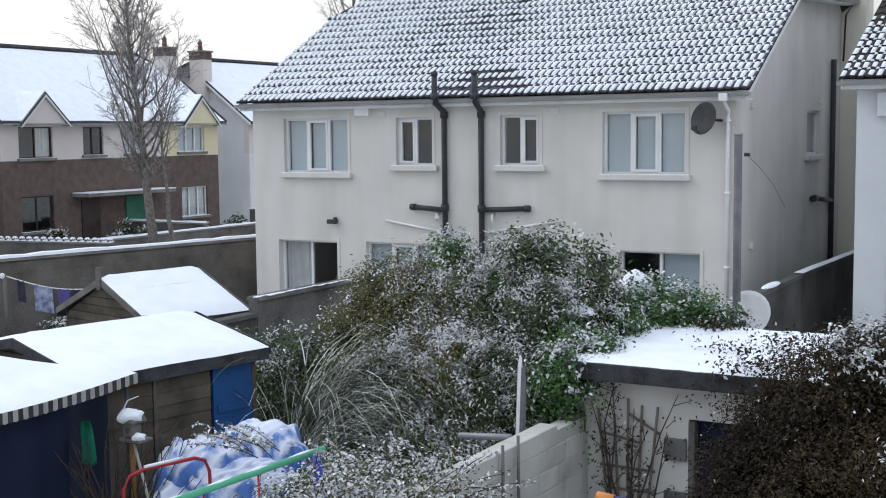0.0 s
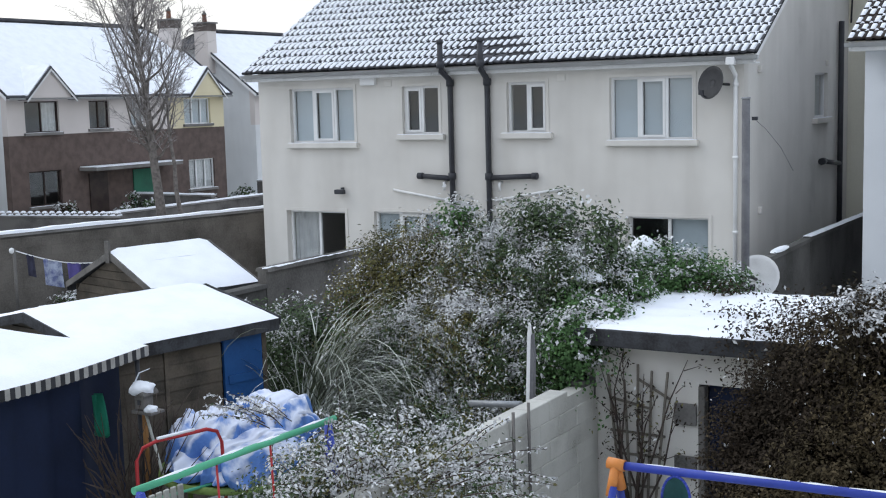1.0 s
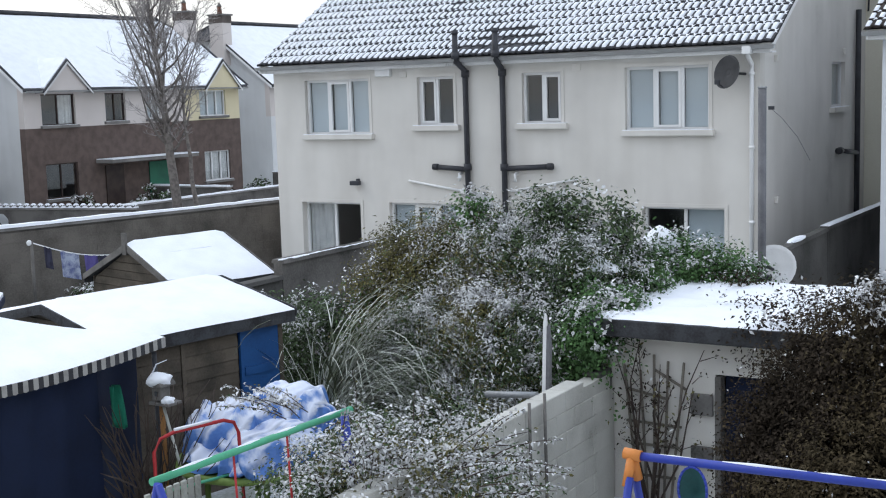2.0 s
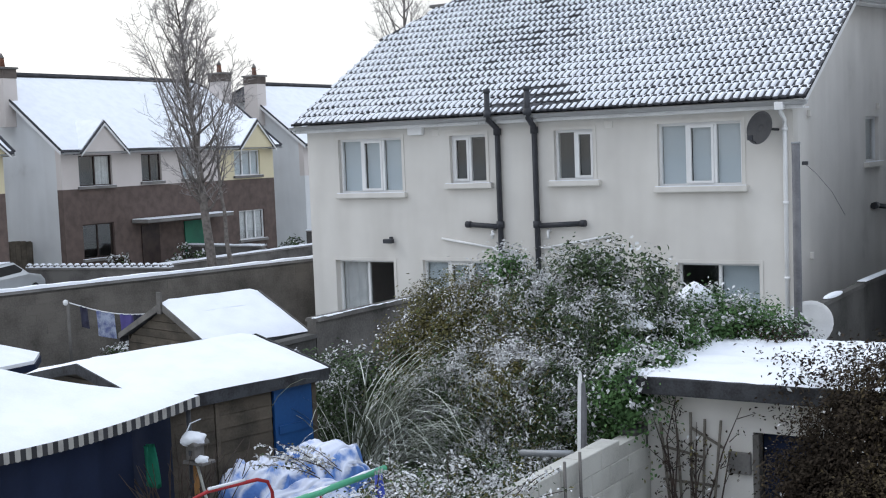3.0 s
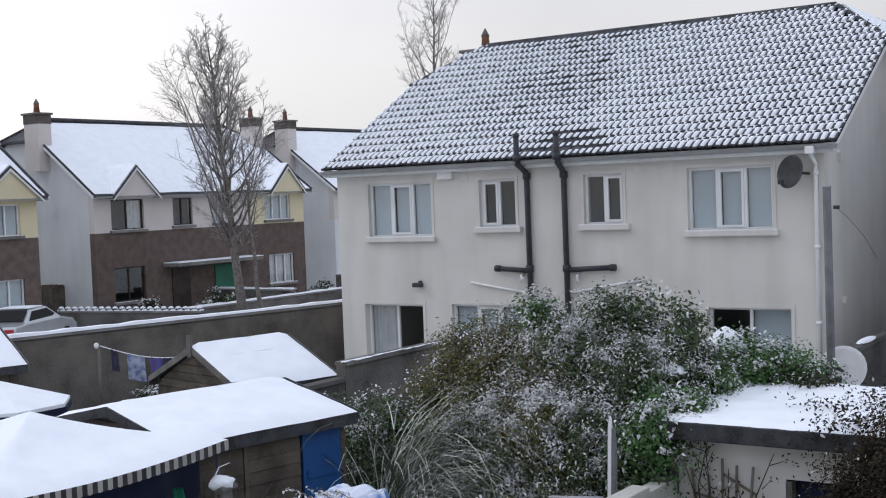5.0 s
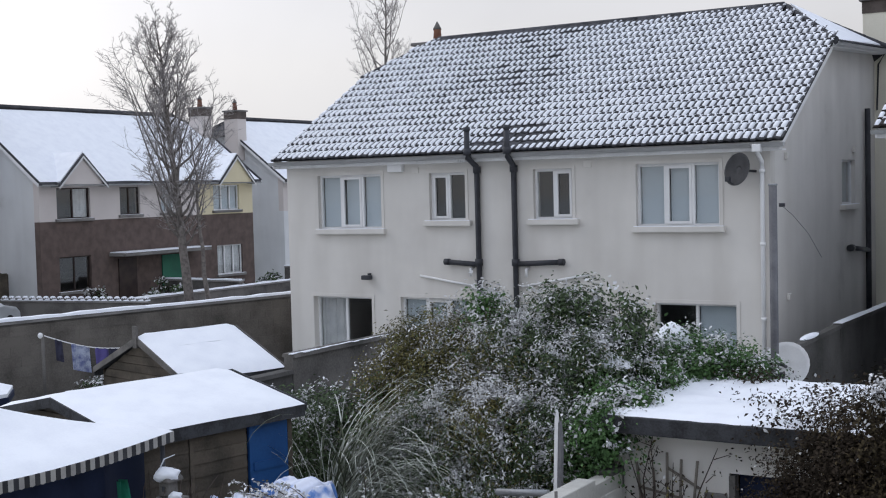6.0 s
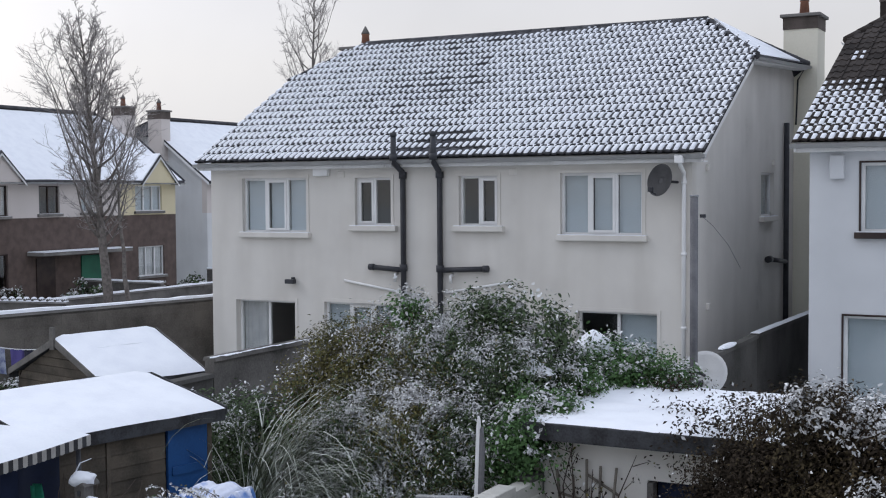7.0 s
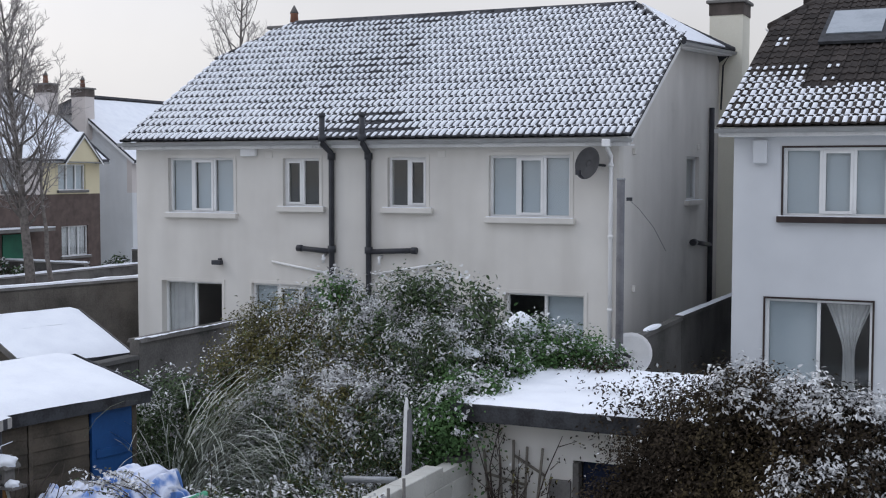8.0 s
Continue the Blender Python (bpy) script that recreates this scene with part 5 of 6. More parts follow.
# ---- block wall, each block a piece ----
bw = thing("block_wall", (-5.45, 9.3, 0), "pale bare concrete block garden wall", "wall", kind="structure")
part("mortar_core", boxes((-5.545, -5.355, 6.2, 12.3, 0, 1.44)), PALE_BLOCK, bw)
me = bpy.data.meshes.new("block")
bm = bevelled(boxes((-0.105, 0.105, 0.005, 0.44, 0.005, 0.215)), 0.008, 1)
bm.to_mesh(me)
bm.free()
me.materials.append(PALE_BLOCK)
for r in range(7):
    for k in range(14):
        y = 6.2 + 0.45 * k + (0.22 if r % 2 else 0)
        if y > 11.95 or (r == 6 and y > 11.6):
            continue
        o = new("block", me)
        o.parent, o.matrix_parent_inverse = bw, Matrix.Translation(-bw.location)
        o.matrix_basis = Matrix.Translation((-5.45 + random.uniform(-0.004, 0.004), y, 0.215 * r))
part("pier", bevelled(boxes((-5.56, -5.343, 11.9, 12.38, 0, 1.28)), 0.01), PALE_BLOCK, bw)
# The gap above the pier: its shade is a dark-coloured block.
part("dark_gap_block", bevelled(boxes((-5.54, -5.36, 12.05, 12.38, 1.281, 1.5)), 0.02), DAMP_AND_GAP, bw, "dark block standing in for the shaded gap above the pier")

# leaning white board, fallen pipe
bd = thing("leaning_board", (-5.64, 11.4, 0), "narrow white board standing by a block wall", "board")
bm = bmesh.new()
rim = [(-5.78, 0.0), (-5.738, 0.0), (-5.665, 1.9), (-5.655, 2.12), (-5.66, 2.23), (-5.675, 2.26), (-5.695, 2.15), (-5.705, 1.9)]
prism(bm, [(x, 11.36, z) for x, z in rim], (0, 0.03, 0))
bmesh.ops.recalc_face_normals(bm, faces=bm.faces[:])
part("plank", bm, DISH_WHITE, bd)
# The board's shaded side, put in as a strip of grey.
bm = bmesh.new()
prism(bm, [(-5.737, 11.362, 0.0), (-5.69, 11.362, 0.0), (-5.625, 11.362, 1.9), (-5.64, 11.362, 2.14), (-5.654, 11.362, 2.12), (-5.664, 11.362, 1.9)], (0, 0.06, 0))
bmesh.ops.recalc_face_normals(bm, faces=bm.faces[:])
part("shaded_edge", bm, POST_GREY, bd, "grey strip painted as the board's shaded side")
bm = bmesh.new()
tube(bm, [(-6.2, 11.0, 1.42), (-5.55, 10.9, 1.5)], 0.035, 10)
solid("drain_pipe", bm, STEEL, "short grey pipe lying on a wall top", "pipe")

for y, z in ((10.22, 1.6), (10.55, 1.62)):
    bm = bmesh.new()
    tube(bm, [(-5.28, y, 0), (-5.3, y + 0.02, z)], 0.016, 6)
    solid("garden_cane", bm, GREY_WOOD, "thin grey cane standing against a block wall", "cane", group="canes")

# ---- post, white dish, washing line ----
ps = thing("clothes_post", (-5.17, 17.4, 0), "tall grey steel clothes post", "post")
bm = bmesh.new()
tube(bm, [(-5.17, 17.4, 0), (-5.17, 17.4, 4.5)], 0.058, 10)
part("pole", bm, POST_GREY, ps)
part("cap", bevelled(boxes((-5.225, -5.115, 17.345, 17.455, 4.5, 4.53)), 0.008, 1), STEEL, ps)
bm = bmesh.new()
tube(bm, [(-5.05, 17.4, 4.22), (-4.92, 17.5, 4.08), (-4.75, 17.7, 3.8), (-4.62, 17.9, 3.45)], 0.003, 5)
part("slack_line", bm, BLACK_PIPE, ps)
part("hook", boxes((-5.08, -5.0, 17.38, 17.42, 4.2, 4.25)), BLACK_PIPE, ps)


def dish(name, centre, radius, facing, material, label, mount):
    """A shallow oval dish with a feed arm and its receiver, on a bracket to mount."""
    d = thing(name, centre, label, "satellite dish")
    c, f = Vector(centre), Vector(facing).normalized()
    m = Matrix.Translation(c) @ f.to_track_quat("Z", "Y").to_matrix().to_4x4()
    bm = bmesh.new()
    rings = []
    for i in range(7):
        r = radius * i / 6
        rings.append([bm.verts.new((r * math.cos(k * math.tau / 24), r * 1.08 * math.sin(k * math.tau / 24), 0.18 * radius * (i / 6) ** 2)) for k in range(24)])
    for a, b in zip(rings[1:], rings[2:]):
        for k in range(24):
            bm.faces.new((a[k], a[(k + 1) % 24], b[(k + 1) % 24], b[k])).smooth = True
    bm.faces.new(rings[1])
    for v in rings[0]:
        bm.verts.remove(v)
    bmesh.ops.solidify(bm, geom=bm.faces[:], thickness=0.012)
    bmesh.ops.transform(bm, matrix=m, verts=bm.verts[:])
    part("reflector", bm, material, d)
    bm = bmesh.new()
    tube(bm, [m @ Vector((0, -radius, 0.1)), m @ Vector((0, -radius * 0.9, radius * 0.9))], 0.014, 6)
    arm = part("feed_arm", bm, BLACK_PIPE, d)
    part("receiver", bevelled(boxes(tuple(q for i in range(3) for q in ((m @ Vector((0, -radius * 0.82, radius * 0.9)))[i] - 0.045, (m @ Vector((0, -radius * 0.82, radius * 0.9)))[i] + 0.045))), 0.015), BLACK_PIPE, arm)
    bm = bmesh.new()
    tube(bm, [c - f * 0.02, Vector(mount)], 0.025, 8)
    part("bracket", bm, BLACK_PIPE, d)


dish("wall_satellite_dish", (-7.2, 22.12, 4.78), 0.29, (-0.35, -0.9, 0.25), DISH_GREY, "dark grey satellite dish on a white house wall", (-7.0, 22.5, 4.75))
dish("post_satellite_dish", (-5.07, 17.62, 1.88), 0.34, (0.1, -0.85, 0.55), DISH_WHITE, "white satellite dish fixed low on a steel post", (-5.1, 17.4, 1.95))
bm = bmesh.new()
bmesh.ops.create_icosphere(bm, subdivisions=3, radius=1)
for v in bm.verts:
    k = 1 + 0.15 * noise.noise(v.co * 2)
    v.co = Vector((-5.62 + v.co.x * 0.09 * k, 20.95 + v.co.y * 0.5 * k, 1.898 + max(v.co.z, -0.2) * 0.05))
solid("snow_cap_patch", bm, SNOW, "small pad of snow on a garden wall", "snow")

# ---- play frames ----
sw = thing("swing_frame", (-2.2, 8.1, 0), "blue tubular child's swing frame with orange joints", "swing")
bm = bmesh.new()
tube(bm, [(-3.3, 8.03, 1.95), (-0.9, 8.22, 1.93)], 0.032, 12)
part("top_bar", bm, BLUE_TUBE, sw)
bm = bmesh.new()
for a, b, r in ((0.06, 0.2, 0.008), (0.26, 0.5, 0.016), (0.53, 0.63, 0.012), (0.66, 0.97, 0.014)):
    e = [Vector((-3.3, 8.03, 1.978)).lerp(Vector((-0.9, 8.22, 1.958)), k) for k in (a, a + (b - a) * 0.4, b)]
    tube(bm, e, [r * 0.4, r, r * 0.4], 8)
part("snow_line", bm, SNOW, sw)
for x, y in ((-3.33, 8.03), (-0.9, 8.22)):
    bm = bmesh.new()
    tube(bm, [(x - 0.06, y, 1.96), (x + 0.07, y, 1.95)], 0.043, 12)
    tube(bm, [(x, y, 1.95), (x - 0.02, y - 0.06, 1.73)], 0.036, 12)
    tube(bm, [(x, y, 1.95), (x + 0.02, y + 0.06, 1.76)], 0.036, 12)
    part("joint", bm, ORANGE, sw, "orange plastic corner joint")
    for s in (-1, 1):
        bm = bmesh.new()
        tube(bm, [(x, y + s * 0.05, 1.8), (x + 0.0, y + s * 0.75, 0.0)], 0.03, 10)
        part("leg", bm, BLUE_TUBE, sw)
bm = bmesh.new()
for k in range(24):
    a, b = k * math.tau / 24, (k + 1) * math.tau / 24
    tube(bm, [(-2.88 + 0.105 * math.cos(a), 8.04, 1.75 + 0.17 * math.sin(a)), (-2.88 + 0.105 * math.cos(b), 8.04, 1.75 + 0.17 * math.sin(b))], 0.01, 6)
hoop = part("basket_hoop", bm, BLUE_TUBE, sw)
bm = bmesh.new()
vs = [bm.verts.new((-2.88 + 0.1 * math.cos(k * math.tau / 24), 8.05, 1.75 + 0.165 * math.sin(k * math.tau / 24))) for k in range(24)]
cv = bm.verts.new((-2.88, 8.14, 1.7))
for k in range(24):
    bm.faces.new((vs[k], vs[(k + 1) % 24], cv))
part("net", bm, TEAL, hoop)

gf = thing("green_swing_frame", (-6.0, 7.0, 0), "green tubular swing frame with blue legs in a garden", "swing")
bm = bmesh.new()
tube(bm, [(-6.03, 5.95, 1.98), (-5.9, 8.15, 1.98)], 0.028, 12)
part("top_bar", bm, GREEN_PLASTIC, gf)
for a, b in ((0.06, 0.3), (0.36, 0.52), (0.55, 0.71), (0.78, 0.97)):
    bm = bmesh.new()
    e = [Vector((-6.03, 5.95, 2.0)).lerp(Vector((-5.9, 8.15, 2.0)), k) for k in (a, (a + b) / 2, b)]
    tube(bm, e, [0.006, 0.017, 0.005], 7)
    part("snow_line", bm, SNOW, gf)
for y in (5.95, 8.15):
    for s in (-1, 1):
        bm = bmesh.new()
        tube(bm, [(-5.97, y, 1.97), (-5.97 + s * (0.7 if y < 7 else 0.16), y + 0.12, 0)], 0.03, 10)
        part("leg", bm, BLUE_TUBE, gf)
for y, x in ((6.75, -5.98), (7.35, -5.95)):
    bm = bmesh.new()
    tube(bm, [(x, y, 1.96), (x + 0.02, y + 0.03, 0.9)], 0.009, 6)
    part("rope", bm, RED_PAINT, gf)
part("seat", bevelled(boxes((-6.1, -5.82, 6.72, 7.42, 0.86, 0.9)), 0.012), GREEN_PLASTIC, gf)

rf = thing("red_climbing_frame", (-7.9, 8.5, 0), "red bent-tube climbing frame dusted with snow", "climbing frame")
bm = bmesh.new()
tube(bm, [(-8.1, 8.05, 0), (-8.1, 8.05, 1.35), (-8.08, 8.12, 1.46), (-8.03, 8.25, 1.5), (-7.88, 8.78, 1.5), (-7.84, 8.88, 1.46), (-7.82, 8.92, 1.35), (-7.8, 8.95, 0)], 0.018, 10)
part("hoop", bm, RED_PAINT, rf)
bm = bmesh.new()
tube(bm, [(-8.02, 8.25, 1.525), (-7.92, 8.65, 1.525)], 0.016, 8)
part("snow_line", bm, SNOW, rf)
for z in (0.5, 0.95):
    bm = bmesh.new()
    tube(bm, [(-8.1, 8.05, z), (-7.81, 8.94, z)], 0.016, 8)
    part("rung", bm, GREEN_PLASTIC, rf)

# picket panel
pk = thing("picket_panel", (-7.2, 7.6, 0), "small pale picket panel in front of play frames", "fence")
for k in range(8):
    part("picket", bevelled(boxes((-7.4 + 0.003 * k, -7.37 + 0.003 * k, 7.2 + 0.085 * k, 7.26 + 0.085 * k, 0, 1.3)), 0.006, 1), PALE_WOOD, pk)
part("rail", boxes((-7.43, -7.4, 7.15, 7.95, 0.9, 0.96)), PALE_WOOD, pk)


def tarp(name, lumps, label):
    """A tarpaulin over a heap: a cloth surface with folds that hang from its top, and the snow that lies in it."""
    t = thing(name, (lumps[0][0], lumps[0][1], 0), label, "cover")
    for i, (cx, cy, rx, ry, h) in enumerate(lumps):
        bm = bmesh.new()
        A, B = 96, 26
        g = []
        for b in range(B + 1):
            v = b / B
            ringv = []
            for a in range(A):
                th = a * math.tau / A
                wander = noise.noise(Vector((math.cos(th) * 1.3, math.sin(th) * 1.3, v * 1.5 + i)))
                fold = (1 - abs(math.sin(th * 4.5 + i + 2.6 * wander))) * 0.2 + 0.06 * math.sin(th * 11 + 4 * wander + v * 3)
                prof = math.sin(min(1.0, v * 1.15) * math.pi / 2)
                k = prof * (1 + (fold - 0.1) * min(1, v * 1.5)) * (1 + 0.06 * v)
                run = math.cos(th) * v * 3.1 + math.sin(th) * v * 1.2 + 1.3 * noise.noise(Vector((math.cos(th) * v * 1.6, math.sin(th) * v * 1.6, i + 7)))
                crease = 0.075 * (1 - abs(math.sin(run * 2.6 + i))) ** 1.6 * min(1, v * 3) + 0.02 * math.sin(run * 9)
                z = 0.935 + (h - 0.935) * (1 - v ** 2.2) + crease * (1 - 0.5 * v) + 0.07 * noise.noise(Vector((math.cos(th) * v * 1.8, math.sin(th) * v * 1.8, i + 3)))
                ringv.append(bm.verts.new((cx + rx * k * math.cos(th), cy + ry * k * math.sin(th), max(0.935 + 0.01 * math.sin(th * 7), z))))
            g.append(ringv)
        for u, w in zip(g, g[1:]):
            for a in range(A):
                bm.faces.new((u[a], u[(a + 1) % A], w[(a + 1) % A], w[a])).smooth = True
        bmesh.ops.remove_doubles(bm, verts=bm.verts[:], dist=0.002)
        bmesh.ops.recalc_face_normals(bm, faces=bm.faces[:])
        part("tarpaulin", bm, SNOWY_TARP, t, "blue tarpaulin with snow in its folds")


gt = thing("garden_table", (-8.05, 9.5, 0), "round garden table with a lime-green rim", "table")
LIME = mat("lime_plastic", (0.19, 0.27, 0.07), (0.13, 0.2, 0.05), 0.6, 3, 30, 0.08)
bm = bmesh.new()
tube(bm, [(-8.05, 9.5, 0.86), (-8.05, 9.5, 0.88), (-8.05, 9.5, 0.925)], [0.72, 0.8, 0.8], 40)
part("tabletop", bm, LIME, gt)
bm = bmesh.new()
tube(bm, [(-8.05 + 0.83 * math.cos(a * math.tau / 40), 9.5 + 0.83 * math.sin(a * math.tau / 40), 0.91) for a in range(41)], 0.04, 8)
part("rim", bm, LIME, gt, "rounded lime-green rim")
for a in range(4):
    lx, ly = -8.05 + 0.55 * math.cos(a * 1.571 + 0.785), 9.5 + 0.55 * math.sin(a * 1.571 + 0.785)
    bm = bmesh.new()
    tube(bm, [(lx, ly, 0), (lx, ly, 0.87)], 0.03, 8)
    part("leg", bm, LIME, gt)

tarp("tarpaulin_cover", [(-8.36, 9.45, 0.5, 0.46, 1.46), (-7.97, 9.95, 0.5, 0.4, 1.58), (-7.78, 9.38, 0.5, 0.56, 1.3), (-8.05, 9.5, 0.72, 0.74, 1.12)], "blue tarpaulin heaped over a garden table, snow in its folds")

# bird table
bt = thing("bird_table", (-8.8, 8.9, 0), "small wooden bird table roofed with snow", "bird table")
part("post", bevelled(boxes((-8.83, -8.78, 8.88, 8.92, 0, 1.58)), 0.006, 1), mat("ochre_wood", (0.34, 0.17, 0.06), (0.22, 0.11, 0.04)), bt)
part("box", bevelled(boxes((-8.87, -8.74, 8.83, 8.97, 1.58, 1.74)), 0.008, 1), GREY_WOOD, bt)
# A flat black box paints in the dark inside of the entry.
part("painted_hole", boxes((-8.82, -8.78, 8.822, 8.829, 1.63, 1.68)), BLACK_PIPE, bt)
bm = bmesh.new()
prism(bm, [(-8.92, 8.79, 1.73), (-8.69, 8.79, 1.73), (-8.705, 8.79, 1.76), (-8.82, 8.79, 1.85), (-8.905, 8.79, 1.76)], (0, 0.22, 0))
bmesh.ops.recalc_face_normals(bm, faces=bm.faces[:])
part("roof", bevelled(bm, 0.015), GREY_WOOD, bt)
for pad in (((-8.81, 8.88, 1.79), (0.115, 0.13, 0.07)), ((-8.68, 8.86, 1.59), (0.06, 0.07, 0.045))):
    bm = bmesh.new()
    bmesh.ops.create_icosphere(bm, subdivisions=3, radius=1)
    for v in bm.verts:
        k = 1 + 0.35 * noise.noise(v.co * 1.8 + Vector(pad[0]))
        v.co = Vector([c + q * r * k for c, q, r in zip(pad[0], v.co, pad[1])])
    part("snow_pad", bm, SNOW, bt, smooth=True)
part("tray", bevelled(boxes((-8.9, -8.62, 8.8, 9.0, 1.54, 1.57)), 0.005, 1), GREY_WOOD, bt)
bm = bmesh.new()
tube(bm, [(-8.9, 8.85, 1.8), (-8.82, 8.87, 1.95), (-8.7, 8.9, 2.0)], [0.008, 0.007, 0.004], 6)
part("perch_twig", bm, SNOW, bt, "twig furred with snow")
bm = bmesh.new()
tube(bm, [(-8.21, 8.8, 0), (-8.74, 8.85, 1.55)], 0.015, 8)
solid("broom_handle", bm, PALE_WOOD, "pale wooden broom handle leaning by a shed", "tool")
bm = bmesh.new()
g = [[bm.verts.new((-8.9 + 0.04 * math.sin(j * 1.1 + i * 0.2), 8.3 + 0.27 * (j / 8) * (0.45 + 0.55 * i / 8) - 0.004 * i, 1.84 - (0.46 - 0.06 * abs(j - 5) / 4) * i / 8)) for j in range(9)] for i in range(9)]
for a, b in zip(g, g[1:]):
    for j in range(8):
        bm.faces.new((a[j], b[j], b[j + 1], a[j + 1])).smooth = True
bmesh.ops.solidify(bm, geom=bm.faces[:], thickness=0.03)
solid("hanging_bag", bm, BAG_GREEN, "green cloth bag hanging from a gazebo", "bag")

# ---- washing line ----
wl_ = thing("washing_line", (-18.0, 16, 0), "washing line with clothes under snow", "washing line")
bm = bmesh.new()
line = lambda t: Vector((-18.03 + 0.5 * t, 15.17 + 1.9 * t, 2.08 - 0.42 * t - 0.12 * math.sin(math.pi * t)))
tube(bm, [line(k / 12) for k in range(13)], 0.012, 6)
part("line", bm, DISH_WHITE, wl_)
for x, y, h in ((-18.03, 15.17, 2.1), (-17.53, 17.07, 1.72)):
    bm = bmesh.new()
    tube(bm, [(x, y, 0), (x, y, h)], 0.03, 8)
    part("post", bm, GREY_WOOD, wl_)
bm = bmesh.new()
bmesh.ops.create_uvsphere(bm, u_segments=14, v_segments=8, radius=0.055, matrix=Matrix.Translation((-18.03, 15.12, 2.08)) @ Matrix.Diagonal((0.6, 1, 1, 1)))
part("reel", bm, DISH_WHITE, wl_)
for t, w, h, m in ((0.16, 0.16, 0.5, CLOTH_DARK), (0.38, 0.36, 0.62, CLOTH_BLUE), (0.6, 0.28, 0.55, mat("violet_cloth", (0.12, 0.1, 0.3))), (0.72, 0.2, 0.36, CLOTH_DARK), (0.88, 0.14, 0.2, DISH_WHITE)):
    bm = bmesh.new()
    g = [[bm.verts.new(line(t + (j / 6 - 0.5) * w * 0.55) + Vector((0.03 * math.sin(j * 1.9 + i * 0.3), 0, -0.78 * h * i / 5))) for j in range(7)] for i in range(6)]
    for a, b in zip(g, g[1:]):
        for j in range(6):
            bm.faces.new((a[j], b[j], b[j + 1], a[j + 1])).smooth = True
    solid("garment", bm, m, "garment hung on a washing line", "clothes", group="washing")
# low planters under the line
for x, y, z in ((-17.2, 14.2, 0.3), (-16.9, 15.0, 0.35), (-17.9, 16.2, 0.4), (-18.4, 13.6, 0.3)):
    p = thing("planter", (x, y, 0), "low stone planter heaped with snow", "planter", "planters")
    bm = bmesh.new()
    tube(bm, [(x, y, 0), (x, y, z * 2), (x, y, z * 2 + 0.01)], [0.2, 0.24, 0.2], 12)
    part("pot", bm, CONCRETE, p)
    bm = bmesh.new()
    tube(bm, [(x, y, z * 2 + 0.005), (x, y, z * 2 + 0.06), (x, y, z * 2 + 0.09)], [0.23, 0.2, 0.08], 12)
    part("snow", bm, SNOW, p)

# an added, unseen plain wall that closes the view behind the window
solid("unseen_rear_wall", boxes((-9, 9, -1.2, -1.0, 0, 7)), PLASTER, "added plain wall, unseen behind the camera", "wall", "structure")

# ---- plants ----


def leaf_mesh(name, parent, pts, nrm, size, mats, index, seed, narrow=0.5, label=""):
    """Many folded leaves in one mesh: places, facing directions, lengths and a material each."""
    rng = np.random.default_rng(seed)
    n = len(pts)
    d = rng.normal(size=(n, 3)) + np.array([0.15, -0.2, -0.55])
    nn = nrm + rng.normal(scale=0.55, size=(n, 3))
    nn /= np.linalg.norm(nn, axis=1, keepdims=True) + 1e-9
    d -= nn * (d * nn).sum(1, keepdims=True)
    d /= np.linalg.norm(d, axis=1, keepdims=True) + 1e-9
    s = np.cross(nn, d)
    L = size * rng.uniform(0.6, 1.4, size=(n, 1)) * np.where(index == 2, 1.08, 1.0)[:, None]
    shape = ((0.45, 0.5, 0.1), (1.0, 0.0, -0.12), (0.45, -0.5, 0.1)) if size < 0.0565 else ((0.3, 0.46, 0.08), (0.68, 0.4, 0.06), (1.0, 0.0, -0.14), (0.68, -0.4, 0.06), (0.3, -0.46, 0.08))
    c = len(shape) + 1
    v = np.empty((n, c, 3))
    v[:, 0] = pts
    for k, (u, w, o) in enumerate(shape):
        v[:, k + 1] = pts + d * L * u + s * L * narrow * w + nn * L * o
    me = bpy.data.meshes.new(name)
    me.vertices.add(c * n)
    me.vertices.foreach_set("co", v.ravel())
    me.loops.add(c * n)
    me.loops.foreach_set("vertex_index", np.arange(c * n))
    me.polygons.add(n)
    me.polygons.foreach_set("loop_start", np.arange(0, c * n, c))
    me.polygons.foreach_set("material_index", index.astype(np.int32))
    me.update(calc_edges=True)
    for m in mats:
        me.materials.append(m)
    ob = new(name, me)
    ob.parent = parent
    ob.matrix_parent_inverse = Matrix.Translation(-parent.location)
    if label:
        ob["label"] = label
    ob["kind"] = "stuff"
    return ob


def clump_points(clumps, n, seed, shell=0.5, per=60, spray=0.11):
    """Points in uneven lobes: each clump is broken into many small sprays that point outwards, so that the outline is ragged and has gaps."""
    rng = np.random.default_rng(seed)
    vol = np.array([c[3] * c[4] * c[5] for c in clumps]) ** (2 / 3)
    P, N, T, H = [], [], [], []
    for c, share in zip(clumps, vol / vol.sum()):
        k = int(n * share)
        tufts = max(14, k // per)
        u = rng.normal(size=(tufts, 3))
        u /= np.linalg.norm(u, axis=1, keepdims=True)
        r = rng.uniform(shell, 1.04, size=(tufts, 1)) ** 0.8
        aim = u + rng.normal(scale=0.45, size=(tufts, 3))
        aim /= np.linalg.norm(aim, axis=1, keepdims=True)
        who = rng.integers(0, tufts, k)
        along = rng.normal(scale=spray * 1.7, size=(k, 1))
        p = (u * r)[who] * np.array(c[3:6]) + aim[who] * along + rng.normal(scale=spray * 0.55, size=(k, 3))
        p[:, 2] -= 2.2 * np.clip(along[:, 0], 0, 1) ** 2
        P.append(np.array(c[:3]) + p)
        N.append(u[who] * 0.7 + np.array([0, -0.25, 0.75]))
        H.append((p - (u * r)[who] * np.array(c[3:6]))[:, 2] / spray)
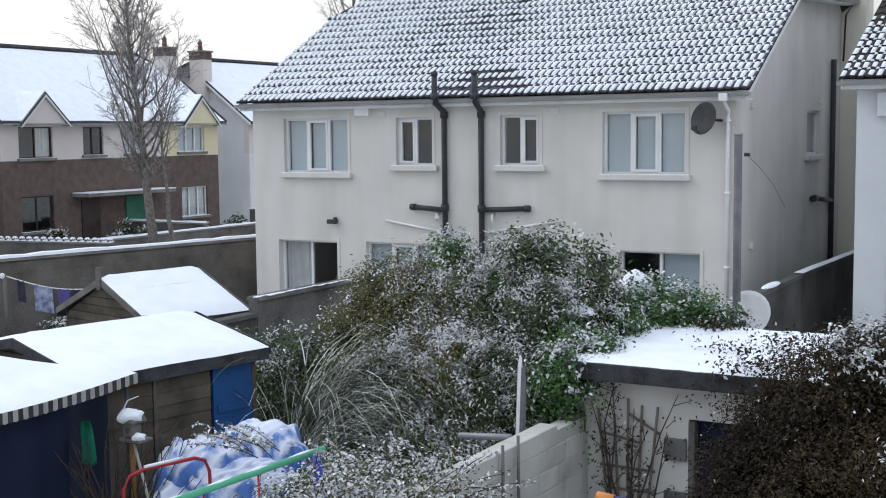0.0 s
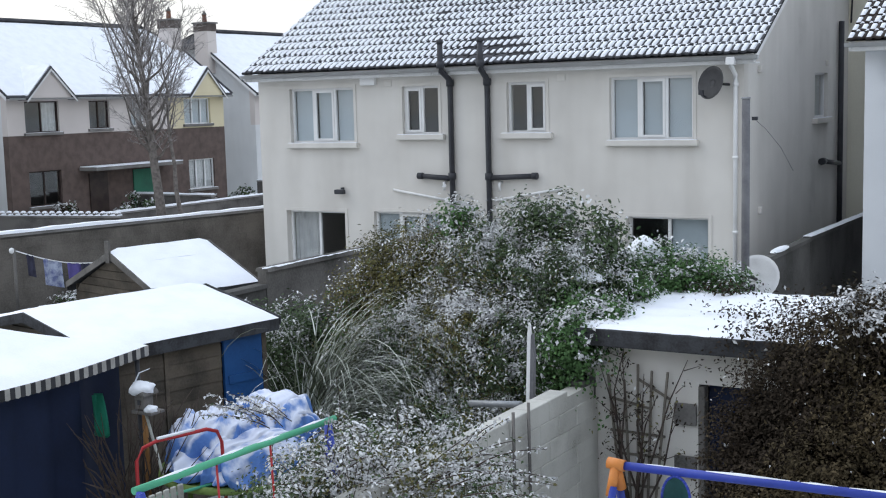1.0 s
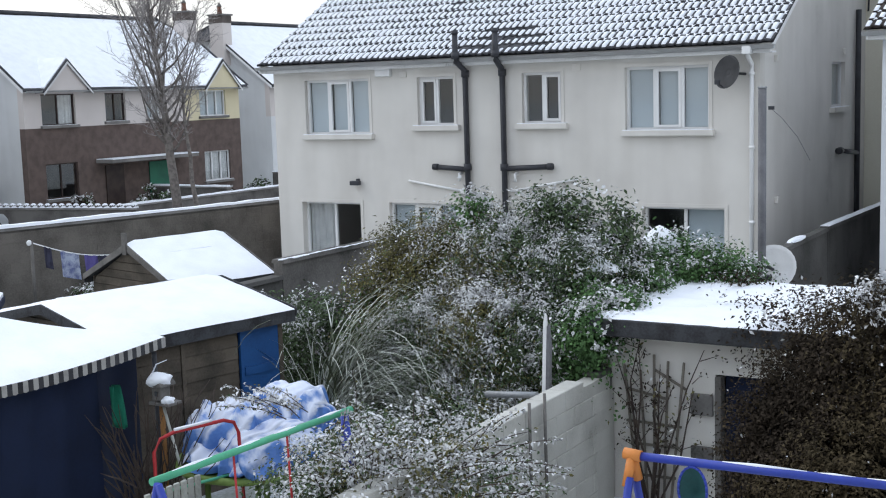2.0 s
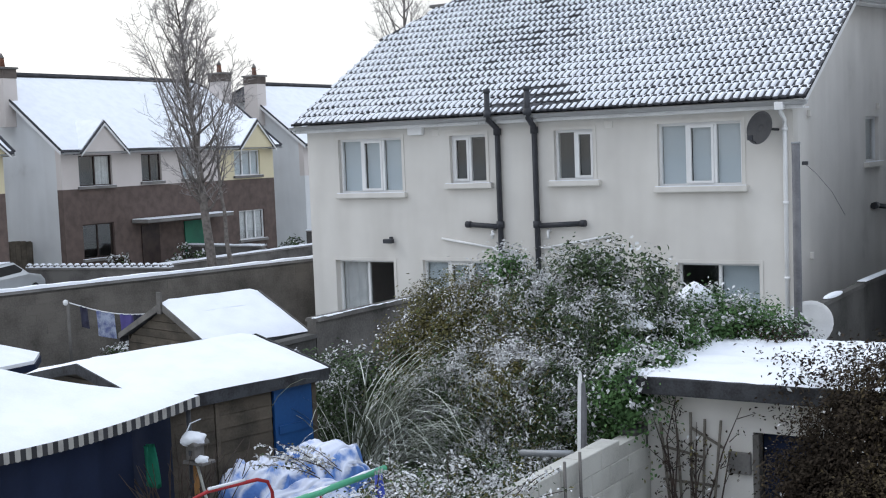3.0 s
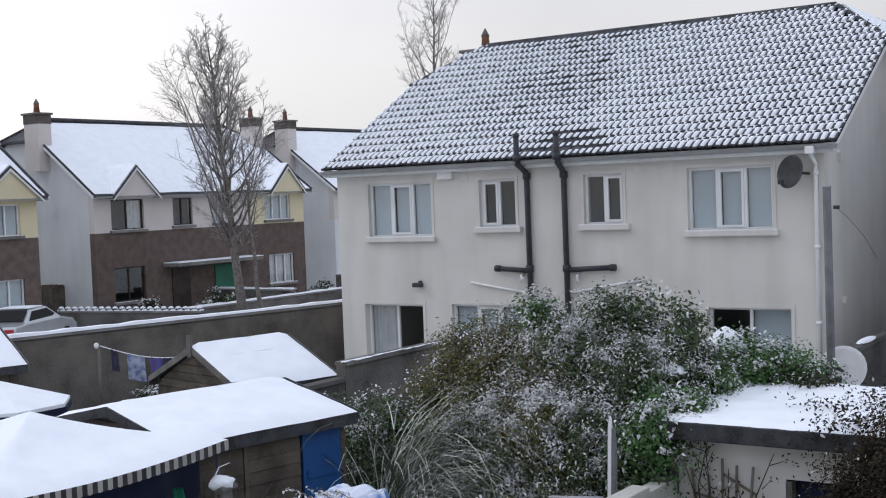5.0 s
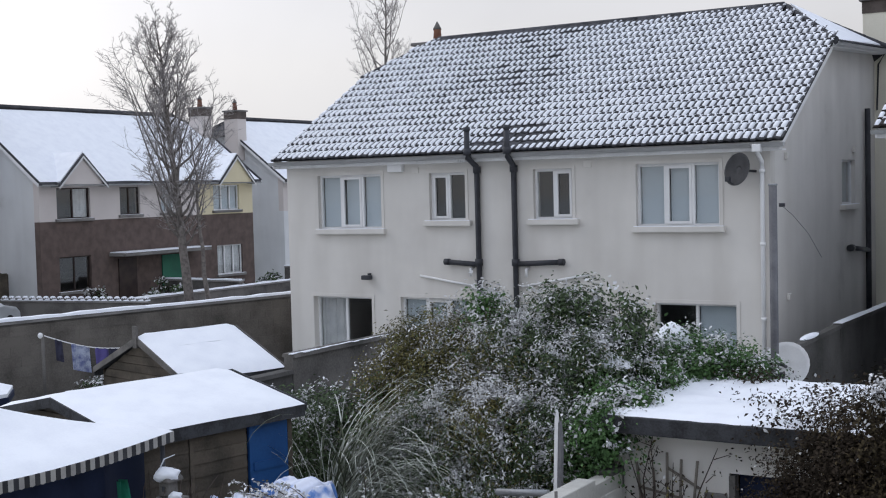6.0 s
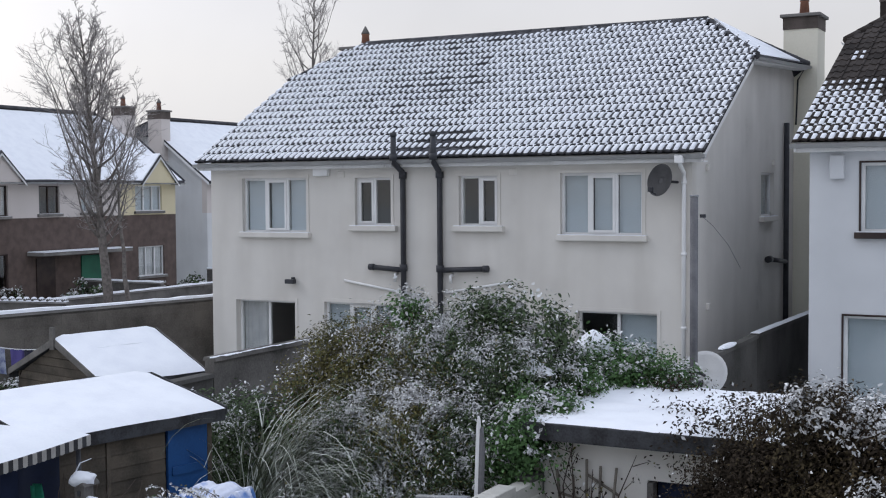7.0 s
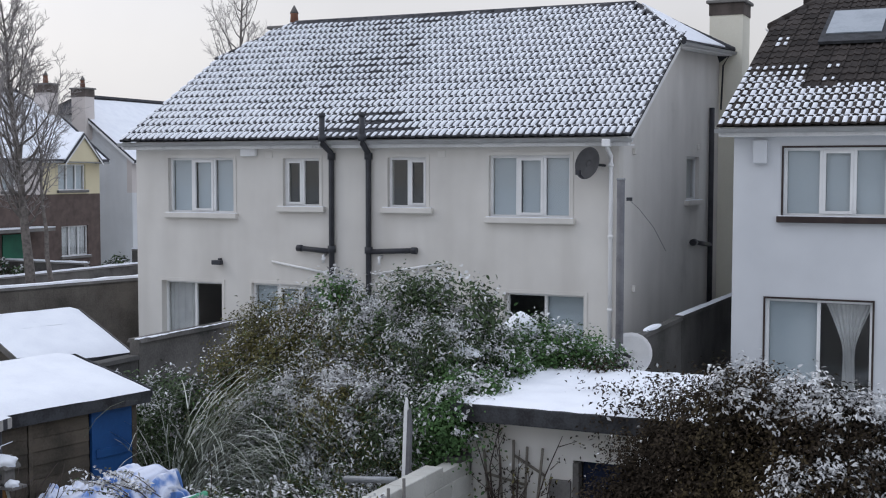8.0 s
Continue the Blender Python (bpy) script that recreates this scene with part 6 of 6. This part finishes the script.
        T.append(rng.uniform(size=tufts)[who])
    P, N, T, H = np.concatenate(P), np.concatenate(N), np.concatenate(T), np.concatenate(H)
    keep = P[:, 2] > 0.02
    return P[keep], N[keep], T[keep], H[keep]


def noise_at(P, scale, off):
    return np.array([noise.noise(Vector((p[0] * scale + off, p[1] * scale, p[2] * scale))) for p in P])


def shrub(name, base, clumps, n, size, mats, snow, label, category="shrub", seed=1, narrow=0.5, stems=14, olive=0.0, per=60, spray=0.11, patch=1.0):
    """A shrub: stems from its base into the lobes, and leaves of which a share, patchy and mostly on top, carries snow."""
    s = thing(name, base, label, category)
    bm = bmesh.new()
    rnd = random.Random(seed)
    for k in range(stems):
        c = clumps[k % len(clumps)]
        e = Vector((c[0] + rnd.uniform(-0.6, 0.6) * c[3], c[1] + rnd.uniform(-0.6, 0.6) * c[4], c[2] + rnd.uniform(0, 0.7) * c[5]))
        b = Vector((c[0] * 0.6 + base[0] * 0.4 + rnd.uniform(-0.3, 0.3), c[1] * 0.6 + base[1] * 0.4 + rnd.uniform(-0.3, 0.3), 0))
        mid = b.lerp(e, 0.5) + Vector((rnd.uniform(-0.2, 0.2), rnd.uniform(-0.2, 0.2), 0.1))
        tube(bm, [b, mid, e], [0.025, 0.016, 0.006], 5)
    part("stemwork", bm, BARK, s)["kind"] = "stuff"
    P, N, T, H = clump_points(clumps, n, seed, per=per, spray=spray)
    nz = noise_at(P, 4.2, seed * 3.1)
    big = noise_at(P, 0.6, seed * 1.7)
    rng = np.random.default_rng(seed + 9)
    cz = max(c[2] + c[5] for c in clumps)
    up = N[:, 2] / np.linalg.norm(N, axis=1)
    # snow lies on the upper side of each spray, and some sprays have shed it
    prob = snow * (0.15 + 1.15 * np.clip(up, 0, 1) ** 2) * (0.2 + 1.9 * T ** 1.5) * np.clip(0.7 + 4.2 * nz + patch * big, 0.05, 3) * np.clip(0.7 + 0.75 * H, 0.05, 2.2)
    idx = np.where(rng.uniform(size=len(P)) < prob, 2, np.where(big + rng.normal(scale=0.25, size=len(P)) > 0.15 - olive, 1, 0))
    leaf_mesh("foliage", s, P, N, size, mats, idx, seed, narrow)
    return s


# big mixed shrub in the middle of the gardens
shrub("large_shrub", (-7.0, 13.6, 0), [(-7.75, 13.7, 2.0, 0.95, 0.8, 1.2), (-6.85, 13.7, 2.15, 0.95, 0.8, 1.15), (-6.1, 13.6, 1.98, 0.75, 0.7, 1.1), (-7.2, 12.7, 1.4, 1.1, 0.7, 1.05), (-6.3, 12.5, 1.3, 0.85, 0.6, 1.0), (-8.0, 12.8, 1.1, 0.8, 0.6, 0.9),
                                              (-7.9, 12.6, 1.75, 0.5, 0.4, 0.4), (-7.0, 12.4, 1.85, 0.55, 0.45, 0.4), (-6.3, 12.3, 1.6, 0.5, 0.4, 0.4), (-7.4, 12.1, 1.05, 0.55, 0.4, 0.4), (-6.6, 12.0, 0.9, 0.5, 0.4, 0.4), (-7.2, 13.2, 2.6, 0.6, 0.5, 0.4), (-6.3, 13.1, 2.45, 0.5, 0.5, 0.4), (-8.2, 12.4, 1.2, 0.4, 0.35, 0.35)],
      185000, 0.046, [LEAF_DARK, LEAF_OLIVE, FROST], 1.35, "large dense evergreen shrub dusted with snow", seed=2, stems=40, narrow=0.36, per=44, spray=0.1)
shrub("olive_shrub", (-8.8, 13.8, 0), [(-8.95, 13.8, 1.85, 0.6, 0.6, 1.1), (-8.3, 13.5, 2.05, 0.6, 0.5, 1.0), (-9.4, 13.7, 1.45, 0.45, 0.5, 1.0), (-8.5, 13.0, 1.1, 0.6, 0.4, 0.9)],
      60000, 0.043, [LEAF_OLIVE, LEAF_GREEN, FROST], 0.25, "olive and brown green shrub with little snow", seed=3, stems=20, narrow=0.45)
shrub("ivy_shrub", (-5.8, 14.9, 0), [(-6.3, 15.2, 1.55, 0.7, 0.5, 0.95), (-5.6, 15.2, 1.84, 0.75, 0.4, 0.85), (-5.0, 15.2, 1.65, 0.5, 0.35, 0.68), (-5.95, 13.1, 1.8, 0.4, 0.4, 0.7), (-5.85, 12.6, 1.1, 0.3, 0.3, 0.85), (-5.55, 12.35, 1.95, 0.33, 0.3, 0.25), (-5.5, 14.75, 2.0, 0.55, 0.25, 0.5), (-5.1, 14.9, 1.95, 0.6, 0.35, 0.6), (-4.85, 15.15, 1.95, 0.45, 0.35, 0.5), (-5.7, 14.0, 2.05, 0.4, 0.4, 0.6), (-5.5, 12.8, 2.1, 0.36, 0.5, 0.22), (-5.62, 12.2, 1.8, 0.26, 0.2, 0.4)],
      110000, 0.047, [LEAF_GREEN, LEAF_GREEN, FROST], 0.3, "glossy green ivy climbing over an outbuilding, lightly snowed", "ivy", seed=5, stems=12, narrow=0.6, spray=0.09)
shrub("laurel_tuft", (-6.2, 13.9, 0), [(-6.6, 13.8, 3.08, 0.4, 0.35, 0.3), (-5.85, 13.8, 2.95, 0.22, 0.3, 0.32), (-7.85, 13.7, 3.1, 0.22, 0.25, 0.22)], 4200, 0.06, [LEAF_DARK, LEAF_GREEN, FROST], 0.5, "green upright laurel shoots above a shrub", "shrub", seed=6, stems=14)
shrub("dark_shrub", (-10.2, 13.4, 0), [(-10.1, 13.4, 0.95, 0.75, 0.6, 0.95), (-9.3, 13.2, 0.85, 0.7, 0.5, 0.9), (-11.2, 13.8, 0.9, 0.6, 0.5, 0.85)], 30000, 0.05, [LEAF_DARK, LEAF_DARK, FROST], 0.26, "dark shrub with snowy tips beside a shed", seed=8, stems=12)
shrub("cotoneaster", (-5.9, 8.6, 0), [(-6.0, 8.6, 1.05, 0.7, 0.7, 0.75), (-5.2, 8.3, 1.15, 0.7, 0.6, 0.75), (-6.4, 9.4, 1.0, 0.6, 0.6, 0.6), (-5.6, 9.3, 1.15, 0.6, 0.6, 0.55), (-5.7, 7.6, 0.9, 0.8, 0.6, 0.8), (-6.3, 8.5, 1.0, 0.6, 0.6, 0.75), (-5.85, 8.0, 1.2, 0.5, 0.35, 0.5)],
      56000, 0.038, [LEAF_DARK, LEAF_OLIVE, FROST], 0.95, "fine-leaved cotoneaster shrub thick with snow", seed=11, stems=30, narrow=0.55)
shrub("dark_hedge", (-1.9, 11.0, 0), [(-2.2, 11.0, 1.88, 0.7, 0.6, 0.98), (-1.6, 10.8, 1.72, 0.7, 0.7, 1.02), (-2.85, 11.3, 1.5, 0.55, 0.5, 0.92), (-1.1, 10.6, 1.6, 0.65, 0.7, 1.02), (-2.0, 10.4, 0.9, 1.2, 0.6, 1.0), (-2.7, 10.9, 0.9, 0.75, 0.5, 0.95), (-3.15, 11.1, 1.05, 0.5, 0.4, 0.9), (-1.5, 9.8, 0.5, 1.0, 0.5, 0.8)],
      220000, 0.039, [LEAF_BROWN, LEAF_OLIVE_DIM, FROST], 0.006, "dark brownish hedge with snow along its crown", "hedge", seed=14, stems=30, spray=0.075, per=40)
shrub("snowy_hedge_top", (-1.3, 10.6, 0), [(-2.05, 10.75, 2.64, 0.3, 0.35, 0.24), (-1.55, 10.6, 2.52, 0.42, 0.35, 0.3), (-1.1, 10.5, 2.38, 0.45, 0.4, 0.38), (-0.7, 10.4, 2.05, 0.4, 0.4, 0.5), (-1.35, 10.15, 1.85, 0.4, 0.35, 0.45), (-0.95, 10.3, 1.6, 0.35, 0.4, 0.5)],
      56000, 0.043, [LEAF_BROWN, LEAF_OLIVE_DIM, FROST], 0.85, "snow-laden shoots of a broad-leaved shrub", "shrub", seed=15, stems=9, per=30, spray=0.08, narrow=0.45)
shrub("roof_creeper", (-3.4, 13.0, 0), [(-3.45, 12.3, 2.14, 0.55, 0.25, 0.14), (-3.05, 12.6, 2.22, 0.5, 0.4, 0.2), (-4.0, 13.2, 2.16, 0.35, 0.2, 0.06), (-3.5, 13.5, 2.18, 0.3, 0.2, 0.1), (-4.6, 14.6, 2.16, 0.5, 0.25, 0.12), (-3.2, 12.15, 1.92, 0.75, 0.1, 0.22)],
      3000, 0.047, [LEAF_BROWN, LEAF_OLIVE_DIM, FROST], 0.22, "brown creeper trailing over a snowy flat roof", "creeper", seed=17, stems=5, per=20)
shrub("low_shrub", (-16.9, 16.9, 0), [(-16.9, 16.6, 1.0, 0.3, 0.5, 0.4), (-17.3, 15.9, 0.95, 0.35, 0.4, 0.35)], 5000, 0.06, [LEAF_DARK, LEAF_BROWN, FROST], 1.1, "low snowy shrub by a washing line", "shrub", seed=23, stems=10)


def fronds(name, base, starts, label, seed, leaf=0.034, twig_mat=None, snow=0.8):
    """Arching twigs set on both sides with small leaves, most of them snowed white. starts: (place, way, length)."""
    f = thing(name, base, label, "shrub")
    rnd = random.Random(seed)
    bm = bmesh.new()
    P, N = [], []
    for p, way, length in starts:
        p, way = Vector(p), Vector(way).normalized()
        pts = [p]
        for k in range(6):
            way = (way + Vector((rnd.gauss(0, 0.07), rnd.gauss(0, 0.07), -0.09))).normalized()
            pts.append(pts[-1] + way * length / 6)
        tube(bm, pts, [0.006, 0.006, 0.005, 0.005, 0.004, 0.003, 0.002], 4)
        side = way.cross(Vector((0, 0, 1))).normalized()
        for k in range(int(length / 0.011)):
            w = 6 * (0.12 + 0.88 * rnd.random())
            m = min(5, int(w))
            q = pts[m].lerp(pts[m + 1], w - m) + side * rnd.choice((-1, 1)) * rnd.uniform(0.004, 0.04) + Vector((0, 0, rnd.uniform(-0.012, 0.016)))
            P.append(q)
            N.append((rnd.gauss(0, 0.2), rnd.gauss(-0.2, 0.2), 1.0))
    part("twig_haze", bm, twig_mat or DARK_CANE, f)["kind"] = "stuff"
    idx = np.random.default_rng(seed).choice([0, 1, 2], len(P), p=[(1 - snow) * 0.7, (1 - snow) * 0.3, snow])
    leaf_mesh("foliage", f, np.array(P), np.array(N), leaf, [LEAF_DARK, LEAF_OLIVE, FROST], idx, seed, 0.55)
    return f


rnd_f = random.Random(41)
fronds("arching_cotoneaster", (-5.9, 8.6, 0), [((-5.9 + rnd_f.uniform(-0.8, 0.8), 8.6 + rnd_f.uniform(-0.9, 0.8), rnd_f.uniform(1.2, 1.62)), (rnd_f.uniform(-0.4, 1.0), rnd_f.uniform(-0.5, 0.7), rnd_f.uniform(0.0, 0.7)), rnd_f.uniform(0.3, 0.6)) for _ in range(70)],
       "arching herringbone sprays thick with snow", 43)
fronds("twig_shrub", (-4.7, 8.2, 0), [((-4.75 + rnd_f.uniform(-0.55, 0.25), 8.3 + rnd_f.uniform(-0.5, 0.3), rnd_f.uniform(1.0, 1.7)), (rnd_f.uniform(0.3, 1.0), rnd_f.uniform(0.0, 0.7), rnd_f.uniform(0.15, 0.6)), rnd_f.uniform(0.4, 0.7)) for _ in range(34)],
       "sparse snowy twigs by a block wall", 19)
fronds("upright_bush", (-5.7, 7.7, 0), [((-5.75 + rnd_f.uniform(-0.2, 0.35), 7.75 + rnd_f.uniform(-0.3, 0.35), rnd_f.uniform(1.3, 1.8)), (rnd_f.uniform(-0.5, 0.6), rnd_f.uniform(-0.4, 0.4), rnd_f.uniform(0.2, 0.9)), rnd_f.uniform(0.25, 0.45)) for _ in range(26)],
       "upright snowy sprays growing round a swing leg", 23)
fronds("snowy_sprig", (-7.3, 8.9, 0), [((-7.35 + 0.03 * k, 8.95 + 0.03 * k, 1.62 - 0.05 * (k % 3)), (-1.0, 0.1 * k - 0.4, 0.75 - 0.13 * (k % 4)), 0.62 + 0.06 * (k % 3)) for k in range(8)],
       "snow-covered sprig reaching over a tarpaulin", 21, leaf=0.042, snow=0.93)

# bare tangle beside the gazebo
br = thing("bare_bush", (-8.85, 8.75, 0), "tangle of bare dark stems between gazebo and shed", "bush")
rnd_b = random.Random(52)
for _ in range(60):
    bm = bmesh.new()
    p = Vector((-8.8 + rnd_b.uniform(-0.15, 0.15), 8.72 + rnd_b.uniform(-0.12, 0.12), 0))
    line_b = [p]
    way = Vector((rnd_b.gauss(0, 0.22), rnd_b.gauss(0, 0.22), 1))
    for k in range(6):
        way = way + Vector((rnd_b.gauss(0, 0.2), rnd_b.gauss(0, 0.2), rnd_b.gauss(0, 0.1)))
        line_b.append(line_b[-1] + way.normalized() * rnd_b.uniform(0.26, 0.33))
    tube(bm, line_b, [0.012, 0.01, 0.009, 0.008, 0.006, 0.005, 0.003], 5)
    part("stem", bm, DARK_CANE, br)
for i, (x, y, r, h) in enumerate(((-36.3, 33.0, 0.5, 0.5), (-35.5, 35.2, 0.45, 0.4), (-36.4, 37.4, 0.5, 0.6), (-35.2, 40.2, 0.5, 0.4), (-35.6, 43.0, 0.5, 0.5), (-34.2, 34.2, 0.4, 0.4))):
    shrub("garden_bush", (x, y, 0), [(x, y, h, r, r, h)], 900, 0.12, [LEAF_DARK, LEAF_BROWN, FROST], 0.6, "small round bush under snow in a front garden", "bush", seed=30 + i, stems=5)

# snow pads lodged in the big shrub
for cx, cy, cz, rx, rz in ((-5.9, 15.25, 2.42, 0.42, 0.34), (-5.92, 13.3, 2.44, 0.25, 0.17)):
    bm = bmesh.new()
    rings = []
    for i in range(8):
        r = i / 7
        ring = []
        for k in range(28):
            th = k * math.tau / 28
            w = 1 + 0.35 * noise.noise(Vector((math.cos(th) * 1.4 + cx, math.sin(th) * 1.4, cy)))
            ring.append(bm.verts.new((cx + rx * r * w * math.cos(th), cy + rx * 0.8 * r * w * math.sin(th), cz + rz * (1 - r ** 1.35) + 0.05 * r * noise.noise(Vector((math.cos(th) * r * 3, math.sin(th) * r * 3, cx))))))
        rings.append(ring)
    for a, b in zip(rings, rings[1:]):
        for k in range(28):
            bm.faces.new((a[k], b[k], b[(k + 1) % 28], a[(k + 1) % 28])).smooth = True
    bmesh.ops.remove_doubles(bm, verts=bm.verts[:], dist=0.001)
    bm.faces.new(rings[-1][::-1])
    bmesh.ops.recalc_face_normals(bm, faces=bm.faces[:])
    solid("snow_mound", bm, SNOW, "clean heap of snow resting in a shrub", "snow", group="snow heaps")


def pampas(name, base, n, reach, height, label, seed):
    """Arching grass: ribbons that rise from one crown, bend over and hang."""
    g = thing(name, base, label, "grass")
    rng = random.Random(seed)
    verts, faces, mats = [], [], []
    for k in range(n):
        th = rng.gauss(0.45, 0.38) if rng.random() < 0.95 else rng.uniform(0, math.tau)
        dirv = Vector((math.cos(th), math.sin(th), 0))
        length = height * rng.uniform(0.55, 1.05)
        side = Vector((-dirv.y, dirv.x, 0)) * rng.uniform(0.007, 0.016)
        p = Vector(base) + Vector((rng.uniform(-0.25, 0.25), rng.uniform(-0.25, 0.25), 0.02))
        m = 0 if rng.random() < 0.45 else 1
        first, fall, power = radians(rng.uniform(72, 88)), radians(rng.uniform(120, 165)) * reach, rng.uniform(1.3, 2.2)
        for i in range(15):
            t = i / 14
            w = side * (1 - 0.85 * t)
            verts += [p + w, p - w]
            ang = first - fall * t ** power
            p = p + (dirv * math.cos(ang) + Vector((0, 0, math.sin(ang)))) * length / 14
            p.z = max(p.z, 0.03)
            if i:
                q = len(verts)
                faces.append((q - 4, q - 3, q - 1, q - 2))
                mats.append(m if i < 8 or rng.random() < 0.6 else 1)
    me = bpy.data.meshes.new("blades")
    me.from_pydata(verts, [], faces)
    me.polygons.foreach_set("material_index", mats)
    me.materials.append(mat("dull_grass_blade", (0.1, 0.115, 0.07), (0.06, 0.07, 0.045), 0.7, 3, 20, 0.0, vary=0.4))
    me.materials.append(BLADE)
    ob = new("blades", me)
    ob.parent, ob.matrix_parent_inverse = g, Matrix.Translation(-g.location)
    ob["kind"] = "stuff"
    return g


pampas("pampas_grass", (-9.05, 12.1, 0), 560, 1.08, 3.6, "tall arching pampas grass with pale frosted blades", 4)
pampas("pampas_grass", (-8.5, 11.35, 0), 300, 1.1, 2.6, "lower clump of arching frosted grass", 7)


def tree(name, base, height, spread, lean, label, seed, limbs=9, sprays=8, r0=0.13, low=0.22, thick=1.0):
    """A bare tree: a tapered trunk, limbs that sweep up, side branches and a haze of fine twigs, all of round section."""
    t = thing(name, base, label, "tree")
    rnd = random.Random(seed)
    b = Vector(base)
    trunk = [b + Vector((lean[0] * k / 8 + rnd.uniform(-0.06, 0.06) * (k > 0), lean[1] * k / 8, height * 0.93 * k / 8)) for k in range(9)]
    bm = bmesh.new()
    tube(bm, trunk, [r0 * (1 - 0.9 * k / 8) for k in range(9)], 9)
    part("trunk", bm, BARK, t)
    fine = bmesh.new()

    def spray(p, along, length, depth):
        """A side branch that curves upwards and carries finer ones."""
        side = Vector((rnd.gauss(0, 1), rnd.gauss(0, 1), rnd.gauss(0.1, 0.6))).normalized()
        d = (along * 0.75 + side * 0.8).normalized()
        q = p + d * length * 0.5 + Vector((0, 0, 0.03 * length))
        e = q + (d + Vector((rnd.gauss(0, 0.2), rnd.gauss(0, 0.2), 0.35))).normalized() * length * 0.55
        r = (0.004, 0.0065, 0.011)[depth] * thick
        tube(fine, [p, q, e], [r, r * 0.75, r * 0.4], 3)
        if depth:
            for k in range(6 if depth == 2 else 4):
                f = 0.25 + 0.75 * (k + rnd.random()) / 6
                at = p.lerp(q, f * 2) if f < 0.5 else q.lerp(e, min(1, f * 2 - 1))
                spray(at, d, length * rnd.uniform(0.3, 0.55), depth - 1)

    for i in range(limbs * 3):
        f = low + (0.95 - low) * (i + rnd.random()) / (limbs * 3)
        k = min(7, int(f * 8))
        p = trunk[k].lerp(trunk[k + 1], f * 8 - k)
        th = i * 2.4 + rnd.uniform(-0.5, 0.5)
        ln = spread * (1.3 - 1.15 * f) * rnd.uniform(0.5, 1.1) * min(1, 0.45 + (f - low) * 3)
        up = ln * rnd.uniform(1.3, 2.0) + 0.35
        pts = [p + Vector((math.cos(th) * ln * (c ** 0.8), math.sin(th) * ln * (c ** 0.8), up * c ** 1.3)) + Vector((rnd.uniform(-1, 1), rnd.uniform(-1, 1), rnd.uniform(-1, 1))) * 0.04 * spread * c for c in (0, 0.25, 0.5, 0.75, 1)]
        limb = bmesh.new()
        tube(limb, pts, [r0 * (0.4 - 0.28 * f) * q for q in (1, 0.8, 0.55, 0.35, 0.12)], 5)
        part("limb", limb, BARK, t)
        reach = (pts[4] - pts[0]).length
        for c in range(sprays):
            w = 0.9 + 3.1 * (c + rnd.random()) / sprays
            m = min(3, int(w))
            spray(pts[m].lerp(pts[m + 1], w - m), (pts[m + 1] - pts[m]).normalized(), reach * rnd.uniform(0.18, 0.36), 2)
    part("twig_haze", fine, TWIG, t)["kind"] = "stuff"
    return t


tree("birch_tree", (-30.6, 32.4, 0), 11.2, 2.5, (-1.25, 0.1), "bare frosted birch tree by the road", 3, limbs=18, sprays=9, r0=0.19, low=0.25, thick=1.25)
tree("birch_tree", (-29.85, 32.5, 0), 7.4, 0.9, (-0.75, 0.2), "slim pale leaning trunk with bare branches", 8, limbs=4, sprays=3, r0=0.1, low=0.5)
tree("bare_tree", (-43.6, 64, 0), 18.6, 3.8, (0.4, 0), "tall bare frosted tree beyond the roofs", 12, limbs=11, sprays=5, r0=0.22, low=0.42, thick=1.5)


def rose(name, base, label, seed):
    """A thorny climber: bare canes fanned over a wall, with a few withered leaves."""
    c = thing(name, base, label, "climber")
    rnd = random.Random(seed)
    tips = []
    for k in range(9):
        b = Vector(base) + Vector((rnd.uniform(-0.12, 0.12), rnd.uniform(-0.05, 0.02), 0))
        e = Vector((-4.8 + (k - 4) * 0.13 + rnd.uniform(-0.1, 0.1), 12.27 + rnd.uniform(-0.05, 0.03), rnd.uniform(1.35, 1.88)))
        m1 = b.lerp(e, 0.4) + Vector((rnd.uniform(-0.12, 0.12), 0, 0))
        m2 = b.lerp(e, 0.75) + Vector((rnd.uniform(-0.15, 0.15), 0, 0))
        bm = bmesh.new()
        tube(bm, [b, m1, m2, e], [0.014, 0.011, 0.008, 0.004], 6)
        for _ in range(5):
            p = m1.lerp(e, rnd.random())
            q = p + Vector((rnd.uniform(-0.2, 0.2), rnd.uniform(-0.05, 0.03), rnd.uniform(0.05, 0.22)))
            tube(bm, [p, q], [0.006, 0.003], 5)
            tips.append(q)
        part("cane", bm, DARK_CANE, c)
    P = np.array([t + Vector((rnd.gauss(0, 0.05), rnd.gauss(0, 0.02), rnd.gauss(0, 0.05))) for t in tips for _ in range(7)])
    N = np.tile(np.array([0, -0.6, 0.6]), (len(P), 1))
    leaf_mesh("leaves", c, P, N, 0.042, [LEAF_BROWN, LEAF_OLIVE, FROST], np.random.default_rng(seed).choice([0, 1, 2], len(P), p=[0.75, 0.18, 0.07]), seed, 0.5)


rose("climbing_rose", (-4.85, 12.25, 0), "bare climbing rose over a trellis and white wall", 23)
